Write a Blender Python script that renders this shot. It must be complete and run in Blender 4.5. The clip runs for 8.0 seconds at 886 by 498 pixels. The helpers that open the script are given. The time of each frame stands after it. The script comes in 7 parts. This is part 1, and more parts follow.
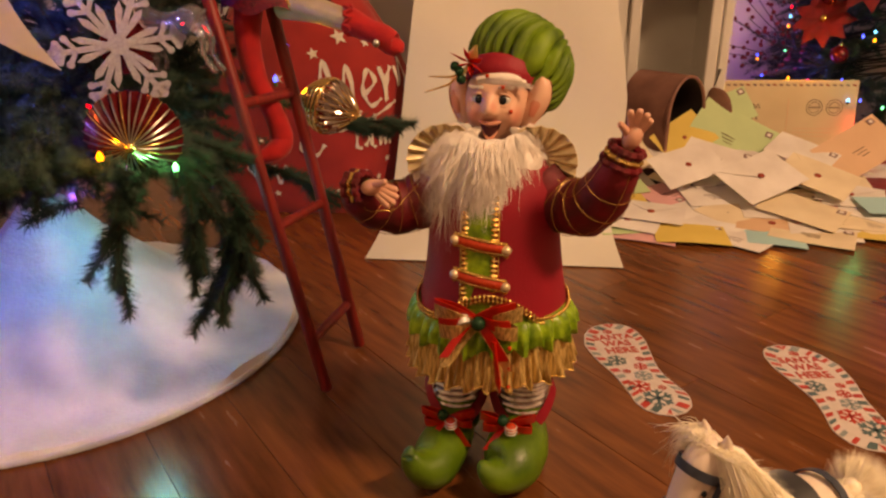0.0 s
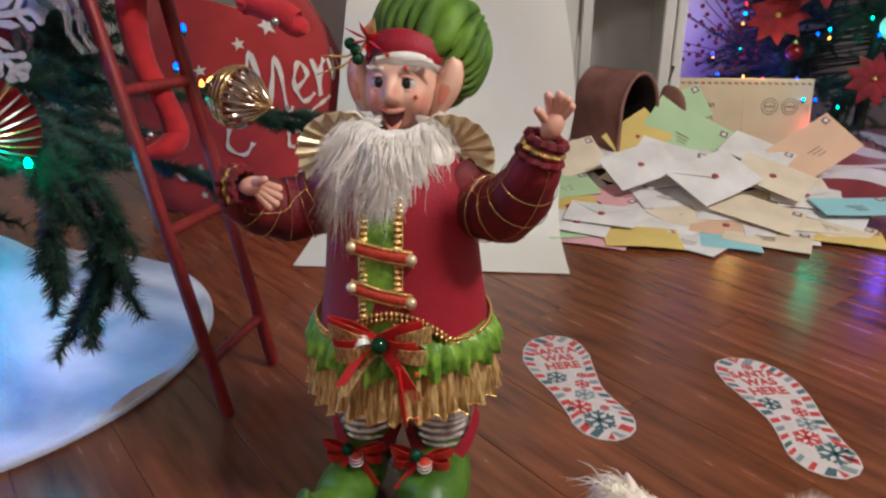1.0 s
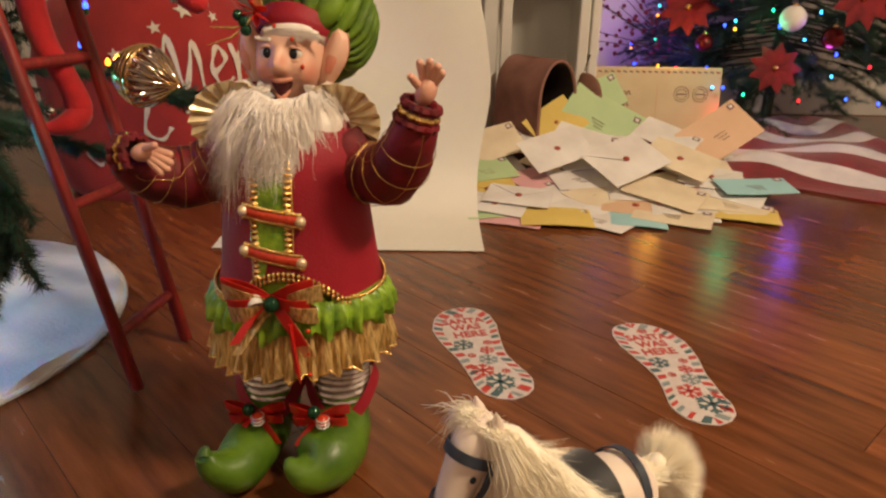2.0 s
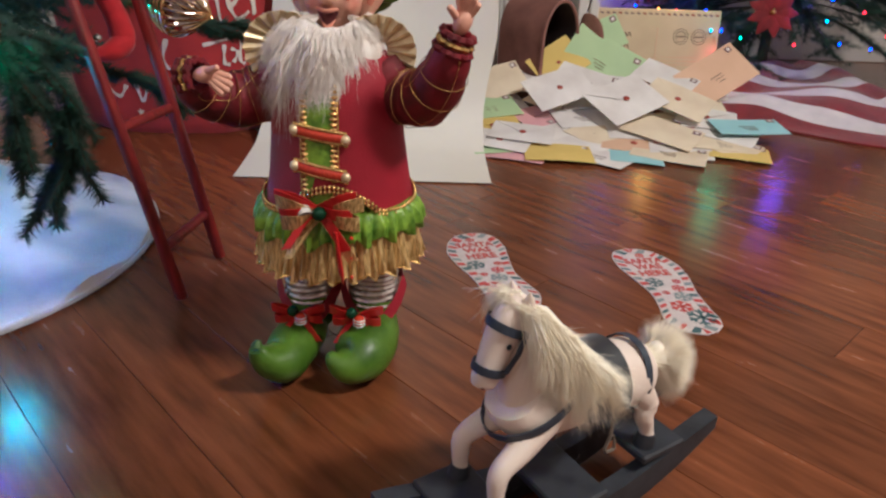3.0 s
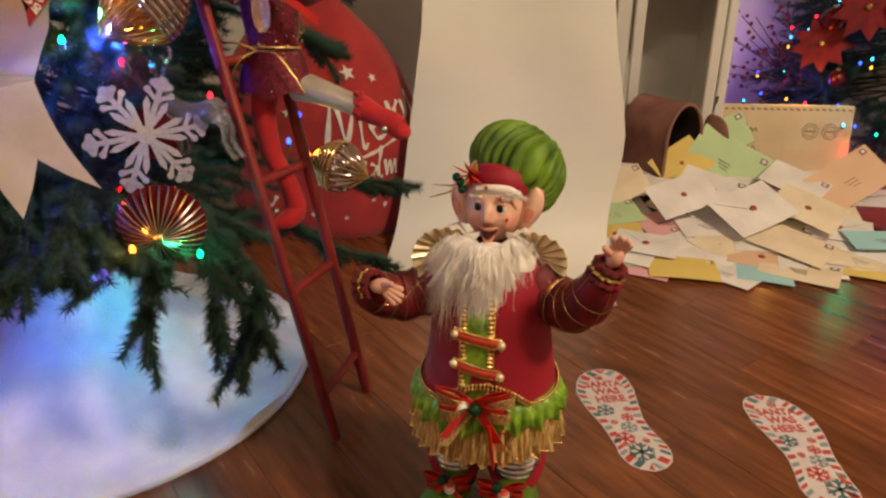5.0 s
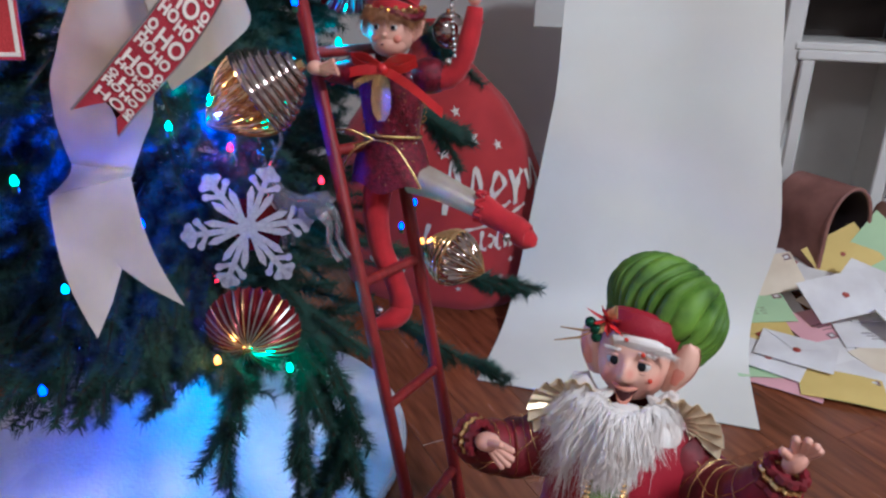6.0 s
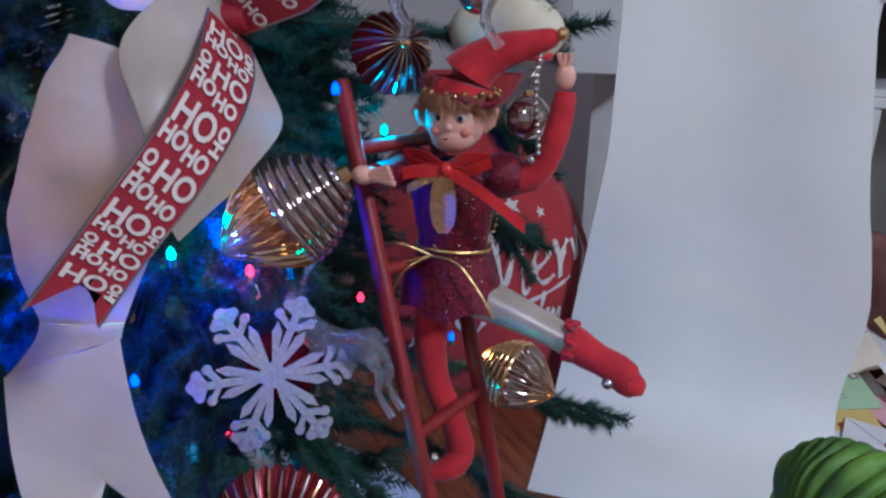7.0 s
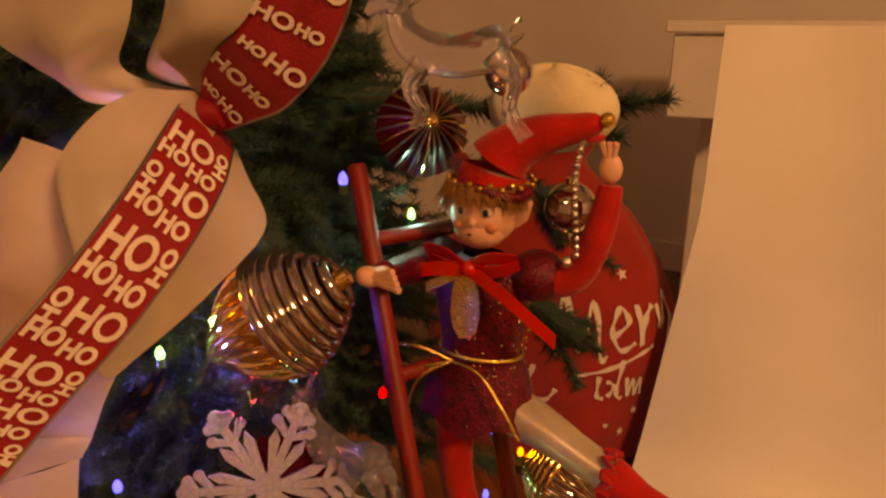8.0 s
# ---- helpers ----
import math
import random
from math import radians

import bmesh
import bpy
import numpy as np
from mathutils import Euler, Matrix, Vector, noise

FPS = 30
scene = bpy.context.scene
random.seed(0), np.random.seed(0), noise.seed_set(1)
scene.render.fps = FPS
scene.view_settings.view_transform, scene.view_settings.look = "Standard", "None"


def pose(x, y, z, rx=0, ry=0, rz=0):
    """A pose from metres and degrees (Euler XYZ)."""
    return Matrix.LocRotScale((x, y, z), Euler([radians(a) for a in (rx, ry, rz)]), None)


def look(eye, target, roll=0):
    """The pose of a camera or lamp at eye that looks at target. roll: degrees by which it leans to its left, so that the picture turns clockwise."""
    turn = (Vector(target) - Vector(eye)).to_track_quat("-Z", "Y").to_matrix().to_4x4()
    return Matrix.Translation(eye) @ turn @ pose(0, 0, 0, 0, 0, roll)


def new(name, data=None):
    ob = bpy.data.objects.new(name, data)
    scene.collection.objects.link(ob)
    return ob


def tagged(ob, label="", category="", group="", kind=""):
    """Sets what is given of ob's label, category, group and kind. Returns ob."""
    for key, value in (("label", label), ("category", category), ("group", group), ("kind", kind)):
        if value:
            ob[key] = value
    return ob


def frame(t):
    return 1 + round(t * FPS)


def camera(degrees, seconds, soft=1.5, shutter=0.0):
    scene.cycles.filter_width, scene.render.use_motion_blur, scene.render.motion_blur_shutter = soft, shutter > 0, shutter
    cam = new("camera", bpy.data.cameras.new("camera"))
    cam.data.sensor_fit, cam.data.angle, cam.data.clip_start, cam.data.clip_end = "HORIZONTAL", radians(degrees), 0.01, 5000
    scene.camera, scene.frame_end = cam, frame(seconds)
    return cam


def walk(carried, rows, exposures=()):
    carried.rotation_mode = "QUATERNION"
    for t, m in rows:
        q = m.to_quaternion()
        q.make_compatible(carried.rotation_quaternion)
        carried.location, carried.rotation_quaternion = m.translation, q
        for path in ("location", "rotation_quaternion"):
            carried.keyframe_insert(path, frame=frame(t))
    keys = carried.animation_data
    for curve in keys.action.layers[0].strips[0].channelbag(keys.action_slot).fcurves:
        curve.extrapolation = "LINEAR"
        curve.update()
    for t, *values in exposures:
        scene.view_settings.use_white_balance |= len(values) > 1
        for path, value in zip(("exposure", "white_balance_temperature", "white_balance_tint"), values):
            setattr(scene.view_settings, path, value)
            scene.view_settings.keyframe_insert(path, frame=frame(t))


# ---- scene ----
cam = camera(64.6, 8.0, soft=2.4)
PATH = [
    (0, (0.125, -0.003, 0.6), (-0.081, 1.854, -0.114), -0.3),
    (0.5, (0.138, 0.057, 0.569), (-0.02, 1.914, -0.157), -0.3),
    (1, (0.182, 0.113, 0.564), (0.069, 1.981, -0.142), 0.4),
    (1.5, (0.237, 0.127, 0.559), (0.223, 2.006, -0.126), 1.0),
    (1.7, (0.247, 0.103, 0.547), (0.261, 1.981, -0.141), 0.9),
    (2.8, (0.203, -0.004, 0.551), (0.298, 1.808, -0.291), 2.5),
    (3, (0.196, -0.032, 0.55), (0.273, 1.773, -0.309), 2.4),
    (3.5, (0.169, -0.112, 0.577), (0.18, 1.685, -0.3), 1.4),
    (4, (0.158, -0.153, 0.647), (0.118, 1.644, -0.23), 0.7),
    (4.5, (0.132, -0.11, 0.733), (0.034, 1.707, -0.097), 0.8),
    (4.7, (0.131, -0.073, 0.747), (-0.004, 1.751, -0.062), 0.7),
    (5.8, (0.112, 0.105, 0.82), (-0.378, 1.903, 0.094), 0.5),
    (6, (0.088, 0.147, 0.827), (-0.446, 1.939, 0.118), 1.3),
    (6.5, (-0.003, 0.272, 0.836), (-0.536, 2.081, 0.17), 1.3),
    (7, (-0.061, 0.347, 0.875), (-0.599, 2.161, 0.227), 0.8),
    (7.5, (-0.064, 0.401, 0.886), (-0.763, 2.164, 0.251), 0.5),
    (8, (-0.022, 0.477, 0.923), (-0.855, 2.194, 0.325), 0.5),
]
# seconds, stops, kelvin, tint: the picture tints as the coloured lamps of the trees change
TINTS = [
    (0.0, 0.05, 9800, 30), (0.5, 0.1, 10200, 30), (1.0, 0.25, 4700, 6), (1.5, 0.2, 6600, 14), (1.7, 0.2, 6200, 10),
    (2.8, 0.1, 8400, 10), (3.0, 0.25, 4800, 9), (3.5, 0.15, 8500, 12), (4.0, 0.28, 3800, 2), (4.5, 0.25, 4750, 9),
    (4.7, 0.2, 5200, 8), (5.8, 0.0, 9500, 13), (6.0, 0.22, 4150, 9), (6.5, -0.22, 20500, 50), (7.0, -0.05, 3900, 11),
    (7.5, 0.0, 3850, 10), (8.0, -0.45, 24000, 50),
]
walk(cam, [(t, look(eye, target, roll)) for t, eye, target, roll in PATH], TINTS)

# ---- light ----
world = bpy.data.worlds.new("room_world")
scene.world = world
world.use_nodes = True
world.node_tree.nodes["Background"].inputs[0].default_value = (1.0, 0.85, 0.7, 1)
world.node_tree.nodes["Background"].inputs[1].default_value = 0.02


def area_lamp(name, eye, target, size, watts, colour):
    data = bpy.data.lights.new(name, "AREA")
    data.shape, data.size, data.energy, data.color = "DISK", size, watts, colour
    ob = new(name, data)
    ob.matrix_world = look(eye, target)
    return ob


def point_lamp(name, place, watts, colour, radius=0.008):
    data = bpy.data.lights.new(name, "POINT")
    data.energy, data.color, data.shadow_soft_size = watts, colour, radius
    ob = new(name, data)
    ob.location = place
    return ob


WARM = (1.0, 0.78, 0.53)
# Unseen main lamp, assumed overhead on the right; no fixture is modelled
area_lamp("unseen_key_lamp", (1.7, 0.0, 2.36), (0.5, 1.0, 0), 0.5, 90, WARM)
# Weak fill added from behind left, with no known source there
area_lamp("unseen_fill_lamp", (-0.6, -1.2, 2.3), (0.0, 1.2, 0.3), 0.5, 11, WARM)
BLUE, CYAN, RED, AMBER, GREEN, PURPLE = (0.06, 0.1, 1), (0.05, 0.7, 0.8), (1, 0.04, 0.05), (1, 0.45, 0.06), (0.05, 0.9, 0.35), (0.35, 0.12, 1)
for place, watts, colour in (
        ((-0.47, 0.84, 0.33), 0.9, PURPLE), ((-0.62, 0.82, 0.34), 1.7, BLUE), ((-0.50, 0.98, 0.30), 1.2, CYAN),
        ((-0.47, 0.97, 0.64), 3.6, BLUE), ((-0.45, 0.86, 0.69), 0.32, GREEN), ((-0.43, 0.92, 0.612), 0.2, RED),
        ((-0.54, 0.80, 0.60), 3.2, BLUE), ((-0.33, 1.05, 0.76), 0.28, CYAN), ((-0.475, 0.815, 0.735), 0.8, AMBER), ((-0.300, 0.805, 0.40), 0.22, GREEN), ((-0.372, 0.755, 0.42), 0.10, AMBER), ((-0.255, 1.20, 0.43), 0.10, AMBER)):
    point_lamp("tree_lamp", place, watts, colour)
for place, watts, colour in (
        ((1.02, 3.02, 0.42), 1.2, PURPLE), ((1.10, 2.62, 0.30), 1.1, BLUE), ((1.30, 2.42, 0.42), 0.4, GREEN), ((1.50, 2.35, 0.35), 0.4, PURPLE), ((1.25, 2.45, 0.14), 0.14, RED), ((1.06, 2.50, 0.36), 0.5, AMBER)):
    point_lamp("far_tree_lamp", place, watts, colour, 0.02)

# ---- materials ----
def material(name, colour, rough=0.6, metal=0.0, second=None, scale=20.0, mix=(0.35, 0.7), bump=0.0, bump_scale=200.0, stretch=(1, 1, 1),
             sheen=0.0, coat=0.0, by_piece=0.0, glow=None, glow_strength=0.0, transmission=0.0, ior=1.45, rough_var=0.0, detail=6.0):
    m = bpy.data.materials.new(name)
    m.use_nodes = True
    nodes, links = m.node_tree.nodes, m.node_tree.links
    p = nodes["Principled BSDF"]
    p.inputs["Roughness"].default_value, p.inputs["Metallic"].default_value = rough, metal
    p.inputs["Sheen Weight"].default_value, p.inputs["Coat Weight"].default_value = sheen, coat
    p.inputs["Transmission Weight"].default_value, p.inputs["IOR"].default_value = transmission, ior
    p.inputs["Coat Roughness"].default_value = 0.22
    second = second or tuple(c * 0.72 for c in colour)
    coords = nodes.new("ShaderNodeTexCoord")
    place = nodes.new("ShaderNodeMapping")
    place.inputs["Scale"].default_value = stretch
    links.new(coords.outputs["Object"], place.inputs["Vector"])
    info = None
    if by_piece:
        info = nodes.new("ShaderNodeObjectInfo")
        shift = nodes.new("ShaderNodeVectorMath")
        shift.operation = "SCALE"
        shift.inputs[0].default_value = (37.0, 17.0, 29.0)
        links.new(info.outputs["Random"], shift.inputs["Scale"])
        links.new(shift.outputs[0], place.inputs["Location"])
    grain = nodes.new("ShaderNodeTexNoise")
    grain.inputs["Scale"].default_value, grain.inputs["Detail"].default_value = scale, detail
    links.new(place.outputs[0], grain.inputs["Vector"])
    ramp = nodes.new("ShaderNodeValToRGB")
    ramp.color_ramp.elements[0].position, ramp.color_ramp.elements[1].position = mix
    ramp.color_ramp.elements[0].color, ramp.color_ramp.elements[1].color = (*second, 1), (*colour, 1)
    links.new(grain.outputs["Fac"], ramp.inputs["Fac"])
    out = ramp.outputs["Color"]
    if by_piece:
        hue = nodes.new("ShaderNodeHueSaturation")
        span = nodes.new("ShaderNodeMapRange")
        span.inputs["To Min"].default_value, span.inputs["To Max"].default_value = 1 - by_piece, 1 + by_piece
        links.new(info.outputs["Random"], span.inputs["Value"])
        links.new(span.outputs[0], hue.inputs["Value"])
        links.new(out, hue.inputs["Color"])
        out = hue.outputs["Color"]
    links.new(out, p.inputs["Base Color"])
    if rough_var:
        wear = nodes.new("ShaderNodeMapRange")
        wear.inputs["To Min"].default_value, wear.inputs["To Max"].default_value = rough - rough_var, rough + rough_var
        links.new(grain.outputs["Fac"], wear.inputs["Value"])
        links.new(wear.outputs[0], p.inputs["Roughness"])
    if bump:
        fine = nodes.new("ShaderNodeTexNoise")
        fine.inputs["Scale"].default_value, fine.inputs["Detail"].default_value = bump_scale, 3.0
        links.new(place.outputs[0], fine.inputs["Vector"])
        raised = nodes.new("ShaderNodeBump")
        raised.inputs["Strength"].default_value, raised.inputs["Distance"].default_value = bump, 0.002
        links.new(fine.outputs["Fac"], raised.inputs["Height"])
        links.new(raised.outputs[0], p.inputs["Normal"])
    if glow:
        p.inputs["Emission Color"].default_value, p.inputs["Emission Strength"].default_value = (*glow, 1), glow_strength
    return m


def let_light_through(m, share):
    """Thin cloth: a share of the light passes and spreads."""
    nodes, links = m.node_tree.nodes, m.node_tree.links
    p = nodes["Principled BSDF"]
    thin = nodes.new("ShaderNodeBsdfTranslucent")
    both = nodes.new("ShaderNodeMixShader")
    both.inputs[0].default_value = share
    links.new(p.inputs["Base Color"].links[0].from_socket, thin.inputs["Color"])
    links.new(p.outputs[0], both.inputs[1])
    links.new(thin.outputs[0], both.inputs[2])
    links.new(both.outputs[0], nodes["Material Output"].inputs["Surface"])


def bulb_material(name, colour, strength):
    return material(name, tuple(0.5 * c for c in colour), 0.3, glow=colour, glow_strength=strength)


# plank frame: x runs along the boards
WOOD = material("walnut_floor", (0.25, 0.080, 0.026), 0.24, second=(0.085, 0.025, 0.008), scale=5.0, mix=(0.26, 0.78), stretch=(1.4, 10, 5),
                bump=0.15, bump_scale=18, by_piece=0.24, rough_var=0.09, coat=0.22)
GAP = material("floor_gap", (0.012, 0.007, 0.005), 0.9)
WALL = material("painted_wall", (0.72, 0.68, 0.62), 0.75, second=(0.66, 0.62, 0.56), scale=3, bump=0.25, bump_scale=320)
CEILING = material("ceiling_paint", (0.8, 0.78, 0.74), 0.85, second=(0.75, 0.73, 0.69), scale=3)
TRIM = material("white_trim", (0.74, 0.71, 0.66), 0.45, second=(0.66, 0.63, 0.58), scale=6, bump=0.1, bump_scale=90)
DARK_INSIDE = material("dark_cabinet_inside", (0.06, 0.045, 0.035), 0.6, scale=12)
PAPER = material("white_paper", (0.80, 0.76, 0.68), 0.65, second=(0.74, 0.70, 0.61), scale=5, mix=(0.3, 0.75), bump=0.12, bump_scale=9)
FLEECE = material("white_fleece", (0.72, 0.71, 0.72), 0.95, second=(0.56, 0.55, 0.58), scale=14, bump=1.0, bump_scale=160, sheen=0.5)
NEEDLE = material("fir_needle", (0.014, 0.052, 0.032), 0.6, second=(0.005, 0.022, 0.013), scale=30, mix=(0.3, 0.65))
BARK = material("artificial_bark", (0.05, 0.035, 0.02), 0.9, scale=60, bump=0.5)
RED_WOOD = material("red_stained_wood", (0.27, 0.018, 0.014), 0.5, second=(0.16, 0.012, 0.010), scale=14, stretch=(8, 8, 1), bump=0.3, bump_scale=60)
BAG = material("red_canvas", (0.44, 0.030, 0.028), 0.85, second=(0.33, 0.022, 0.022), scale=11, bump=0.6, bump_scale=420, sheen=0.2)
PRINT = material("cream_print", (0.78, 0.70, 0.60), 0.8, second=(0.68, 0.58, 0.5), scale=60)
RED_VELVET = material("burgundy_velvet", (0.36, 0.004, 0.020), 0.6, second=(0.20, 0.001, 0.009), scale=9, mix=(0.3, 0.75), bump=0.3, bump_scale=420, sheen=0.03)
GREEN_VELVET = material("green_velvet", (0.150, 0.265, 0.010), 0.62, second=(0.045, 0.095, 0.004), scale=24, mix=(0.35, 0.68), bump=1.0, bump_scale=45)
GREEN_SATIN = material("lime_satin", (0.26, 0.42, 0.030), 0.36, second=(0.08, 0.17, 0.012), scale=60, mix=(0.35, 0.62), bump=0.9, bump_scale=90)
GOLD_CLOTH = material("gold_lame", (0.86, 0.62, 0.26), 0.30, 0.45, second=(0.40, 0.23, 0.06), scale=80, stretch=(4, 4, 0.2), mix=(0.38, 0.60), bump=0.9, bump_scale=130)
GOLD = material("gold_braid", (0.86, 0.58, 0.22), 0.24, 0.9, second=(0.55, 0.32, 0.09), scale=300, bump=0.5, bump_scale=500)
ORANGE_BRAID = material("red_orange_braid", (0.62, 0.060, 0.015), 0.5, second=(0.46, 0.030, 0.010), scale=300, bump=0.8, bump_scale=500)
SILVER = material("silver_lame", (0.90, 0.84, 0.80), 0.24, 0.75, second=(0.55, 0.46, 0.42), scale=70, bump=0.5, bump_scale=120)
SKIN = material("painted_vinyl_skin", (0.72, 0.42, 0.30), 0.48, second=(0.68, 0.34, 0.24), scale=22, mix=(0.3, 0.7))
BLUSH = material("rosy_paint", (0.60, 0.20, 0.13), 0.5, second=(0.62, 0.28, 0.18), scale=40)
MOUTH = material("mouth_paint", (0.10, 0.015, 0.015), 0.5)
EYE_WHITE = material("eye_white", (0.75, 0.72, 0.66), 0.15)
EYE_DARK = material("eye_dark", (0.015, 0.02, 0.025), 0.08)
BEARD = material("cream_beard_fibre", (0.86, 0.80, 0.74), 0.55, second=(0.74, 0.65, 0.57), scale=50, sheen=0.4)
PLAID = material("plaid_velvet", (0.20, 0.003, 0.010), 0.62, second=(0.075, 0.004, 0.006), scale=30, bump=0.4, bump_scale=120)
RED_SATIN = material("red_satin", (0.60, 0.02, 0.014), 0.33, second=(0.42, 0.012, 0.01), scale=30, bump=0.15)
GREEN_BEAD = material("dark_green_bead", (0.01, 0.06, 0.025), 0.12, 0.4)
RED_BEAD = material("red_bead", (0.7, 0.06, 0.02), 0.18)
CHAMPAGNE = material("champagne_lame", (0.90, 0.76, 0.50), 0.34, 0.5, second=(0.66, 0.52, 0.30), scale=50, bump=0.3, bump_scale=160)
SHOE_VELVET = material("moss_green_velvet", (0.115, 0.215, 0.014), 0.40, second=(0.035, 0.085, 0.006), scale=22, mix=(0.3, 0.7), bump=0.6, bump_scale=70, rough_var=0.1)


def face_material():
    """Painted vinyl with rosy cheeks, nose and ears."""
    m = material("painted_face", (0.74, 0.45, 0.32), 0.42, second=(0.69, 0.38, 0.27), scale=30, mix=(0.3, 0.7), bump=0.08, bump_scale=300)
    nodes, links = m.node_tree.nodes, m.node_tree.links
    p = nodes["Principled BSDF"]
    base = p.inputs["Base Color"].links[0].from_socket
    where = nodes.new("ShaderNodeTexCoord")
    for spot, reach in (((-0.021, -0.013, 0.457), 0.019), ((0.027, -0.013, 0.457), 0.019), ((0.003, -0.024, 0.470), 0.010), ((0.056, 0.02, 0.47), 0.016), ((-0.050, 0.02, 0.47), 0.016)):
        away = nodes.new("ShaderNodeVectorMath")
        away.operation = "DISTANCE"
        away.inputs[1].default_value = spot
        links.new(where.outputs["Object"], away.inputs[0])
        fade = nodes.new("ShaderNodeMapRange")
        fade.interpolation_type = "SMOOTHSTEP"
        fade.inputs["From Min"].default_value, fade.inputs["From Max"].default_value = 0.0, reach
        fade.inputs["To Min"].default_value, fade.inputs["To Max"].default_value = 0.62, 0.0
        links.new(away.outputs["Value"], fade.inputs["Value"])
        blend = nodes.new("ShaderNodeMix")
        blend.data_type = "RGBA"
        blend.inputs[7].default_value = (0.62, 0.17, 0.11, 1)
        links.new(fade.outputs[0], blend.inputs[0])
        links.new(base, blend.inputs[6])
        base = blend.outputs[2]
    links.new(base, p.inputs["Base Color"])
    return m


ELF_FACE = face_material()


# ---- mesh helpers ----
class Shape:
    """Collects vertices and faces, each face with a material slot."""

    def __init__(self):
        self.verts, self.faces, self.slots = [], [], []

    def add(self, verts, faces, slot=0):
        k = len(self.verts)
        self.verts.extend(tuple(v) for v in verts)
        self.faces.extend(tuple(i + k for i in f) for f in faces)
        self.slots.extend([slot] * len(faces))
        return self

    def grid(self, rows, slot=0, wrap=False):
        """A net of quads through rows of points."""
        n, m = len(rows), len(rows[0])
        faces = []
        for i in range(n - 1):
            for j in range(m if wrap else m - 1):
                faces.append((i * m + j, i * m + (j + 1) % m, (i + 1) * m + (j + 1) % m, (i + 1) * m + j))
        return self.add([p for r in rows for p in r], faces, slot)

    def tube(self, path, radii, slot=0, n=10, flat=1.0, caps=True, up=(0.31, 0.21, 0.93)):
        """A round tube along a path; flat squeezes it across."""
        path = [Vector(p) for p in path]
        if not isinstance(radii, (list, tuple)):
            radii = [radii] * len(path)
        rows = []
        for i, p in enumerate(path):
            along = (path[min(i + 1, len(path) - 1)] - path[max(i - 1, 0)]).normalized()
            side = along.cross(Vector(up))
            side = side.normalized() if side.length > 1e-4 else along.orthogonal().normalized()
            other = side.cross(along)
            rows.append([p + radii[i] * (side * math.cos(a) + other * math.sin(a) * flat) for a in (2 * math.pi * j / n for j in range(n))])
        k = len(self.verts)
        self.grid(rows, slot, wrap=True)
        if caps:
            self.add([], [], slot)
            self.faces.append(tuple(k + j for j in range(n)))
            self.faces.append(tuple(k + (len(path) - 1) * n + j for j in reversed(range(n))))
            self.slots.extend([slot, slot])
        return self

    def ball(self, centre, radii, slot=0, turn=None, nu=16, nv=10, wave=None):
        """An ellipsoid; wave(u, v) scales its radius."""
        radii = (radii,) * 3 if isinstance(radii, (int, float)) else radii
        rows = []
        for i in range(nv + 1):
            v = math.pi * (0.001 + 0.998 * i / nv)
            row = []
            for j in range(nu):
                u = 2 * math.pi * j / nu
                s = wave(u, v) if wave else 1.0
                p = Vector((radii[0] * s * math.sin(v) * math.cos(u), radii[1] * s * math.sin(v) * math.sin(u), radii[2] * s * math.cos(v)))
                row.append(Vector(centre) + (turn @ p if turn else p))
            rows.append(row)
        return self.grid(rows, slot, wrap=True)

    def box(self, centre, size, slot=0, bevel=0.003, turn=None):
        """A box with chamfered edges."""
        h = [s / 2 for s in size]
        b = min(bevel, min(h) * 0.45)
        index, verts, faces = {}, [], []
        for sx in (-1, 1):
            for sy in (-1, 1):
                for sz in (-1, 1):
                    for axis in range(3):
                        s = (sx, sy, sz)
                        p = Vector([s[k] * (h[k] if k == axis else h[k] - b) for k in range(3)])
                        index[s, axis] = len(verts)
                        verts.append(Vector(centre) + (turn @ p if turn else p))
        ring = ((-1, -1), (1, -1), (1, 1), (-1, 1))
        for axis in range(3):
            o = [k for k in range(3) if k != axis]
            for sign in (-1, 1):
                loop = []
                for a, c in ring:
                    s = [0, 0, 0]
                    s[axis], s[o[0]], s[o[1]] = sign, a, c
                    loop.append(index[tuple(s), axis])
                faces.append(tuple(loop))
            for a, c in ring:
                ends = []
                for sign in (-1, 1):
                    s = [0, 0, 0]
                    s[axis], s[o[0]], s[o[1]] = sign, a, c
                    ends.append(tuple(s))
                faces.append((index[ends[0], o[0]], index[ends[1], o[0]], index[ends[1], o[1]], index[ends[0], o[1]]))
        for s in {k[0] for k in index}:
            faces.append(tuple(index[s, axis] for axis in range(3)))
        return self.add(verts, faces, slot)

    def slab(self, rows, thick, slot=0, way=None):
        """A sheet of the given thickness through rows of points."""
        n, m = len(rows), len(rows[0])
        rows = [[Vector(p) for p in r] for r in rows]
        back = []
        for i in range(n):
            line = []
            for j in range(m):
                a = rows[min(i + 1, n - 1)][j] - rows[max(i - 1, 0)][j]
                b = rows[i][min(j + 1, m - 1)] - rows[i][max(j - 1, 0)]
                line.append(rows[i][j] + (Vector(way) if way else a.cross(b).normalized()) * thick)
            back.append(line)
        k = len(self.verts)
        self.grid(rows, slot)
        self.grid([list(r) for r in back], slot)
        q = k + n * m
        edge = [i * m for i in range(n)] + [(n - 1) * m + j for j in range(1, m)] + [i * m + m - 1 for i in range(n - 2, -1, -1)] + [j for j in range(m - 2, 0, -1)]
        for a, c in zip(edge, edge[1:] + edge[:1]):
            self.faces.append((k + a, k + c, q + c, q + a))
            self.slots.append(slot)
        return self

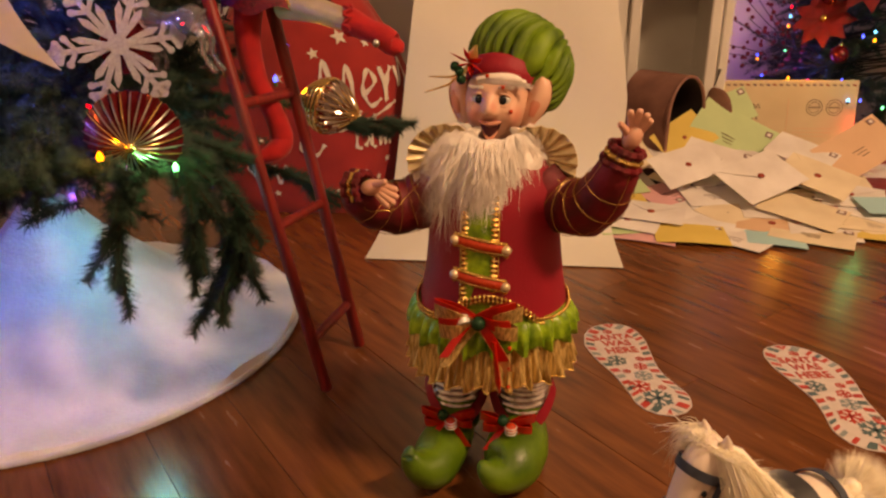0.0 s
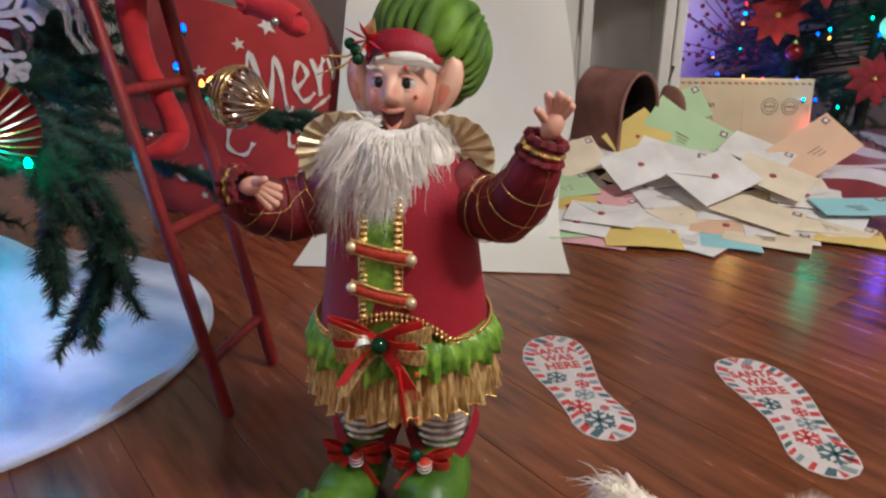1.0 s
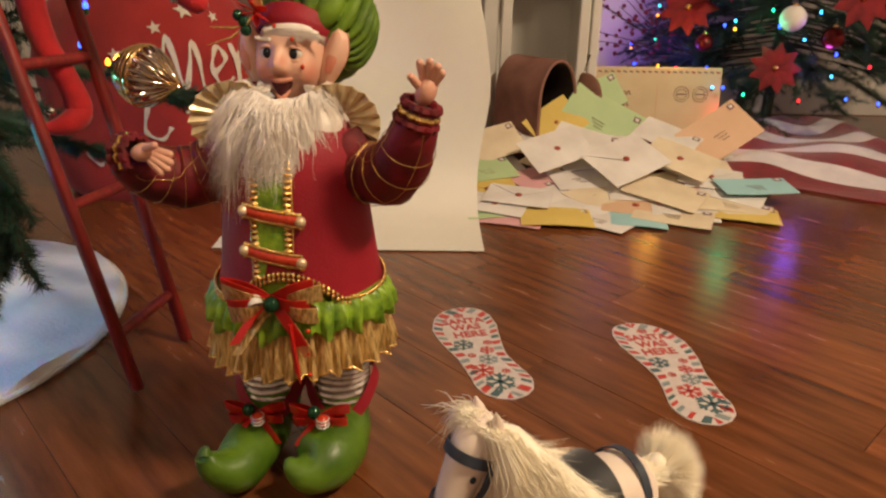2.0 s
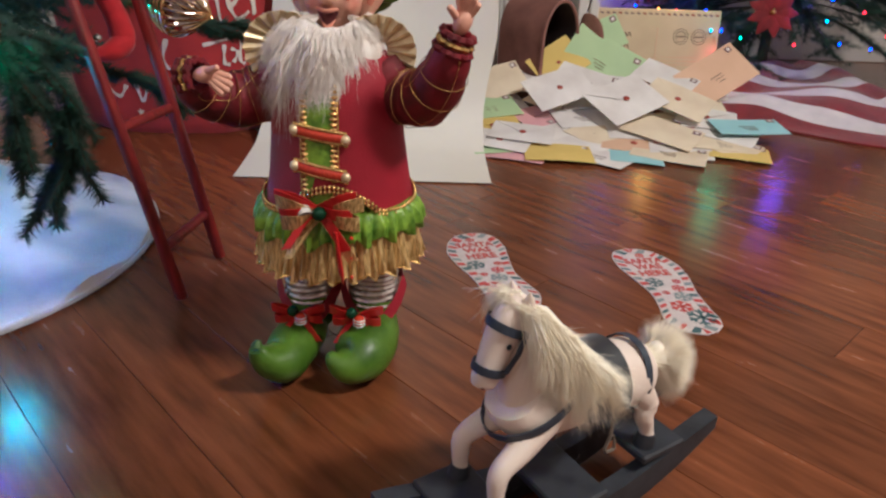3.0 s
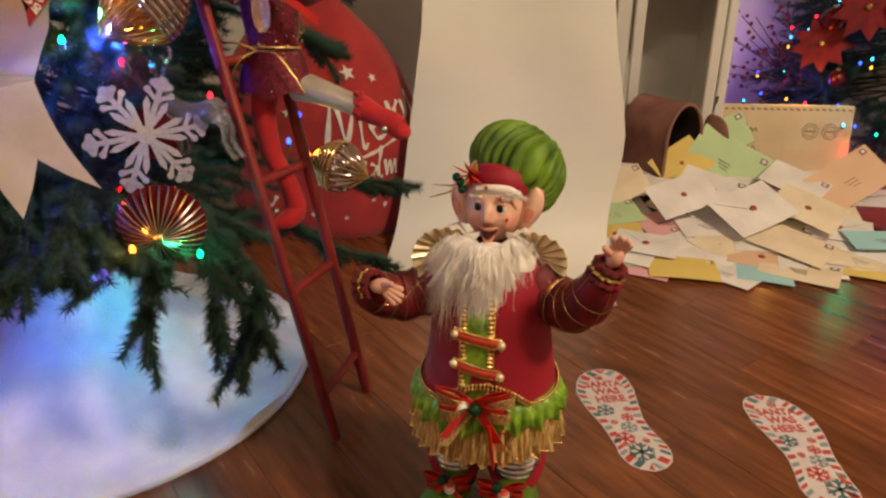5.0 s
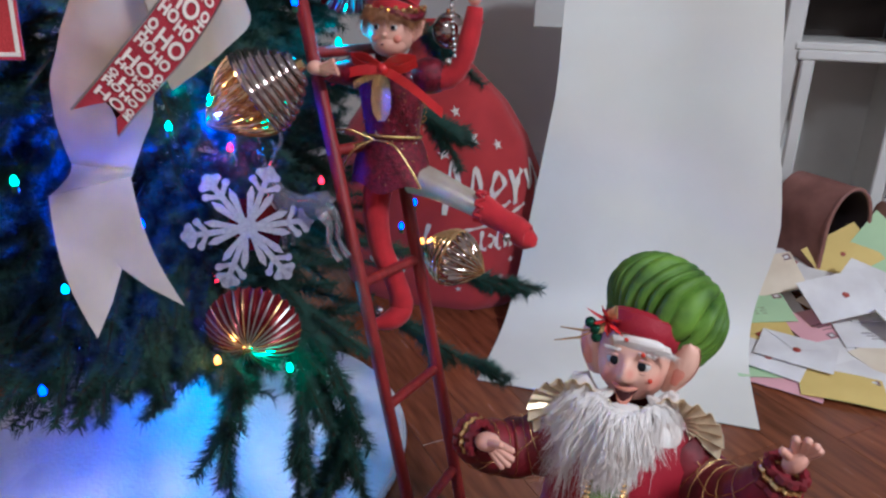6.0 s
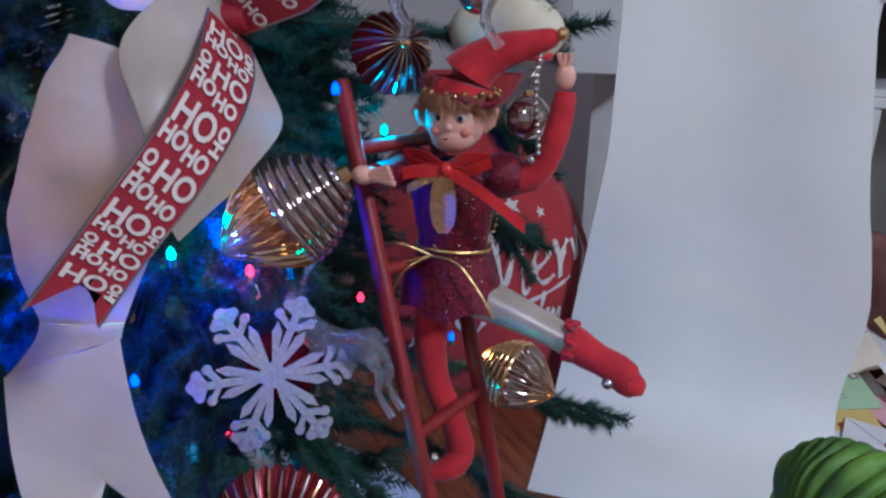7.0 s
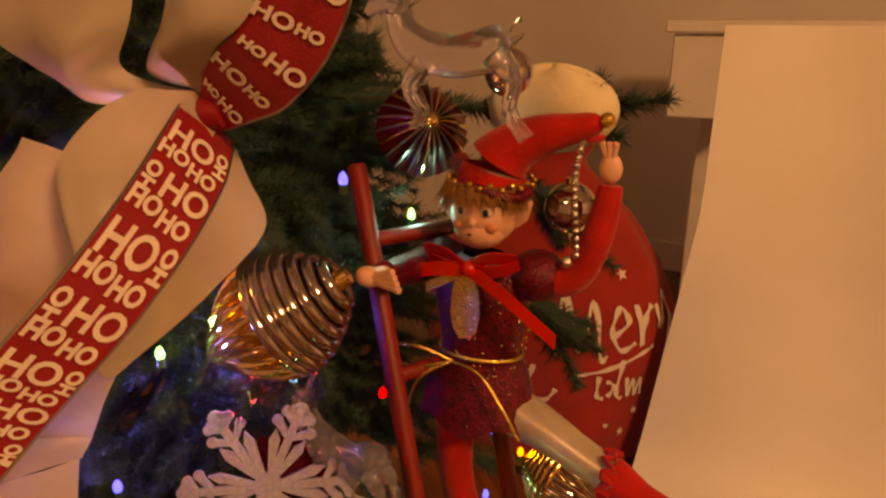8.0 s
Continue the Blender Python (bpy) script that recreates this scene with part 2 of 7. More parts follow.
    def plate(self, outline, thick, slot=0, m=None):
        """A flat plate from an outline in x, y, laid out by the matrix m."""
        m = m or Matrix()
        k = len(outline)
        verts = [m @ Vector((x, y, 0)) for x, y in outline] + [m @ Vector((x, y, thick)) for x, y in outline]
        faces = [tuple(reversed(range(k))), tuple(range(k, 2 * k))] + [(i, (i + 1) % k, k + (i + 1) % k, k + i) for i in range(k)]
        return self.add(verts, faces, slot)

    def strands(self, items, slot=0):
        """Tapered three-sided fibres: each a path and a width."""
        for path, w in items:
            path = [Vector(p) for p in path]
            n = len(path)
            along = (path[-1] - path[0]).normalized()
            a = along.orthogonal().normalized()
            c = along.cross(a)
            verts = []
            for i, p in enumerate(path[:-1]):
                r = w * (1 - 0.6 * i / n)
                verts += [p + r * a, p + r * (-0.5 * a + 0.87 * c), p + r * (-0.5 * a - 0.87 * c)]
            verts.append(path[-1])
            faces = []
            for i in range(n - 2):
                for j in range(3):
                    faces.append((3 * i + j, 3 * i + (j + 1) % 3, 3 * i + 3 + (j + 1) % 3, 3 * i + 3 + j))
            last = 3 * (n - 2)
            faces += [(last + j, last + (j + 1) % 3, len(verts) - 1) for j in range(3)]
            self.add(verts, faces, slot)
        return self

    def mesh(self, name, materials, smooth=True):
        me = bpy.data.meshes.new(name)
        me.from_pydata([tuple(v) for v in self.verts], [], self.faces)
        for m in materials if isinstance(materials, (list, tuple)) else [materials]:
            me.materials.append(m)
        me.polygons.foreach_set("material_index", self.slots)
        if smooth:
            me.polygons.foreach_set("use_smooth", [True] * len(self.faces))
        if len(self.faces) < 30000:
            bm = bmesh.new()
            bm.from_mesh(me)
            bmesh.ops.recalc_face_normals(bm, faces=bm.faces)
            bm.to_mesh(me)
            bm.free()
        if smooth:
            me.set_sharp_from_angle(angle=radians(48))
        me.update()
        return me


def solid(name, shape, materials, label="", category="", group="", kind="", smooth=True):
    """A top-level thing that is one mesh."""
    return tagged(new(name, shape.mesh(name, materials, smooth)), label, category, group, kind)


def thing(name, place, label, category, group="", kind=""):
    ob = new(name)
    ob.location = place
    ob.empty_display_size = 0.05
    return tagged(ob, label, category, group, kind)


def part(name, shape, materials, parent, label="", smooth=True):
    """One mesh object under a thing or a part; its points are given in the thing's frame or, for the setting, in the world."""
    data = shape.mesh(name, materials, smooth) if isinstance(shape, Shape) else shape
    ob = new(name, data)
    ob.parent = parent
    return tagged(ob, label)


def letters(text, size, thick, m, shape, slot=0, slant=0.0, align="CENTER", bold=0.0):
    """Adds raised lettering in the built-in font to a shape, laid out by the matrix m."""
    curve = bpy.data.curves.new("lettering", "FONT")
    curve.body, curve.size, curve.extrude, curve.align_x, curve.align_y, curve.shear, curve.offset = text, size, thick / 2, align, "CENTER", slant, bold
    curve.resolution_u = 3
    ob = bpy.data.objects.new("lettering", curve)
    scene.collection.objects.link(ob)
    bpy.context.view_layer.update()
    me = bpy.data.meshes.new_from_object(ob.evaluated_get(bpy.context.evaluated_depsgraph_get()))
    verts = [v.co.copy() for v in me.vertices]
    faces = [tuple(p.vertices) for p in me.polygons]
    bpy.data.objects.remove(ob)
    bpy.data.curves.remove(curve)
    bpy.data.meshes.remove(me)
    return shape.add([m(v) if callable(m) else m @ v for v in verts], faces, slot)


def curve_points(points, n):
    """A smooth path through points."""
    points = [Vector(p) for p in points]
    out = []
    for i in range(n):
        t = i / (n - 1) * (len(points) - 1)
        k = min(int(t), len(points) - 2)
        f = t - k
        p0, p1, p2, p3 = points[max(k - 1, 0)], points[k], points[k + 1], points[min(k + 2, len(points) - 1)]
        out.append(0.5 * (2 * p1 + (p2 - p0) * f + (2 * p0 - 5 * p1 + 4 * p2 - p3) * f * f + (3 * p1 - p0 - 3 * p2 + p3) * f ** 3))
    return out


rng = random.Random(7)

# ---- the room ----
X0, X1, Y0, Y1, HIGH = -1.9, 2.7, -1.9, 3.3, 2.4
floor = solid("floor", Shape().box(((X0 + X1) / 2, (Y0 + Y1) / 2, -0.032), (X1 - X0, Y1 - Y0, 0.04), bevel=0.0), GAP,
              "dark glossy walnut plank floor", "floor", kind="structure", smooth=False)
for name, centre, size in (
        ("wall_north", ((X0 + X1) / 2, Y1 + 0.06, HIGH / 2), (X1 - X0 + 0.24, 0.12, HIGH + 0.1)), ("wall_south", ((X0 + X1) / 2, Y0 - 0.06, HIGH / 2), (X1 - X0 + 0.24, 0.12, HIGH + 0.1)),
        ("wall_west", (X0 - 0.06, (Y0 + Y1) / 2, HIGH / 2), (0.12, Y1 - Y0, HIGH + 0.1)), ("wall_east", (X1 + 0.06, (Y0 + Y1) / 2, HIGH / 2), (0.12, Y1 - Y0, HIGH + 0.1))):
    solid(name, Shape().box(centre, size, bevel=0.002), WALL, "cream painted room wall", "wall", kind="structure", smooth=False)
solid("ceiling", Shape().box(((X0 + X1) / 2, (Y0 + Y1) / 2, HIGH + 0.05), (X1 - X0, Y1 - Y0, 0.1), bevel=0.0), CEILING, "white painted ceiling", "ceiling", kind="structure", smooth=False)
solid("baseboard", Shape().box(((X0 + X1) / 2, Y1 - 0.009, 0.06), (X1 - X0, 0.018, 0.12), bevel=0.004), TRIM, "white painted baseboard along the wall", "baseboard", kind="structure", smooth=False)

# ---- sheet of white paper behind the elf ----
def paper_backdrop():
    rows = []
    n = 26
    path = curve_points([(1.472, 0.004), (1.60, 0.005), (1.72, 0.016), (1.80, 0.070), (1.835, 0.16), (1.85, 0.30), (1.865, 0.50), (1.88, 0.70), (1.90, 0.935)], n)
    for i, p in enumerate(path):
        y, z = p[0], p[1]
        t = i / (n - 1)
        left, right = -0.220 + 0.075 * min(1, z / 0.6), 0.364 + 0.030 * math.exp(-((z - 0.3) / 0.14) ** 2) - 0.06 * max(0.0, (z - 0.45)) / 0.5
        row = []
        for j in range(15):
            s = j / 14
            sway = 0.010 * math.sin(3.2 * s * 2 + 2.2 * t) * min(1, z / 0.3) + (0.012 * (2 * s - 1) ** 2 * min(1, z / 0.2))
            row.append((left + (right - left) * s, y - sway, z))
        rows.append(row)
    return solid("paper_backdrop", Shape().slab(rows, 0.0012), PAPER, "large sheet of white paper curving up from the floor", "paper sheet")


paper_backdrop()

# ---- tree skirt ----
TREE = Vector((-0.70, 1.08, 0))


def tree_skirt():
    rows = []
    for i in range(26):
        r = 0.03 + (0.416 - 0.03) * i / 25
        row = []
        for j in range(96):
            a = 2 * math.pi * j / 96
            p = Vector((r * math.cos(a), r * math.sin(a), 0))
            z = 0.014 + 0.24 * (1 - i / 25) ** 1.9
            z += 0.010 * noise.noise(p * 7) + 0.006 * noise.noise(p * 19)
            z += 0.006 * math.sin(9 * a + 2 * math.sin(3 * a)) * (i / 25)
            wob = 1 + 0.006 * noise.noise(p * 12)
            row.append(TREE + Vector((p.x * wob, p.y * wob, max(z, 0.012))))
        rows.append(row)
    rim = [[TREE + Vector(((0.416 + 0.006 * math.sin(k)) * math.cos(2 * math.pi * j / 96), (0.416 + 0.006 * math.sin(k)) * math.sin(2 * math.pi * j / 96), 0.012 * max(0.1, math.cos(k)))) for j in range(96)]
           for k in (0.0, 0.5, 1.0, 1.5)]
    s = Shape().grid(rows + rim[1:], 0, wrap=True)
    fuzz = []
    for k in range(5200):
        a = rng.uniform(-2.6, 1.2)
        base = TREE + Vector((0.418 * math.cos(a), 0.418 * math.sin(a), 0.008))
        tip = base + Vector((math.cos(a) * 0.009, math.sin(a) * 0.009, rng.uniform(0.0, 0.007) - 0.006))
        fuzz.append(((base, (base + tip) / 2 + Vector((0, 0, 0.002)), tip), 0.0011))
    ob = thing("tree_skirt", TREE, "round white plush tree skirt spread on the floor", "tree skirt")
    move = Matrix.Translation(-TREE)
    for shape in (s, fur := Shape().strands(fuzz)):
        shape.verts = [tuple(move @ Vector(v)) for v in shape.verts]
    part("cloth", s, FLEECE, ob)
    tagged(part("plush_edge", fur, FLEECE, ob), kind="stuff")


tree_skirt()

# ---- white cabinet behind the paper ----
def white_cabinet():
    o = Vector((0.24, 2.46, 0))
    ob = thing("cabinet", o, "white painted cabinet with an open shelf and glass door", "cabinet")

    def piece(name, centre, size, mat=TRIM, label="", bevel=0.004):
        return part(name, Shape().box(Vector(centre) - o, size, 0, bevel), mat, ob, label, smooth=False)

    piece("top", (0.24, 2.66, 0.935), (1.16, 0.44, 0.03))
    piece("drawer_box", (-0.20, 2.66, 0.81), (0.24, 0.40, 0.215))
    piece("side_panel", (0.785, 2.66, 0.46), (0.03, 0.40, 0.92))
    piece("side_panel", (0.44, 2.66, 0.46), (0.05, 0.38, 0.92))
    piece("shelf", (0.61, 2.655, 0.68), (0.32, 0.38, 0.022))
    piece("rail", (0.61, 2.47, 0.655), (0.30, 0.02, 0.028))
    piece("back_panel", (0.25, 2.85, 0.46), (1.05, 0.015, 0.90), TRIM)
    # thin dark brown sheets over the back and right side of the open shelf
    piece("cubby_back", (0.61, 2.835, 0.80), (0.30, 0.01, 0.22), DARK_INSIDE, "thin dark brown sheet")
    piece("cubby_side", (0.765, 2.66, 0.80), (0.006, 0.34, 0.22), DARK_INSIDE, "thin dark brown sheet")
    piece("bottom_shelf", (0.61, 2.655, 0.05), (0.30, 0.38, 0.025))
    door = piece("door", (0.49, 2.462, 0.36), (0.035, 0.022, 0.56))
    part("stile", Shape().box(Vector((0.745, 2.462, 0.36)) - o, (0.035, 0.022, 0.56), 0, 0.004), TRIM, door, smooth=False)


white_cabinet()

# ---- Christmas trees ----
def needles(twigs, per_metre, length, width, seed):
    """Needles round each twig, as three-sided spikes: arrays of vertices and faces."""
    gen = np.random.default_rng(seed)
    starts, ends = np.array([t[0] for t in twigs], float), np.array([t[1] for t in twigs], float)
    size = np.linalg.norm(ends - starts, axis=1)
    count = np.maximum(8, (size * per_metre).astype(int))
    which = np.repeat(np.arange(len(twigs)), count)
    f = gen.random(len(which))[:, None]
    along = ((ends - starts) / size[:, None])[which]
    base = starts[which] + (ends - starts)[which] * f
    side = gen.normal(size=base.shape)
    side -= along * (side * along).sum(1)[:, None]
    side /= np.linalg.norm(side, axis=1)[:, None]
    way = along * gen.uniform(0.35, 1.0, f.shape) + side * gen.uniform(0.6, 1.0, f.shape)
    way /= np.linalg.norm(way, axis=1)[:, None]
    long = length * gen.uniform(0.6, 1.15, f.shape) * (1.1 - 0.35 * f)
    a = np.cross(way, side)
    a /= np.maximum(np.linalg.norm(a, axis=1)[:, None], 1e-6)
    c = np.cross(way, a)
    w = width
    verts = np.stack([base + w * a, base + w * (-0.5 * a + 0.87 * c), base + w * (-0.5 * a - 0.87 * c), base + way * long], 1).reshape(-1, 3)
    k = np.arange(len(base))[:, None] * 4
    faces = np.concatenate([k + [0, 1, 3], k + [1, 2, 3], k + [2, 0, 3]], 0)
    return verts, faces


def array_mesh(name, verts, faces, mat):
    me = bpy.data.meshes.new(name)
    me.vertices.add(len(verts))
    me.vertices.foreach_set("co", verts.astype(np.float32).ravel())
    me.loops.add(faces.size)
    me.loops.foreach_set("vertex_index", faces.astype(np.int32).ravel())
    me.polygons.add(len(faces))
    me.polygons.foreach_set("loop_start", np.arange(0, faces.size, 3, dtype=np.int32))
    me.materials.append(mat)
    me.update(calc_edges=True)
    me.validate()
    return me


def twig_set(radius, low, high, tall, count, near, gen, droop=0.10):
    """Branches of a fir: twigs as pairs of points, in the tree's frame. near: the heading that is densest."""
    twigs, stems = [], []
    for i in range(count):
        z = low + (high - low) * (i / count) ** 1.15
        a = near + gen.uniform(-math.pi, math.pi) * (0.62 if gen.random() < 0.72 else 1.0)
        reach = radius * max(0.05, 1 - z / tall) ** 0.85 * gen.uniform(0.80, 1.04)
        root = Vector((0, 0, z + 0.10))
        tip = Vector((reach * math.cos(a), reach * math.sin(a), z - droop * gen.uniform(0.3, 1.0) * reach / radius))
        bend = root.lerp(tip, 0.55) + Vector((0, 0, 0.03))
        path = curve_points([root, bend, tip], 7)
        stems.append(path)
        for k in range(2, 6):
            twigs.append((path[k], path[k + 1]))
        for k in range(7):
            f = gen.uniform(0.35, 0.95)
            s = path[min(int(f * 6), 5)].lerp(path[min(int(f * 6) + 1, 6)], (f * 6) % 1)
            b = a + gen.choice((-1, 1)) * gen.uniform(0.35, 1.0)
            e = s + Vector((math.cos(b), math.sin(b), gen.uniform(-0.55, 0.35))) * gen.uniform(0.07, 0.13)
            twigs.append((s, e))
    return twigs, stems


def fir(name, place, radius, low, high, tall, count, near, seed, extra, label, per_metre=900, length=0.022):
    gen = random.Random(seed)
    twigs, stems = twig_set(radius, low, high, tall, count, near, gen)
    o = Vector(place)
    for a, c in extra:
        twigs.append((Vector(a) - o, Vector(c) - o))
        stems.append([Vector(a) - o, (Vector(a) + Vector(c)) / 2 - o, Vector(c) - o])
    ob = thing(name, place, label, "christmas tree")
    part("trunk", Shape().tube([(0, 0, 0.0), (0, 0, 0.5 * tall), (0, 0, tall)], [0.022, 0.016, 0.004]), BARK, ob)
    wood = Shape()
    for path in stems:
        wood.tube(path, [0.0035 - 0.002 * i / len(path) for i in range(len(path))], n=4, caps=False)
    tagged(part("branch", wood, BARK, ob), kind="stuff")
    v, f = needles(twigs, per_metre, length, 0.00075, seed)
    tagged(part("crown", array_mesh("crown", v, f, NEEDLE), NEEDLE, ob, "dark green artificial needles"), kind="stuff")
    return ob


def droop_twigs(points, gen, width=0.03, side=11):
    """A hanging branch as short twigs along a path."""
    path = curve_points(points, 9)
    out = list(zip(path[:-1], path[1:]))
    for k in range(side):
        i = gen.randrange(2, 8)
        d = (path[i + 1 if i < 8 else i] - path[i - 1]).normalized()
        out.append((path[i], path[i] + d * gen.uniform(0.04, 0.07) + Vector((gen.uniform(-1, 1), gen.uniform(-1, 0.3), gen.uniform(-0.6, 0.3))) * width))
    return out


gen = random.Random(21)
HANGING = []
for points in (
        [(-0.46, 0.92, 0.40), (-0.38, 0.82, 0.36), (-0.365, 0.77, 0.31), (-0.37, 0.76, 0.245)],
        [(-0.42, 0.95, 0.42), (-0.31, 0.85, 0.37), (-0.285, 0.80, 0.31), (-0.285, 0.79, 0.245)],
        [(-0.42, 0.98, 0.42), (-0.28, 0.88, 0.36), (-0.24, 0.84, 0.31), (-0.235, 0.82, 0.245)],
        [(-0.42, 0.98, 0.38), (-0.30, 0.88, 0.33), (-0.26, 0.85, 0.28), (-0.265, 0.83, 0.23)],
        [(-0.45, 1.15, 0.42), (-0.28, 1.20, 0.40), (-0.18, 1.20, 0.375), (-0.09, 1.18, 0.375)],
        [(-0.45, 1.12, 0.34), (-0.30, 1.14, 0.30), (-0.20, 1.14, 0.255), (-0.115, 1.12, 0.25)],
        [(-0.45, 1.05, 0.86), (-0.32, 1.12, 0.85), (-0.22, 1.16, 0.840), (-0.185, 1.16, 0.862)],
        [(-0.45, 1.10, 0.70), (-0.30, 1.14, 0.66), (-0.25, 1.16, 0.64), (-0.215, 1.16, 0.615)],
        [(-0.45, 1.10, 0.80), (-0.30, 1.16, 0.78), (-0.25, 1.17, 0.76), (-0.22, 1.17, 0.735)]):
    HANGING += droop_twigs(points, gen)
for k in range(26):
    a = -2.9 + 2.5 * k / 25 + gen.uniform(-0.05, 0.05)
    r = gen.uniform(0.40, 0.46)
    way = Vector((math.cos(a), math.sin(a), 0))
    HANGING += droop_twigs([TREE + way * 0.12 + Vector((0, 0, 0.47)), TREE + way * 0.28 + Vector((0, 0, 0.43)), TREE + way * 0.37 + Vector((0, 0, 0.395)), TREE + way * r + Vector((0, 0, gen.uniform(0.368, 0.400)))], gen, 0.035, 9)
fir("christmas_tree", TREE, 0.44, 0.35, 1.62, 1.75, 430, -0.9, 3, HANGING * 2, "tall green artificial christmas tree hung with ornaments", 1900, 0.024)
fir("christmas_tree", (1.62, 2.92, 0), 0.66, 0.17, 1.7, 1.9, 340, -2.0, 9, [], "green artificial christmas tree with bright coloured lights", 1000, 0.030)


# ---- small coloured tree lights ----
BULBS = {"amber": bulb_material("amber_bulb", (1.0, 0.30, 0.02), 5), "green": bulb_material("green_bulb", (0.01, 1.0, 0.40), 4), "blue": bulb_material("blue_bulb", (0.02, 0.06, 1.0), 7),
         "red": bulb_material("red_bulb", (1.0, 0.01, 0.02), 6), "cyan": bulb_material("cyan_bulb", (0.04, 0.5, 1.0), 5)}
SOCKET = material("green_wire", (0.01, 0.05, 0.02), 0.5)


def tree_light(place, colour, size=0.0042):
    ob = thing("tree_light", place, f"small {colour} light on a green wire", "tree light", "coloured tree lights")
    part("bulb", Shape().tube([(0, 0, -0.5 * size), (0, 0, 0.6 * size), (0, 0, 1.5 * size), (0, 0, 2.2 * size)], [size * 0.8, size, size * 0.7, size * 0.15], n=8), BULBS[colour], ob, "glowing bulb")
    part("socket", Shape().tube([(0, 0, -2.4 * size), (0, 0, -0.4 * size)], size * 0.85, n=8), SOCKET, ob)


for place, colour in (
        ((-0.370, 0.765, 0.404), "amber"), ((-0.302, 0.812, 0.381), "green"), ((-0.267, 1.211, 0.413), "amber"), ((-0.440, 0.932, 0.617), "red"),
        ((-0.400, 0.94, 0.615), "cyan"), ((-0.345, 1.07, 0.745), "green"), ((-0.475, 0.86, 0.655), "green"), ((-0.53, 0.72, 0.49), "cyan"),
        ((-0.56, 0.80, 0.72), "blue"), ((-0.50, 0.64, 0.41), "blue"), ((-0.60, 0.66, 0.45), "blue"), ((-0.33, 1.00, 0.615), "blue"), ((-0.30, 1.20, 0.44), "blue"),
        ((-0.42, 0.90, 0.72), "blue"), ((-0.55, 0.70, 0.62), "green"), ((-0.50, 0.82, 0.54), "blue"), ((-0.37, 1.05, 0.55), "red"), ((-0.26, 1.15, 0.50), "blue"),
        ((-0.62, 0.64, 0.66), "cyan"), ((-0.30, 1.18, 0.36), "blue"), ((-0.46, 0.90, 0.44), "red"), ((-0.35, 0.96, 0.80), "blue"), ((-0.30, 1.10, 0.65), "cyan")):
    tree_light(place, colour)
gen = random.Random(5)
for k in range(90):
    z = gen.uniform(0.20, 0.95)
    a, r = gen.uniform(-3.3, -1.2), 0.66 * (1 - z / 1.9) ** 0.85 + 0.015
    tree_light((1.62 + r * math.cos(a), 2.92 + r * math.sin(a), z), ("red", "blue", "green", "cyan", "amber", "blue")[k % 6], 0.0042)

# ---- toy ladder ----
def ladder():
    o = Vector((-0.155, 0.985, 0))
    ob = thing("toy_ladder", o, "small red stained wooden ladder leaning on the tree", "ladder")
    feet = [Vector((-0.160, 0.915, 0.0)), Vector((-0.140, 1.060, 0.0))]
    tops = [Vector((-0.366, 1.005, 0.803)), Vector((-0.304, 1.090, 0.805))]
    turns = []
    for a, c in zip(feet, tops):
        d = (c - a).normalized()
        turn = d.to_track_quat("Z", "Y").to_matrix()
        part("rail", Shape().box((a + c) / 2 - o + Vector((0, 0, 0.004)), (0.014, 0.017, (c - a).length), 0, 0.003, turn), RED_WOOD, ob)
    for f in (0.105, 0.325, 0.545, 0.765, 0.92):
        a, c = feet[0].lerp(tops[0], f), feet[1].lerp(tops[1], f)
        part("rung", Shape().tube([a - o, (a + c) / 2 - o, c - o], 0.0075, n=10), RED_WOOD, ob)


ladder()

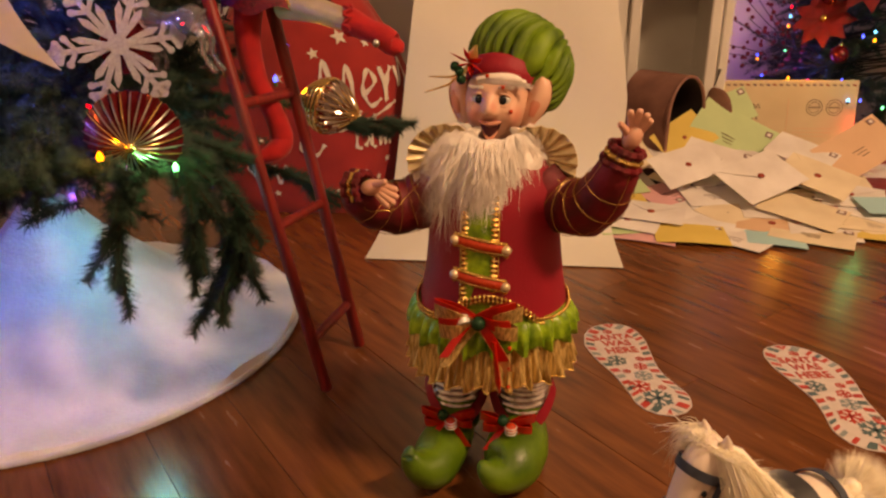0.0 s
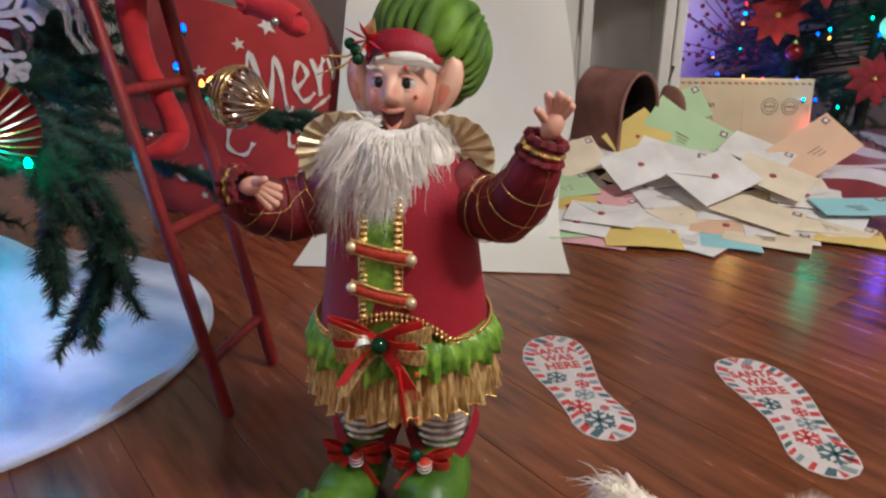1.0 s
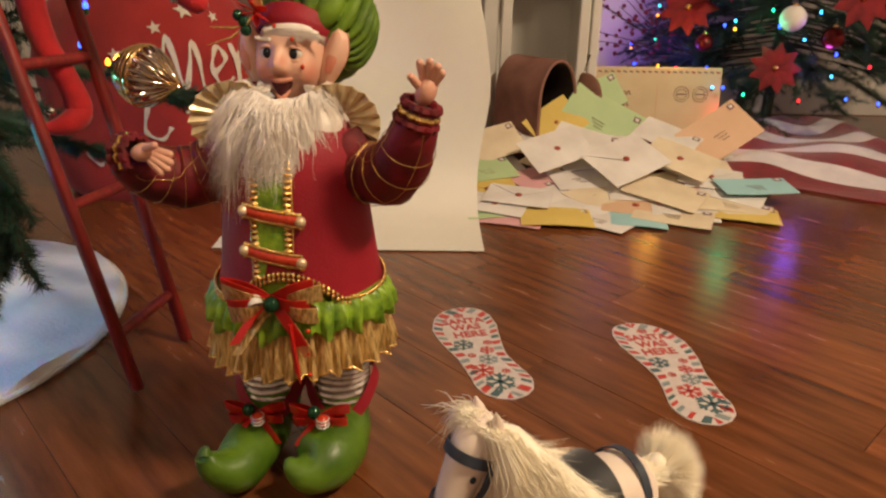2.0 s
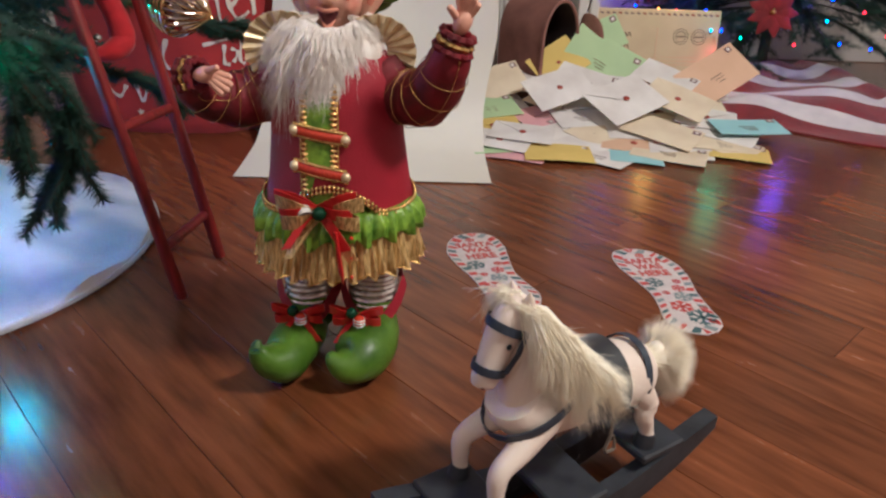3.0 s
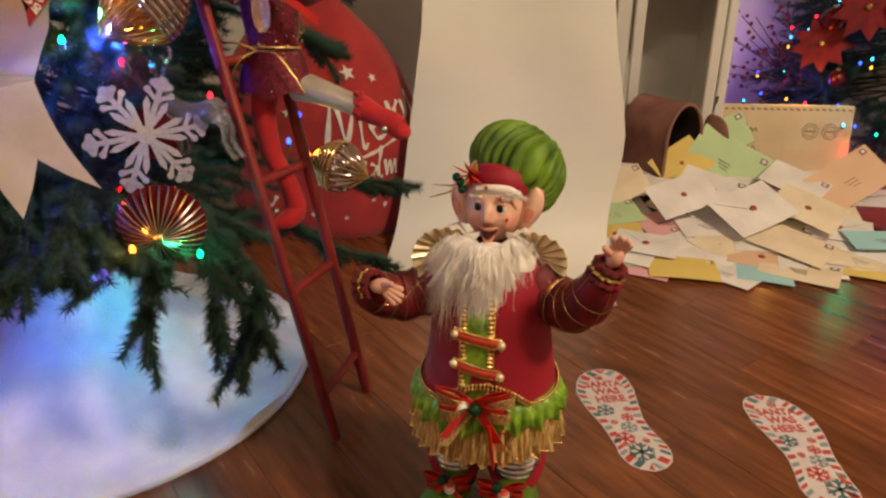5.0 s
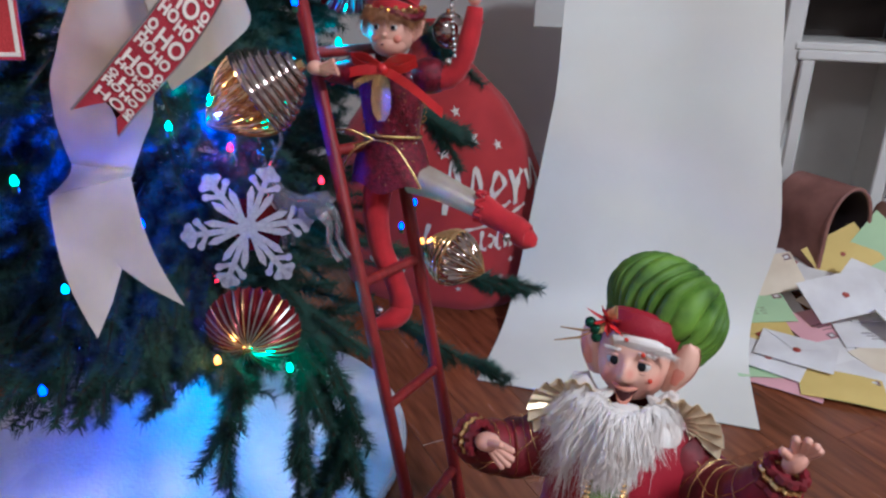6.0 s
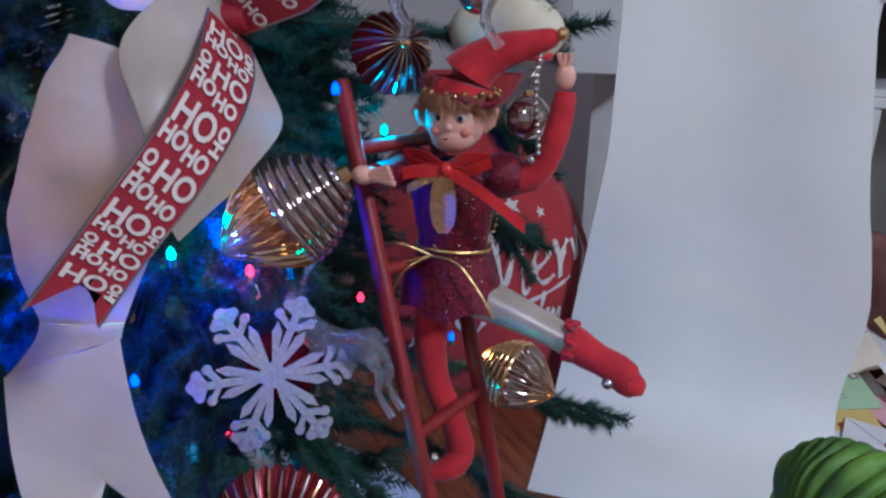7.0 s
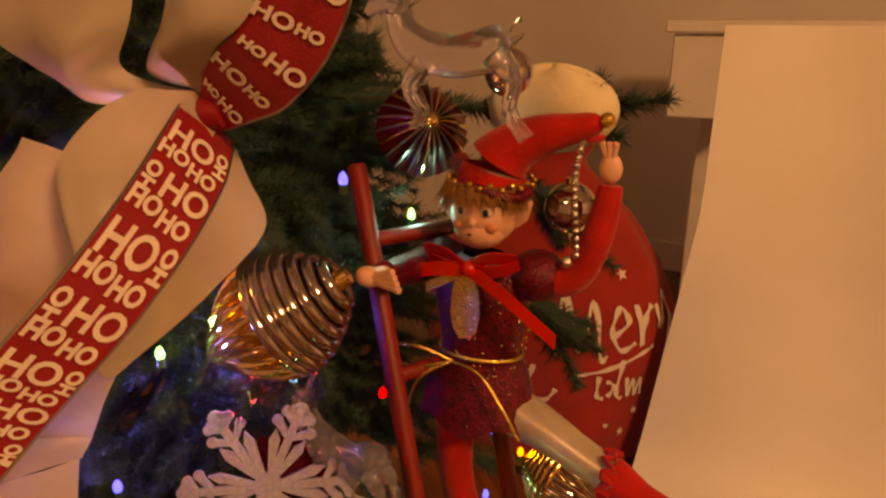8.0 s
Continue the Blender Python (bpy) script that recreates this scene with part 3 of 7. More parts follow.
# ---- red gift sack ----
def gift_sack():
    o = Vector((-0.47, 1.93, 0))
    ob = thing("gift_sack", o, "tall red canvas sack with cream lettering and stars", "sack")
    profile = [(0.0, 0.24, 0.006), (0.02, 0.262, 0.0), (0.10, 0.276, 0), (0.25, 0.290, 0), (0.36, 0.288, 0), (0.46, 0.250, 0), (0.55, 0.185, 0), (0.62, 0.110, 0), (0.66, 0.07, 0), (0.70, 0.10, 0), (0.74, 0.12, 0)]

    def radius(z):
        for (za, ra, _), (zc, rc, _) in zip(profile, profile[1:]):
            if za <= z <= zc:
                return ra + (rc - ra) * (z - za) / (zc - za)
        return profile[-1][1]

    def skin(a, z):
        r = radius(z) * (1 + 0.018 * math.sin(5 * a + 9 * z) + 0.012 * math.sin(11 * a - 14 * z) + 0.02 * noise.noise(Vector((math.cos(a) * 2, math.sin(a) * 2, z * 7))))
        return Vector((r * math.cos(a), 0.55 * r * math.sin(a), z))

    zs = [0.74 * i / 40 for i in range(41)]
    part("cloth", Shape().grid([[skin(2 * math.pi * j / 72, z) for j in range(72)] for z in zs], 0, wrap=True), BAG, ob)

    def onto(x, z):
        a = -math.pi / 2 + x / 0.235
        p, q = skin(a, z), skin(a + 0.02, z)
        n = (q - p).cross(Vector((0, 0, 1))).normalized()
        if n.y > 0:
            n = -n
        return p + n * 0.003, n

    def lay(cx, cz, tilt):
        c, s = math.cos(tilt), math.sin(tilt)

        def place(v):
            p, n = onto(cx + v.x * c - v.y * s, cz + v.x * s + v.y * c)
            return p + n * v.z
        return place

    def stroke(points, width):
        """A brushed pen stroke on the cloth."""
        s = Shape()
        path = curve_points([(x, z, 0) for x, z in points], 6 * len(points))
        rows = []
        for i, p in enumerate(path):
            d = (path[min(i + 1, len(path) - 1)] - path[max(i - 1, 0)]).normalized()
            w = width * (0.7 + 0.3 * math.sin(i * 0.9))
            n = Vector((-d.y, d.x, 0)) * w
            rows.append([onto(p.x - n.x, p.y - n.y)[0], onto(p.x + n.x, p.y + n.y)[0]])
        return s.slab(rows, 0.0012)

    w = 0.0065
    strokes = {
        "letter_m": [(0.070, 0.29), (0.085, 0.40), (0.105, 0.30), (0.125, 0.39), (0.140, 0.29), (0.150, 0.295)],
        "letter_e": [(0.155, 0.325), (0.180, 0.355), (0.170, 0.380), (0.155, 0.345), (0.170, 0.305), (0.192, 0.320)],
        "letter_r": [(0.196, 0.385), (0.202, 0.315), (0.206, 0.36), (0.222, 0.385)],
        "letter_y": [(0.232, 0.385), (0.236, 0.345), (0.258, 0.400), (0.268, 0.36), (0.262, 0.28)],
    }
    for name, points in strokes.items():
        points = [(0.060 + 1.28 * (x - 0.070), 0.345 + 1.22 * (z - 0.345)) for x, z in points]
        part("lettering", stroke(points, w), PRINT, ob, "cream letters")
    for points in ([(0.10, 0.235), (0.16, 0.250), (0.235, 0.29), (0.262, 0.305)], [(0.195, 0.275), (0.185, 0.20), (0.198, 0.185)], [(0.205, 0.235), (0.212, 0.19), (0.22, 0.23), (0.232, 0.19), (0.24, 0.23), (0.252, 0.19)],
                   [(0.150, 0.235), (0.148, 0.19), (0.16, 0.185)], [(0.165, 0.225), (0.18, 0.215), (0.168, 0.19)], [(0.03, 0.25), (0.02, 0.19), (0.05, 0.17), (0.07, 0.20)], [(-0.12, 0.13), (-0.09, 0.10), (-0.07, 0.13)], [(-0.05, 0.14), (-0.04, 0.09), (-0.02, 0.14)]):
        part("lettering", stroke(points, w * 0.8), PRINT, ob, "cream letters")
    for x, z, r in ((0.13, 0.47, 0.022), (0.06, 0.43, 0.016), (0.20, 0.455, 0.014), (0.245, 0.15, 0.010), (0.17, 0.12, 0.008), (0.02, 0.08, 0.009), (0.215, 0.10, 0.012), (0.10, 0.07, 0.008), (-0.05, 0.06, 0.010), (0.10, 0.53, 0.015), (-0.02, 0.37, 0.014)):
        outline = [((r if k % 2 == 0 else 0.42 * r) * math.sin(k * math.pi / 5), (r if k % 2 == 0 else 0.42 * r) * math.cos(k * math.pi / 5)) for k in range(10)]
        lay_star = lay(x, z, 0.2)
        s = Shape().plate(outline, 0.0012)
        s.verts = [tuple(lay_star(Vector(v))) for v in s.verts]
        part("star", s, PRINT, ob, "cream printed star", smooth=False)


gift_sack()

# ---- standing elf doll ----
def elf_doll():
    """One mesh with a slot for each cloth."""
    mats = [SKIN, BLUSH, MOUTH, EYE_WHITE, EYE_DARK, BEARD, RED_VELVET, GREEN_VELVET, GREEN_SATIN, GOLD_CLOTH, GOLD, ORANGE_BRAID, SILVER, PLAID, RED_SATIN, GREEN_BEAD, RED_BEAD, SHOE_VELVET, CHAMPAGNE, ELF_FACE]
    skin, blush, mouth, white, dark, beard, velvet, hat, satin, lame, gold, orange, silver, plaid, ribbon, green, red, shoe, champagne, facial = range(20)
    s = Shape()
    g = random.Random(11)

    # curled shoes
    for path, radii in (
            ([(-0.040, 0.030, 0.034), (-0.045, -0.005, 0.037), (-0.055, -0.045, 0.034), (-0.062, -0.078, 0.033), (-0.076, -0.096, 0.046), (-0.085, -0.106, 0.066), (-0.083, -0.104, 0.080)], [0.020, 0.031, 0.033, 0.030, 0.021, 0.011, 0.003]),
            ([(0.048, 0.035, 0.036), (0.046, 0.000, 0.041), (0.042, -0.040, 0.040), (0.034, -0.070, 0.038), (0.020, -0.088, 0.038), (0.006, -0.094, 0.048), (0.001, -0.093, 0.058)], [0.024, 0.036, 0.040, 0.037, 0.026, 0.013, 0.004])):
        fine = curve_points([(p[0], p[1] - 0.012, p[2]) for p in path], 22)
        rr = [radii[min(int(i / 21 * 6), 5)] + (radii[min(int(i / 21 * 6), 5) + 1] - radii[min(int(i / 21 * 6), 5)]) * ((i / 21 * 6) - min(int(i / 21 * 6), 5)) for i in range(22)]
        fine = [Vector((p.x, p.y, max(p.z, r * 0.93 + 0.002))) for p, r in zip(fine, rr)]
        s.tube(fine, rr, shoe, n=18, flat=0.95, up=(0, 0, 1))

    # boot tops, red lining, silver striped stockings, breeches
    for x, y in ((-0.040, 0.006), (0.046, 0.000)):
        s.tube([(x, y, 0.040), (x, y, 0.062), (x, y + 0.003, 0.082)], [0.030, 0.033, 0.036], hat, n=20, caps=False)
        rows = []
        for k in range(3):
            row = []
            for j in range(24):
                a = 2 * math.pi * j / 24
                front = max(0.0, -math.sin(a)) ** 1.5
                r = 0.0385 + 0.003 * k
                row.append((x + r * math.cos(a), y + 0.003 + r * math.sin(a), 0.104 - 0.009 * k - 0.040 * front + 0.012 * abs(math.cos(a))))
            rows.append(row)
        s.grid(rows, velvet, wrap=True)
        s.tube([(x, y, 0.055), (x, y, 0.15)], 0.029, silver, n=18, caps=False)
        for k in range(9):
            z = 0.082 + 0.0078 * k
            ring = [(x + 0.0305 * math.cos(2 * math.pi * j / 18), y + 0.0305 * math.sin(2 * math.pi * j / 18), z + 0.002 * math.sin(2 * math.pi * j / 18 + k)) for j in range(19)]
            s.tube(ring, 0.0038, silver, n=6, caps=False, up=(0, 0, 1))
        s.tube([(x, y, 0.152), (x * 0.95, y, 0.170), (x * 0.85, y, 0.21)], [0.034, 0.040, 0.040], plaid, n=18)
        s.tube([(x, y, 0.146), (x, y, 0.156)], [0.0345, 0.038], hat, n=18)

    # bows on the shoes
    def bow(c, w, slot=ribbon, tail=0.02):
        c = Vector(c)
        for side in (-1, 1):
            for k, (lift, out) in enumerate(((0.35, 1.0), (-0.15, 0.9))):
                p = [c, c + Vector((side * w * 0.5, -w * 0.34, w * (lift * 0.7 + 0.06))), c + Vector((side * w * out, -w * 0.10, w * lift)), c + Vector((side * w * 0.5, w * 0.10, w * lift * 0.5)), c]
                rows = []
                for i, q in enumerate(curve_points(p, 16)):
                    half = w * (0.10 + 0.11 * math.sin(math.pi * i / 15))
                    rows.append([q + Vector((0, -half * 0.35, half)), q + Vector((0, half * 0.35, -half))])
                s.slab(rows, 0.0008, slot)
            p = [c, c + Vector((side * w * 0.35, -w * 0.25, -w * 0.35)), c + Vector((side * w * 0.75, -w * 0.4, -w * 0.95))]
            rows = [[q + Vector((-w * 0.13, 0.002, -w * 0.05)), q + Vector((w * 0.13, -0.002, w * 0.05))] for q in curve_points(p, 9)]
            s.slab(rows, 0.0008, slot)

    for c in ((-0.046, -0.048, 0.078), (0.030, -0.060, 0.084)):
        bow(c, 0.034)
        s.ball((c[0] - 0.006, c[1] - 0.010, c[2] + 0.010), 0.0075, green)
        s.ball((c[0] + 0.004, c[1] - 0.013, c[2] + 0.001), 0.0075, red)
        for j in range(3):
            s.tube([(c[0] + 0.004 + 0.0078 * math.cos(a) * 0.9, c[1] - 0.013 + 0.0078 * math.sin(a), c[2] - 0.004 + 0.004 * j) for a in (2 * math.pi * k / 12 for k in range(13))], 0.0009, white, n=4, caps=False, up=(0, 0, 1))

    # gold skirt, lime ruffle, jacket
    def wavy(z, rx, ry, amp, waves, phase=0.0, cx=0.004, cy=0.0, n=140, drop=0.0):
        row = []
        for j in range(n):
            a = 2 * math.pi * j / n
            w = 1 + amp * math.sin(waves * a + phase + 0.8 * math.sin(3 * a)) + 0.35 * amp * math.sin(2.3 * waves * a + 1)
            row.append((cx + rx * w * math.cos(a), cy + ry * w * math.sin(a), z + drop * math.sin(waves * a * 0.5 + phase) - 0.004 * math.sin(2 * a)))
        return row

    s.grid([wavy(0.236, 0.074, 0.064, 0.005, 52, n=364), wavy(0.220, 0.086, 0.075, 0.018, 52, n=364), wavy(0.203, 0.092, 0.081, 0.028, 52, 0.2, n=364), wavy(0.178, 0.099, 0.087, 0.032, 52, 0.5, n=364), wavy(0.150, 0.106, 0.094, 0.040, 52, 0.8, drop=0.004, n=364),
            wavy(0.1485, 0.103, 0.091, 0.040, 52, 0.8, drop=0.004, n=364), wavy(0.180, 0.094, 0.082, 0.032, 52, 0.5, n=364), wavy(0.205, 0.083, 0.071, 0.02, 52, 0.2, n=364)], lame, wrap=True)
    s.tube([Vector(p) for p in wavy(0.150, 0.106, 0.094, 0.040, 52, 0.8, drop=0.004, n=364)], 0.0009, gold, n=4, caps=False, up=(0, 0, 1))
    s.grid([wavy(0.232, 0.080, 0.070, 0.01, 38, n=300), wavy(0.229, 0.094, 0.083, 0.012, 38, n=300), wavy(0.221, 0.1010, 0.089, 0.024, 38, 0.4, n=300), wavy(0.209, 0.1040, 0.0930, 0.036, 38, 0.8, drop=0.004, n=300), wavy(0.196, 0.1040, 0.093, 0.046, 38, 1.1, drop=0.006, n=300),
            wavy(0.1945, 0.100, 0.089, 0.044, 38, 1.2, drop=0.006, n=300), wavy(0.210, 0.091, 0.080, 0.03, 38, 0.8, n=300)], satin, wrap=True)

    def hem(a):
        front = max(0.0, -math.sin(a))
        return 0.230 + 0.004 * math.sin(3 * a) + (0.026 * max(0.0, front - 0.80) / 0.2) - 0.004 * abs(math.cos(a))

    body = [(0.0, 0.092, 0.083), (0.2, 0.085, 0.077), (0.4, 0.080, 0.072), (0.6, 0.077, 0.067), (0.75, 0.076, 0.060), (0.88, 0.060, 0.048), (1.0, 0.030, 0.028)]
    rows = []
    for t, rx, ry in body:
        row = []
        for j in range(72):
            a = 2 * math.pi * j / 72
            z0 = hem(a)
            fold = 1 + 0.012 * math.sin(7 * a + 5 * t) * (1 - t) + 0.008 * noise.noise(Vector((3 * math.cos(a), 3 * math.sin(a), 4 * t)))
            row.append((0.004 + rx * fold * math.cos(a), ry * fold * math.sin(a), z0 + (0.428 - z0) * t))
        rows.append(row)
    s.grid(rows, velvet, wrap=True)
    trim = [Vector((0.004 + 0.0945 * math.cos(a), 0.0855 * math.sin(a), hem(a) + 0.002)) for a in (2 * math.pi * j / 120 for j in range(121))]
    for k, p in enumerate(trim):
        q = trim[(k + 1) % 120]
        for h in (0, 0.0055):
            s.ball(p + Vector((0, 0, h)), (0.0024, 0.0028, 0.0032), gold, nu=6, nv=4)

    def front(x, z):
        """The jacket's front at x, z."""
        t = min(1, max(0, (z - 0.225) / 0.2))
        k = min(int(t * 5), 4)
        rx, ry = float(np.interp(t, [b[0] for b in body], [b[1] for b in body])), float(np.interp(t, [b[0] for b in body], [b[2] for b in body]))
        u = max(-0.98, min(0.98, (x - 0.004) / rx))
        return Vector((x, -ry * math.sqrt(1 - u * u) - 0.001, z))

    # lime front panel with gold braid
    s.slab([[front(x, z) + Vector((0, 0.0 - 0.0005, 0)) for x in (-0.024, -0.016, -0.008, 0.0, 0.008)] for z in [0.232 + 0.017 * k for k in range(11)]], 0.003, satin, way=(0, -1, 0))
    for x in (-0.0245, 0.0085):
        for k in range(30):
            z = 0.232 + 0.0058 * k
            p = front(x, z)
            s.ball(p + Vector((0, -0.003, 0)), (0.0052, 0.003, 0.0026), gold, nu=8, nv=4)
        s.tube([front(x - 0.005, 0.232 + 0.019 * k) + Vector((0, -0.002, 0)) for k in range(10)], 0.0012, gold, n=5)
        s.tube([front(x + 0.005, 0.232 + 0.019 * k) + Vector((0, -0.002, 0)) for k in range(10)], 0.0012, gold, n=5)
    for z, tilt in ((0.325, 0.004), (0.284, 0.005)):
        line = [front(-0.036 + 0.0065 * k, z - tilt * (k - 4.5) / 4.5) + Vector((0, -0.006, 0)) for k in range(10)]
        s.tube(line, 0.0056, orange, n=10, flat=0.7, up=(0, 1, 0))
        for k in range(26):
            p = front(-0.036 + 0.0585 * k / 25, z - tilt * (k - 12.5) / 12.5) + Vector((0, -0.0065, 0))
            for h in (-0.0062, 0.0062):
                s.ball(p + Vector((0, 0, h)), (0.0018, 0.0026, 0.0026), gold, nu=6, nv=4)
        for p in (line[0], line[-1]):
            s.ball(p + Vector((0, -0.003, 0)), 0.0056, champagne, nu=12, nv=8)
            s.ball(p + Vector((0, -0.001, -0.0066)), 0.0035, gold, nu=8, nv=5)
    # big belt bow with bells
    bow(front(-0.010, 0.243) + Vector((0, -0.010, 0)), 0.046)
    bow(front(-0.006, 0.234) + Vector((0, -0.006, 0)), 0.050, lame)
    s.ball(front(-0.006, 0.242) + Vector((0, -0.022, 0)), 0.0085, green)
    s.tube([front(-0.026, 0.248) + Vector((0, -0.020, 0)), front(-0.022, 0.240) + Vector((0, -0.024, 0))], 0.008, white, n=12)
    s.tube([front(0.012, 0.222) + Vector((0, -0.022, 0)), front(0.018, 0.185) + Vector((0.0, -0.03, -0.01)), front(0.020, 0.165) + Vector((0.0, -0.026, -0.01))], [0.006, 0.008, 0.001], ribbon, n=8, flat=0.4)
    for z in (0.215, 0.190, 0.165):
        s.ball(front(0.030, z) + Vector((0, -0.026, 0)), 0.0026, red, nu=8, nv=5)

    # arms: one raised, one held in front
    def sleeve(path, radii, cuff, hand, fingers):
        fine = curve_points(path, 16)
        rr = [float(r) for r in np.interp([i / 15 for i in range(16)], [k / (len(radii) - 1) for k in range(len(radii))], radii)]
        s.tube(fine, [float(r) * (1 + 0.05 * math.sin(2.1 * i)) for i, r in enumerate(rr)], plaid, n=18)
        for k in range(5):
            i = 3 + 2 * k
            d = (fine[min(i + 1, 15)] - fine[i - 1]).normalized()
            u = d.orthogonal().normalized()
            w = d.cross(u)
            s.tube([fine[i] + rr[i] * 1.045 * (u * math.cos(a) + w * math.sin(a)) for a in (2 * math.pi * j / 18 for j in range(19))], 0.00045, gold, n=4, caps=False, up=d)
        for a in (0.6, 2.2, 3.9, 5.3):
            line = []
            for i in range(2, 15):
                d = (fine[min(i + 1, 15)] - fine[i - 1]).normalized()
                u = d.cross(Vector((0.2, 1, 0.1))).normalized()
                line.append(fine[i] + rr[i] * 1.04 * (u * math.cos(a) + d.cross(u) * math.sin(a)))
            s.tube(line, 0.00042, gold, n=4)
        c = Vector(cuff)
        d = (Vector(hand) - c).normalized()
        u = d.orthogonal().normalized()
        w = d.cross(u)
        for k, off in enumerate((-0.008, 0.0, 0.008)):
            ring = [c + d * off + (0.0185 - 0.001 * k) * (u * math.cos(a) + w * math.sin(a)) * (1 + 0.10 * math.sin(11 * a)) for a in (2 * math.pi * j / 40 for j in range(41))]
            s.tube(ring, 0.0042 if k != 1 else 0.0032, plaid if k != 1 else gold, n=6, caps=False, up=d)
        s.ball(Vector(hand), (0.0125, 0.0095, 0.015), skin, turn=d.to_track_quat("Z", "Y").to_matrix(), nu=12, nv=8)
        for f, bend in fingers:
            tip = Vector(hand) + Vector(f)
            s.tube([Vector(hand), Vector(hand) + Vector(f) * 0.6, tip + Vector(bend)], [0.0050, 0.0046, 0.0036], skin, n=8)
            s.ball(tip + Vector(bend), 0.0036, skin, nu=8, nv=5)

    sleeve([(0.055, 0.0, 0.378), (0.085, -0.016, 0.358), (0.113, -0.046, 0.366), (0.130, -0.072, 0.400), (0.138, -0.084, 0.430)], [0.032, 0.033, 0.032, 0.026, 0.018], (0.139, -0.085, 0.432), (0.146, -0.088, 0.453),
           [((-0.004, -0.006, 0.022), (-0.002, -0.004, 0.004)), ((0.003, -0.006, 0.023), (0.0, -0.005, 0.004)), ((0.009, -0.006, 0.020), (0.001, -0.005, 0.003)), ((0.013, -0.004, 0.015), (0.001, -0.003, 0.002)), ((-0.012, -0.008, 0.009), (-0.002, -0.004, 0.005))])
    sleeve([(-0.055, 0.0, 0.375), (-0.085, 0.0, 0.352), (-0.120, -0.012, 0.346), (-0.146, -0.035, 0.362), (-0.148, -0.048, 0.378)], [0.032, 0.034, 0.032, 0.026, 0.020], (-0.147, -0.050, 0.380), (-0.130, -0.060, 0.384),
           [((0.022, -0.006, 0.004), (0.005, 0.0, -0.004)), ((0.024, -0.010, -0.003), (0.004, 0.0, -0.004)), ((0.021, -0.012, -0.009), (0.004, 0.0, -0.004)), ((0.016, -0.012, -0.014), (0.003, 0.0, -0.003)), ((0.009, -0.014, 0.009), (0.008, -0.002, 0.002))])

    # pleated gold collar wings
    for side in (-1, 1):
        rows = []
        c = Vector((side * 0.052, -0.012, 0.395))
        for k in range(6):
            r = 0.012 + 0.0068 * k
            row = []
            for j in range(60):
                a = math.pi * 1.55 * j / 59 - 0.9
                fold = 0.0055 * (k / 5) * math.sin(j * 1.55)
                row.append(c + Vector((side * r * math.cos(a) * 1.0, 0.012 - 0.018 * (k / 5) + fold, r * math.sin(a) * 0.9 + 0.012)))
            rows.append(row)
        s.slab(rows, 0.001, champagne)

    # head, built in its own frame: one modelled skin
    body_shape = s
    s = Shape()
    features = [((0, -1, -0.06), 0.115, 0.20), ((0, -1, -0.17), 0.10, 0.14), ((0, -1, 0.10), 0.09, 0.09)]
    for side in (-1, 1):
        features += [((side * 0.13, -0.98, -0.20), 0.075, 0.09), ((side * 0.56, -0.78, -0.28), 0.19, 0.15), ((side * 0.37, -0.92, 0.09), 0.12, -0.085), ((side * 0.36, -0.86, 0.36), 0.15, 0.05),
                     ((side * 0.20, -0.9, -0.42), 0.10, 0.04)]
    features += [((0, -0.84, -0.55), 0.15, -0.10), ((0, -0.70, -0.82), 0.17, 0.07)]

    def face(u, v):
        d = Vector((math.sin(v) * math.cos(u), math.sin(v) * math.sin(u), math.cos(v)))
        return 1 + sum(size * math.exp(-(d - Vector(f)).length_squared / (2 * w * w)) for f, w, size in features)
    s.ball((0, 0, 0), (0.0380, 0.0365, 0.047), facial, nu=110, nv=80, wave=face)
    for side in (-1, 1):
        s.ball((side * 0.0143, -0.0285, 0.0040), (0.0084, 0.0058, 0.0066), white, nu=18, nv=12)
        s.ball((side * 0.0138, -0.0326, 0.0040), (0.0050, 0.0024, 0.0052), dark, nu=14, nv=8)
        for lid, bow_up, w in ((0.0108, 1.0, 0.0016), (-0.0030, -0.5, 0.0012)):
            s.tube([Vector((side * 0.0143 + d * 0.0080, -0.0338 + 0.0042 * d * d, lid - 0.0038 * bow_up * d * d)) for d in (-1, -0.6, -0.2, 0.2, 0.6, 1)], [w * 0.5, w, w, w, w, w * 0.5], facial, n=8)
        brow = []
        for k in range(90):
            q = Vector((side * (0.008 + 0.014 * g.random()), -0.0335, 0.0165 + g.uniform(-0.001, 0.002)))
            brow.append(((q, q + Vector((side * 0.003, -0.002, 0.001)), q + Vector((side * 0.006, 0.0005, g.uniform(-0.001, 0.002)))), 0.0005))
        s.strands(brow, beard)
        # broad pointed ear, cupped forwards
        rows = []
        for i in range(13):
            f = i / 12
            mid = Vector((side * (0.036 + (0.016 if side > 0 else 0.009) * math.sin(0.5 * math.pi * f)), -0.010 + 0.003 * f, -0.026 + 0.056 * f))
            wide = 0.0035 + 0.0115 * math.sin(math.pi * min(1.0, 0.10 + 0.80 * f)) ** 0.8 if i < 12 else 0.0010
            rows.append([mid + Vector((side * wide * math.cos(a), 0.0055 * (0.3 + math.sin(math.pi * f)) * math.sin(a) + 0.006 * math.cos(a) ** 2 * (1 if math.sin(a) < 0 else 0.3), 0.0)) for a in (2 * math.pi * j / 20 for j in range(20))])
        s.grid(rows, facial, wrap=True)
        s.tube([Vector((side * 0.043, -0.0150, -0.014)), Vector((side * 0.047, -0.0148, -0.001)), Vector((side * 0.0500, -0.0120, 0.012))], [0.0030, 0.0058, 0.0016], blush, n=12, flat=0.35, up=(0, 1, 0))
    # laughing mouth
    rows = []
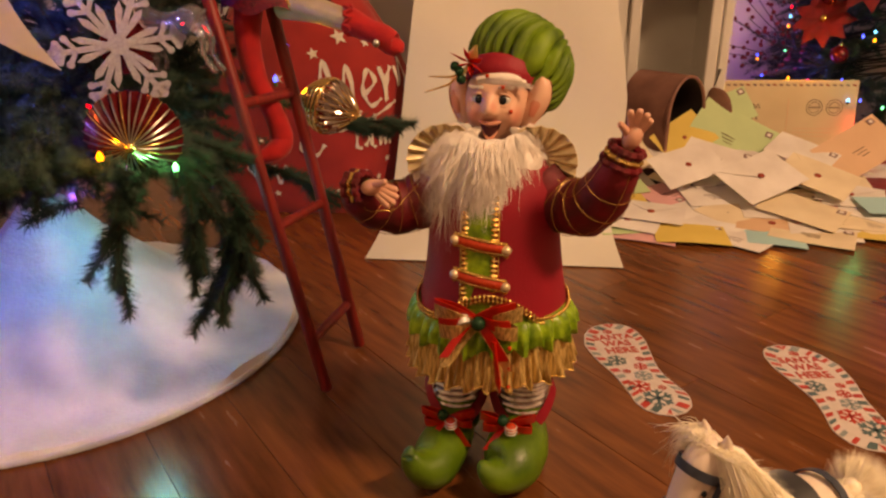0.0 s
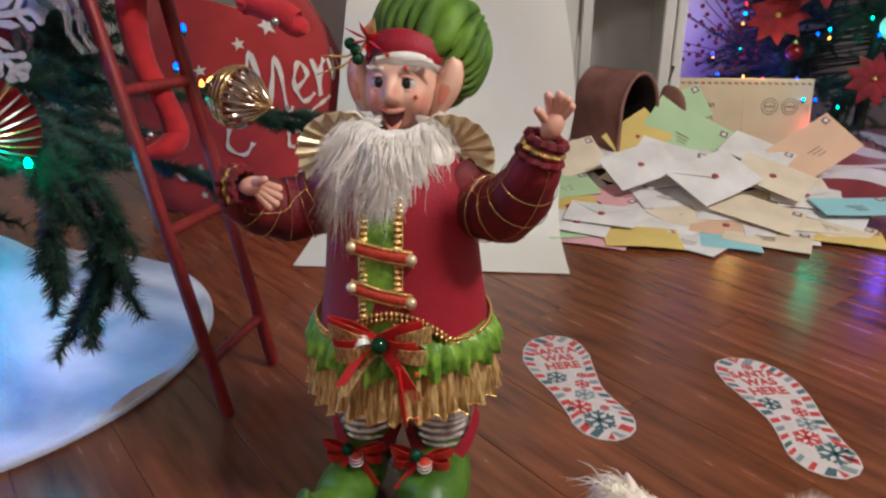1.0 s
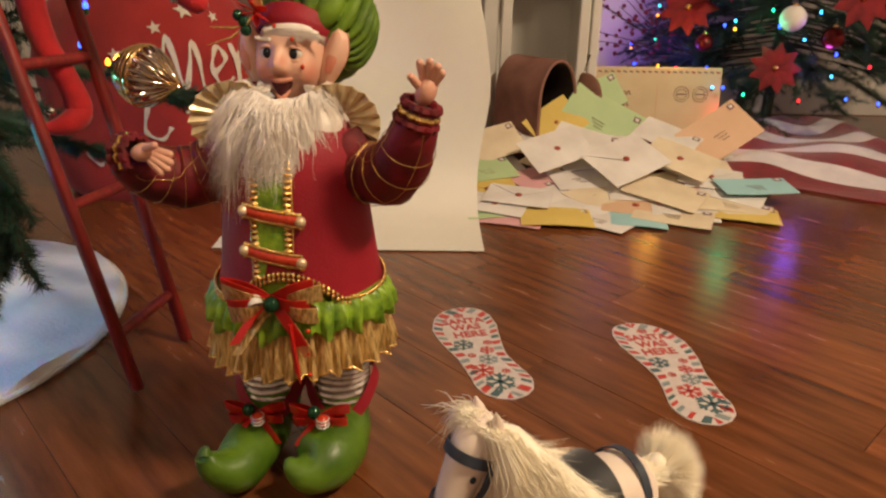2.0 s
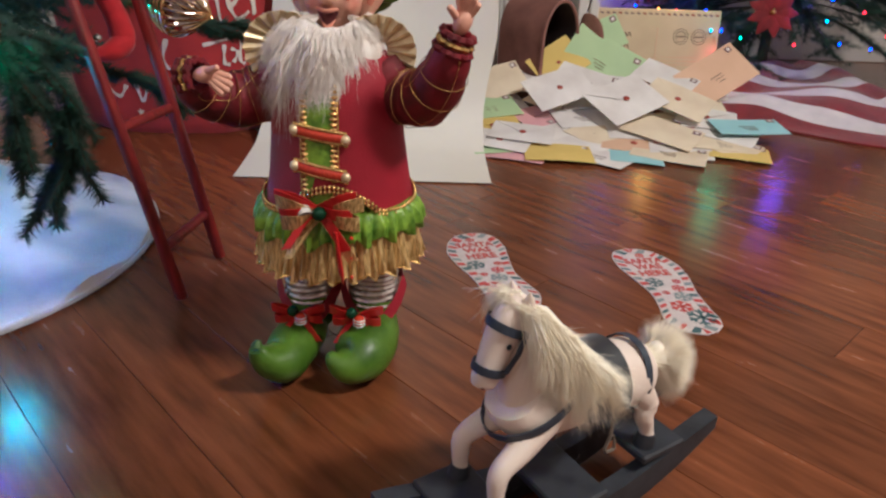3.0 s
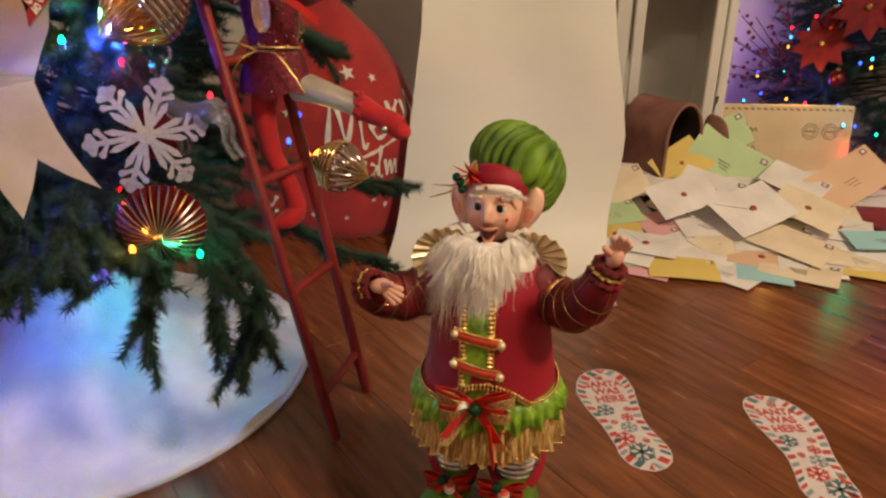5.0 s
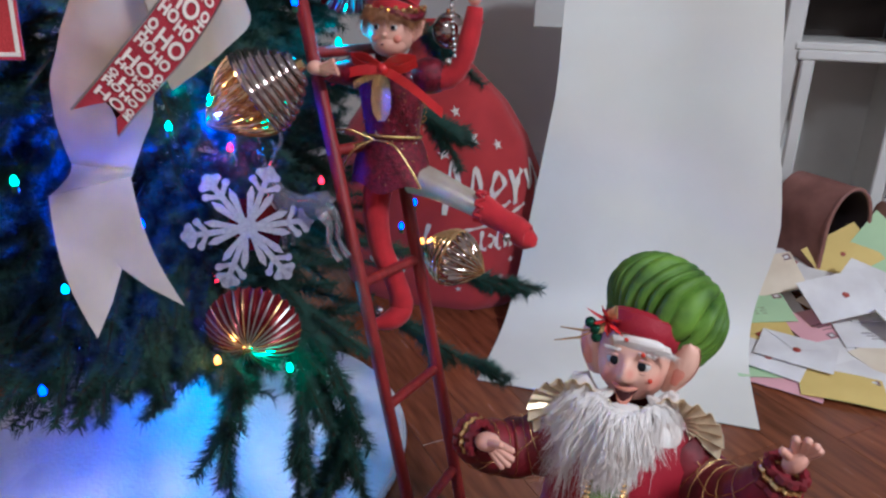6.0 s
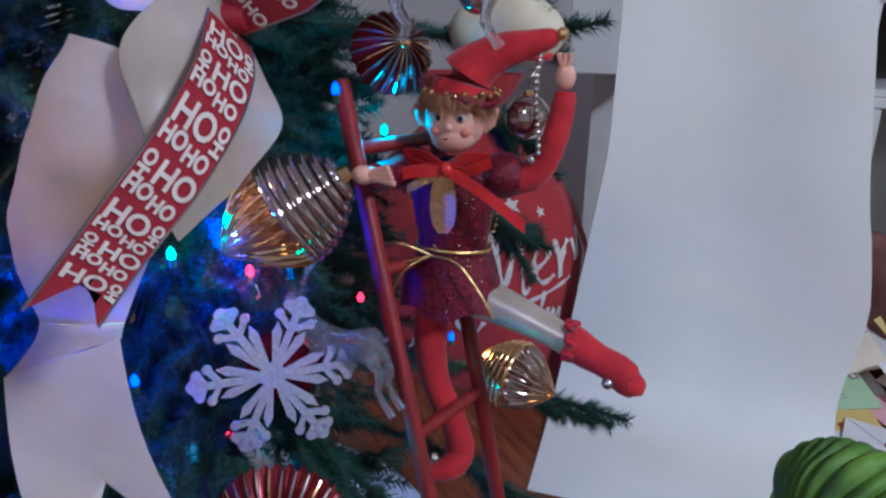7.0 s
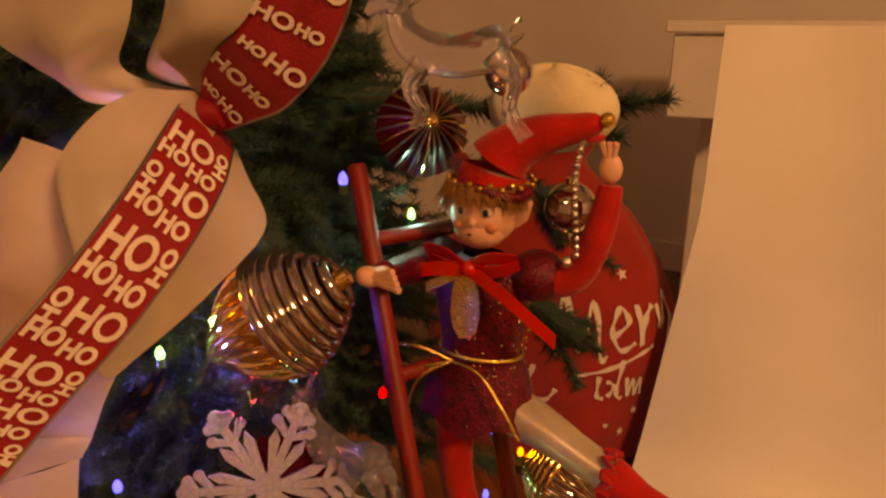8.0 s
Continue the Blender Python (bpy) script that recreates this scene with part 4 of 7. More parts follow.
    for i in range(9):
        f = i / 8
        rows.append([Vector((0.0160 * q * (1 - 0.45 * f ** 2), -0.0370 + 0.0075 * q * q + 0.004 * f, -0.0225 + 0.0045 * q * q - 0.0180 * f * (1 - 0.55 * q * q))) for q in (-1, -0.75, -0.5, -0.25, 0, 0.25, 0.5, 0.75, 1)])
    s.slab(rows, 0.002, mouth, way=(0, 1, 0))
    s.tube([r for r in rows[0]], [0.0008, 0.0018, 0.0024, 0.0026, 0.0024, 0.0026, 0.0024, 0.0018, 0.0008], blush, n=8)
    s.tube([r for r in rows[-1]], [0.0006, 0.0018, 0.0024, 0.0028, 0.0030, 0.0028, 0.0024, 0.0018, 0.0006], blush, n=8)
    for p in ((0.024, -0.034, -0.008), (0.041, -0.010, -0.038), (-0.004, -0.037, 0.030), (0.014, -0.036, 0.018)):
        s.ball(p, 0.0024, red, nu=8, nv=5)
    # white fringe under the band
    fringe = []
    for k in range(900):
        x = g.uniform(-0.020, 0.036)
        q = Vector((x, -0.0285 + 9.0 * x * x * 0.6, 0.0315 - 6.0 * (x - 0.006) ** 2))
        fringe.append(((q, q + Vector((0.003, -0.006, -0.003)), q + Vector((0.009 + g.gauss(0, 0.003), -0.004, -0.011 + g.gauss(0, 0.002)))), 0.0005))
    s.strands(fringe, beard)
    s.ball((0.010, -0.0275, 0.0270), (0.0230, 0.0070, 0.0068), beard, nu=18, nv=10)

    # gathered beret, red band, poinsettia
    crown_way = Vector((0.34, 0.76, 0.46)).normalized()
    turn = (-crown_way).to_track_quat("Z", "Y").to_matrix()
    band = Vector((0.002, 0.009, 0.022))
    folds = [(g.uniform(0, 2 * math.pi), g.uniform(0.5, 1.0)) for _ in range(27)]
    folds.sort()

    def gather(u, v):
        u = (u + 0.16 * math.sin(2.2 * v + 2 * u)) % (2 * math.pi)
        k = 27 * u / (2 * math.pi) + 0.55 * math.sin(3 * u) + 0.4 * math.sin(5 * u + 1)
        deep = folds[int(k) % 27][1]
        crease = abs(math.sin(math.pi * k)) ** 0.55
        near = min(1.0, math.sin(v) * 1.6) * max(0.0, 1 - (v / 2.75) ** 3)
        return 1 - 0.20 * deep * (1 - crease) * near + 0.020 * math.sin(3 * u + 1) + 0.018 * math.sin(7 * u + 5 * v) * near
    s.ball(band + crown_way * 0.040 + Vector((-0.002, 0.004, -0.003)), (0.067, 0.069, 0.055), hat, turn=turn, nu=324, nv=40, wave=gather)
    s.ball((0, 0.006, 0.012), (0.0375, 0.0365, 0.034), velvet, nu=24, nv=14)
    tb = Euler((radians(-33), radians(6), 0)).to_matrix()
    rows = []
    for k, (rr, z) in enumerate(((0.0380, -0.012), (0.0415, -0.009), (0.0430, 0.000), (0.0430, 0.010), (0.036, 0.016))):
        rows.append([band + tb @ Vector((rr * math.cos(a) * (1 + 0.02 * math.sin(9 * a + k)), rr * math.sin(a), z)) for a in (2 * math.pi * j / 48 for j in range(48))])
    s.grid(rows, velvet, wrap=True)
    fl = Vector((-0.026, -0.028, 0.043))
    for k in range(8):
        a = 2 * math.pi * k / 8 + 0.3
        d = Vector((math.cos(a), -0.30, math.sin(a)))
        p = [fl, fl + d * 0.009 + Vector((0, -0.005, 0)), fl + d * (0.017 + 0.005 * (k % 2)) + Vector((-0.002, -0.002, 0))]
        s.tube(p, [0.002, 0.0065, 0.0012], ribbon if k % 4 != 1 else lame, n=8, flat=0.22)
    for dx, dz in ((-0.010, -0.010), (-0.016, -0.004), (-0.008, -0.018)):
        s.ball(fl + Vector((dx, -0.008, dz)), 0.0058, green, nu=12, nv=8)
    for tip in ((-0.046, -0.01, -0.016), (-0.052, -0.006, -0.034)):
        s.tube([fl + Vector((-0.01, 0, -0.012)), fl + Vector(tip) * 0.5 + Vector((0, 0, -0.008)), fl + Vector(tip)], [0.001, 0.0014, 0.0006], gold, n=5)
    turned = Matrix.Translation((0.004, 0.020, 0.469)) @ Matrix.Rotation(radians(-11), 4, "Z") @ Matrix.Rotation(radians(-5), 4, "X")
    body_shape.add([turned @ Vector(v) for v in s.verts], [], 0)
    shift = len(body_shape.verts) - len(s.verts)
    body_shape.faces.extend(tuple(i + shift for i in f) for f in s.faces)
    body_shape.slots.extend(s.slots)
    s = body_shape

    # beard: two loose masses of fine wavy fibre with a gap low in the middle
    for c, r in (((-0.030, -0.016, 0.402), (0.034, 0.024, 0.026)), ((0.028, -0.016, 0.404), (0.031, 0.024, 0.025)), ((-0.022, -0.040, 0.380), (0.020, 0.012, 0.026)), ((0.024, -0.040, 0.388), (0.015, 0.012, 0.020)), ((0.003, -0.020, 0.420), (0.026, 0.016, 0.013))):
        s.ball(c, r, beard, nu=20, nv=12)
    hair = []
    for k in range(15000):
        u = g.uniform(-1, 1)
        deep = g.random()
        rise = 0.016 * abs(u) ** 1.5
        start = Vector((0.001 + 0.042 * u, -0.030 - 0.012 * (1 - u * u) + 0.012 * deep + 0.030 * u * u, 0.430 + 1.0 * rise + g.uniform(-0.014, 0.003)))
        lobe = -0.46 if u < -0.02 + g.gauss(0, 0.05) else 0.42
        far = max(0.0, 1 - abs(u - lobe) / 0.62)
        long = (0.056 + 0.068 * far ** 0.8 * (1.0 if lobe < 0 else 0.70)) * g.uniform(0.45, 1.08)
        clump = math.floor(u * 11 + 0.35 * math.sin(9 * deep))
        sway = 0.007 * math.sin(clump * 2.7 + 1.0)
        aim = 0.020 * u - 0.008 + sway + g.gauss(0, 0.0055) - (0.012 if u < -0.5 else 0)
        front = -0.030 + 0.022 * deep + 0.012 * abs(u)
        wave = 0.004 * math.sin(clump * 1.9)
        a = start + Vector((aim * 0.30 + wave, front * 0.55, -0.22 * long + 0.004))
        b = start + Vector((aim * 0.70 - wave, front, -0.60 * long))
        c = start + Vector((aim * 0.95 + wave + g.gauss(0, 0.003), front * 0.95 + g.gauss(0, 0.004), -long))
        hair.append(((start, a, b, c), 0.00042))
    for k in range(900):
        side = g.choice((-1, 1))
        q = Vector((0.004 + side * g.uniform(0.016, 0.024), -0.0150, 0.4440 + g.uniform(-0.002, 0.002)))
        t = q + Vector((side * g.uniform(0.012, 0.030), g.uniform(-0.008, 0.004), -g.uniform(0.010, 0.026)))
        hair.append(((q, q.lerp(t, 0.5) + Vector((0, -0.004, 0.003)), t), 0.00042))
    s.strands(hair, beard)

    ob = solid("elf_doll", s, mats, "bearded elf doll in green beret and burgundy velvet jacket", "doll")
    ob.matrix_world = pose(0.094, 0.802, 0, 0, 0, -1)


elf_doll()

# ---- footprint stickers on the floor ----
STICKER = material("sticker_white", (0.62, 0.55, 0.53), 0.5, second=(0.54, 0.47, 0.45), scale=40)
STICKER_RED = material("sticker_red", (0.50, 0.045, 0.035), 0.5, second=(0.42, 0.04, 0.03), scale=80)
STICKER_GREEN = material("sticker_teal", (0.055, 0.105, 0.115), 0.5, second=(0.07, 0.13, 0.14), scale=80)
STICKER_GREY = material("sticker_grey", (0.24, 0.29, 0.29), 0.5, second=(0.19, 0.23, 0.24), scale=80)


def flake_shape(shape, x, y, r, z, slot=0, arms=6):
    """A flat snowflake of arms with side spurs."""
    for k in range(arms):
        a = math.pi * 2 * k / arms + 0.26
        m = Matrix.Translation((x, y, z)) @ Matrix.Rotation(a, 4, "Z")
        w = r * 0.10
        shape.plate([(0, -w), (r, -w), (r, w), (0, w)], 0.0004, slot, m)
        for side in (-1, 1):
            n = m @ Matrix.Translation((r * 0.55, 0, 0.0001 * side)) @ Matrix.Rotation(side * 0.9, 4, "Z")
            shape.plate([(0, -w * 0.9), (r * 0.42, -w * 0.9), (r * 0.42, w * 0.9), (0, w * 0.9)], 0.0004, slot, n)
    return shape


def sole_outline(bend, inset, n=30):
    knots = [0, 0.02, 0.06, 0.13, 0.25, 0.40, 0.58, 0.72, 0.85, 0.93, 0.98, 1.0]
    wide = [0.0, 0.024, 0.039, 0.050, 0.056, 0.050, 0.039, 0.041, 0.045, 0.037, 0.021, 0.0]
    left, right = [], []
    for i in range(n + 1):
        s = 0.5 - 0.5 * math.cos(math.pi * i / n)
        w = max(0.0, float(np.interp(s, knots, wide)) - (inset if 0 < i < n else 0))
        c = bend * 0.013 * math.sin(math.pi * min(1.0, s * 1.25)) * (1 if s < 0.8 else 0.7)
        y = (0.15 - inset) - (0.30 - 2 * inset) * s
        left.append((c - w, y))
        right.append((c + w, y))
    return left + right[-2:0:-1]


def footprint(top, bottom, bend):
    top, bottom = Vector((*top, 0)), Vector((*bottom, 0))
    mid, d = (top + bottom) / 2, (top - bottom).normalized()
    ob = thing("footprint_sticker", (0, 0, 0), "footprint floor sticker with red lettering and snowflakes", "floor sticker", "footprints on the floor")
    ob.matrix_world = Matrix.Translation(mid + Vector((0, 0, 0.0006))) @ Matrix.Rotation(math.atan2(d.y, d.x) - math.pi / 2, 4, "Z")
    part("base", Shape().plate(sole_outline(bend, 0.0), 0.0008), STICKER, ob, smooth=False)
    outer, inner = sole_outline(bend, 0.002, 46), sole_outline(bend, 0.0155, 46)
    n = len(outer)
    k = 0
    travelled, last = 0.0, outer[0]
    cuts = [0]
    for i in range(1, n):
        travelled += math.dist(outer[i], outer[i - 1])
        if travelled > 0.0066:
            cuts.append(i)
            travelled = 0.0
    for k, (i, j) in enumerate(zip(cuts, cuts[1:] + [n])):
        mat = (STICKER_RED, STICKER, STICKER_GREEN, STICKER, STICKER_RED, STICKER, STICKER_GREY, STICKER)[k % 8]
        if mat is STICKER:
            continue
        loop = [outer[q % n] for q in range(i, j + 1)] + [inner[q % n] for q in range(j, i - 1, -1)]
        part("stripe", Shape().plate(loop, 0.0005, 0, Matrix.Translation((0, 0, 0.0008))), mat, ob, smooth=False)
    for text, y, size in (("SANTA", 0.096, 0.0255), ("WAS", 0.073, 0.0265), ("HERE", 0.048, 0.0275)):
        part("lettering", letters(text, size, 0.0006, Matrix.Translation((bend * 0.009, y, 0.0012)) @ Matrix.Diagonal((0.88, 1, 1, 1)), Shape(), bold=0.0006), STICKER_RED, ob, "red letters", smooth=False)
    for x, y, r, mat in ((0.0, 0.118, 0.009, STICKER_RED), (-0.018, 0.016, 0.017, STICKER_GREEN), (0.022, 0.016, 0.008, STICKER_RED), (0.014, -0.008, 0.012, STICKER_RED), (-0.014, -0.020, 0.007, STICKER_RED), (0.008, -0.036, 0.016, STICKER_GREY),
                         (-0.010, -0.066, 0.019, STICKER_RED), (0.024, -0.074, 0.007, STICKER_RED), (0.006, -0.102, 0.024, STICKER_GREEN)):
        part("snowflake", flake_shape(Shape(), x + bend * 0.011, y, r, 0.0009), mat, ob, smooth=False)


footprint((0.300, 1.197), (0.366, 0.902), -1)
footprint((0.588, 1.145), (0.634, 0.842), 1)

# ---- rocking horse ----
HORSE = material("painted_horse_white", (0.80, 0.69, 0.60), 0.5, second=(0.72, 0.58, 0.48), scale=24, mix=(0.25, 0.7), bump=0.25, bump_scale=60)
HORSE_BLACK = material("black_paint", (0.018, 0.020, 0.025), 0.55, second=(0.032, 0.035, 0.042), scale=40, bump=0.2, bump_scale=120)
STRAP = material("slate_blue_strap", (0.045, 0.060, 0.085), 0.5, second=(0.025, 0.03, 0.045), scale=80)
FUR = material("cream_fur", (0.97, 0.91, 0.76), 0.42, second=(0.92, 0.83, 0.64), scale=60)
SADDLE = material("black_saddle_cloth", (0.018, 0.018, 0.022), 0.6, scale=60, sheen=0.3)
WORN = material("worn_black_paint", (0.075, 0.072, 0.075), 0.7, second=(0.04, 0.04, 0.042), scale=200)
GREY_TRIM = material("grey_brown_cord", (0.16, 0.13, 0.10), 0.6, scale=120)


def rocking_horse():
    ob = thing("rocking_horse", (0, 0, 0), "white wooden rocking horse with cream fur mane on black rockers", "rocking horse")
    ob.matrix_world = pose(0.342, 0.505, 0, 0, 0, 180 + 31)
    g = random.Random(4)
    # rockers: x runs towards the muzzle
    for y in (-0.036, 0.036):
        top, low = [], []
        for i in range(25):
            x = -0.185 + 0.37 * i / 24
            lift = 0.060 * (x / 0.185) ** 2
            low.append((x, lift))
            top.append((x, lift + 0.037 - 0.022 * abs(x / 0.185) ** 4))
        outline = low + top[::-1]
        m = Matrix.Translation((0, y + 0.009, 0.001)) @ Matrix.Rotation(math.pi / 2, 4, "X")
        rocker = part("rocker", Shape().plate(outline, 0.018, 0, m), HORSE_BLACK, ob, "black painted rocker", smooth=False)
        for side in (-1, 1):
            for k in range(11):
                x = -0.055 + 0.012 * k + g.uniform(-0.003, 0.003)
                z = 0.060 * (x / 0.185) ** 2 + 0.016 + g.uniform(-0.003, 0.003)
                dx, dz = g.uniform(-0.004, 0.004), g.uniform(-0.005, 0.005)
                part("painted_mark", Shape().tube(curve_points([(x - dx, y + side * 0.0092, z - dz), (x + dz * 0.5, y + side * 0.0094, z), (x + dx, y + side * 0.0092, z + dz)], 6), 0.0008, n=5), WORN, rocker, "worn pale mark")
    for x, w in ((-0.105, 0.060), (0.000, 0.060), (0.112, 0.060)):
        z = 0.043 + 0.060 * (x / 0.185) ** 2
        part("cross_board", Shape().box((x, 0, z), (w, 0.090, 0.010), 0, 0.002), HORSE_BLACK, ob, "black painted board", smooth=False)
    # body
    body = Shape().tube(curve_points([(-0.105, 0, 0.142), (-0.092, 0, 0.146), (-0.055, 0, 0.148), (-0.01, 0, 0.144), (0.035, 0, 0.148), (0.062, 0, 0.160), (0.072, 0, 0.172)], 18),
                        [0.010 + 0.0225 * math.sin(min(1.0, (i + 1) / 5) * math.pi / 2) + 0.003 * math.sin(i * 0.5) - (0.002 * max(0, i - 13)) for i in range(18)], n=20, flat=1.08, up=(0, 1, 0))
    part("body", body, HORSE, ob)
    part("neck", Shape().tube(curve_points([(0.045, 0, 0.150), (0.062, 0, 0.190), (0.070, 0, 0.225), (0.078, 0, 0.255)], 10), [0.034, 0.032, 0.029, 0.026, 0.024, 0.022, 0.021, 0.019, 0.017, 0.014], n=18, flat=0.82, up=(0, 1, 0)), HORSE, ob)
    head = part("head", Shape().tube(curve_points([(0.064, 0, 0.262), (0.078, 0, 0.258), (0.090, 0, 0.240), (0.100, 0, 0.218), (0.106, 0, 0.202), (0.108, 0, 0.194)], 14),
                                     [0.006, 0.016, 0.0190, 0.0190, 0.0185, 0.0175, 0.0165, 0.0155, 0.0145, 0.0140, 0.0140, 0.0135, 0.012, 0.006], n=16, flat=0.9, up=(0, 1, 0)), HORSE, ob)
    for y in (-1, 1):
        part("ear", Shape().tube([(0.070, y * 0.010, 0.268), (0.072, y * 0.012, 0.276), (0.074, y * 0.013, 0.284)], [0.006, 0.0045, 0.001], n=8), HORSE, head)
        part("eye", Shape().ball((0.094, y * 0.0160, 0.238), (0.0028, 0.002, 0.0028), nu=10, nv=6), EYE_DARK, head, "small black painted eye")
        part("nostril", Shape().ball((0.114, y * 0.008, 0.198), (0.002, 0.002, 0.0015), nu=8, nv=5), MOUTH, head)

    def loop(c, ax, rx, ry, w, n=24):
        """A strap round a limb: centre, axis and two radii."""
        ax = Vector(ax).normalized()
        u = Vector((0, 1, 0))
        v = ax.cross(u).normalized()
        rows = []
        for off in (-w, w):
            rows.append([Vector(c) + ax * off + u * rx * math.cos(2 * math.pi * j / n) + v * ry * math.sin(2 * math.pi * j / n) for j in range(n + 1)])
        return Shape().slab(rows, 0.0014)

    part("strap", loop((0.085, 0, 0.249), (0.45, 0, -1), 0.0200, 0.0216, 0.0040), STRAP, head, "slate blue bridle strap")
    part("strap", loop((0.102, 0, 0.212), (0.30, 0, -1), 0.0160, 0.0175, 0.0038), STRAP, head, "slate blue nose band")
    for y in (-1, 1):
        part("strap", Shape().tube([(0.078, y * 0.0195, 0.250), (0.086, y * 0.0195, 0.230), (0.096, y * 0.0165, 0.213)], 0.0026, n=8), STRAP, head)
    part("strap", loop((0.046, 0, 0.162), (0.42, 0, 0.90), 0.0405, 0.0570, 0.0045), STRAP, ob, "slate blue breast strap")
    part("strap", loop((-0.082, 0, 0.146), (1, 0, 0.1), 0.0375, 0.042, 0.0045), STRAP, ob, "slate blue back strap")
    # saddle
    rows = []
    for i in range(9):
        x = -0.050 + 0.056 * i / 8
        rows.append([(x, 0.0405 * math.sin(a), 0.146 + 0.0435 * math.cos(a) + 0.004 * abs(i - 4) / 4) for a in (-1.75 + 3.5 * j / 18 for j in range(19))])
    saddle = part("saddle", Shape().slab(rows, 0.003), SADDLE, ob, "black cloth saddle")
    for r in (rows[0], rows[-1]):
        part("piping", Shape().tube([Vector(p) for p in r], 0.0022, n=6), GREY_TRIM, saddle, "grey brown cord edge")
    for y in (-1, 1):
        part("stirrup", Shape().tube(curve_points([(-0.030, y * 0.041, 0.140), (-0.026, y * 0.044, 0.115), (-0.020, y * 0.045, 0.100), (-0.034, y * 0.045, 0.098), (-0.030, y * 0.044, 0.115)], 14), 0.0018, n=6), GREY_TRIM, saddle)
    # legs and hooves
    for y, path in ((-1, [(0.046, -0.016, 0.144), (0.078, -0.026, 0.128), (0.103, -0.030, 0.116), (0.106, -0.031, 0.096), (0.104, -0.032, 0.076)]), (1, [(0.046, 0.016, 0.144), (0.078, 0.026, 0.128), (0.103, 0.030, 0.116), (0.107, 0.031, 0.096), (0.106, 0.032, 0.077)]),
                    (-1, [(-0.080, -0.018, 0.140), (-0.098, -0.026, 0.118), (-0.094, -0.028, 0.106), (-0.100, -0.029, 0.090), (-0.104, -0.030, 0.076)]), (1, [(-0.080, 0.018, 0.140), (-0.098, 0.026, 0.118), (-0.094, 0.028, 0.106), (-0.100, 0.029, 0.090), (-0.104, 0.030, 0.076)])):
        leg = part("leg", Shape().tube(curve_points(path, 12), [0.020, 0.0175, 0.0150, 0.0130, 0.0115, 0.0108, 0.0106, 0.0100, 0.0090, 0.0083, 0.0080, 0.0086], n=14), HORSE, ob)
        e = Vector(path[-1])
        part("hoof", Shape().tube([e + Vector((0, 0, 0.004)), e + Vector((0.002, 0, -0.010)), e + Vector((0.003, 0, -0.0135))], [0.0095, 0.0122, 0.0122], n=12), HORSE_BLACK, leg, "black painted hoof")
    # mane and tail of long fur
    hair = []
    for k in range(17000):
        f = g.random() ** 0.85
        root = Vector((0.084 - 0.082 * f + g.gauss(0, 0.002), g.gauss(0, 0.0055), 0.270 - 0.082 * f ** 1.10))
        side = 1 if g.random() < 0.80 else -1
        lock = math.floor(f * 15) + 31 * (side > 0)
        long = (0.046 + 0.044 * math.sin(math.pi * min(1.0, 0.18 + 0.75 * f))) * g.uniform(0.40, 1.12) * (1 if side > 0 else 0.75)
        out = 0.024 + 0.016 * math.sin(lock * 2.1) * 0.5 + g.uniform(-0.010, 0.008)
        back = -0.018 - 0.020 * f + 0.010 * math.sin(lock * 1.3) + g.gauss(0, 0.004)
        p1 = root + Vector((back * 0.35, side * out * 0.62, 0.008 - 0.10 * long))
        p2 = root + Vector((back * 0.75 + g.gauss(0, 0.002), side * (out + 0.004), -0.48 * long))
        p3 = root + Vector((back * 1.35 + g.gauss(0, 0.009), side * (out + g.uniform(-0.004, 0.014)), -long))
        hair.append(((root, p1, p2, p3), 0.00042))
    for k in range(420):
        root = Vector((0.076 + g.uniform(-0.010, 0.008), g.gauss(0, 0.007), 0.271))
        tip = root + Vector((g.uniform(0.000, 0.020), -abs(g.gauss(0, 0.016)) - 0.004, g.uniform(-0.030, 0.002)))
        hair.append(((root, root.lerp(tip, 0.5) + Vector((0.003, 0, 0.008)), tip), 0.00045))
    tagged(part("mane", Shape().strands(hair), FUR, ob, "long cream fur mane"), kind="stuff")
    part("mane_core", Shape().tube([(0.078, 0.002, 0.264), (0.060, 0.006, 0.248), (0.040, 0.009, 0.216), (0.020, 0.009, 0.190), (0.002, 0.006, 0.180)], [0.008, 0.019, 0.026, 0.024, 0.010], n=14, up=(0, 1, 0)), FUR, ob)
    hair = []
    for k in range(6500):
        root = Vector((-0.112, g.gauss(0, 0.004), 0.152 + g.gauss(0, 0.003)))
        d = Vector((-g.uniform(0.1, 1.0), g.gauss(0, 0.55), g.uniform(-0.9, 0.65))).normalized()
        c = Vector((-0.138, 0, 0.146))
        tip = c + Vector((d.x * 0.042, d.y * 0.042, d.z * 0.056 - 0.006)) * g.uniform(0.7, 1.08)
        hair.append(((root, root.lerp(c, 0.7) + d * 0.016, tip), 0.0005))
    tagged(part("tail", Shape().strands(hair), FUR, ob, "fluffy cream fur tail"), kind="stuff")
    part("tail_core", Shape().ball((-0.134, 0, 0.145), (0.014, 0.014, 0.022), nu=14, nv=10), FUR, ob)
    for piece in ob.children:
        if not piece.name.startswith(("rocker", "cross_board")):
            piece.matrix_basis = Matrix.Translation((0.002, 0, 0.004)) @ Matrix.Diagonal((0.92, 0.93, 0.97, 1))


rocking_horse()

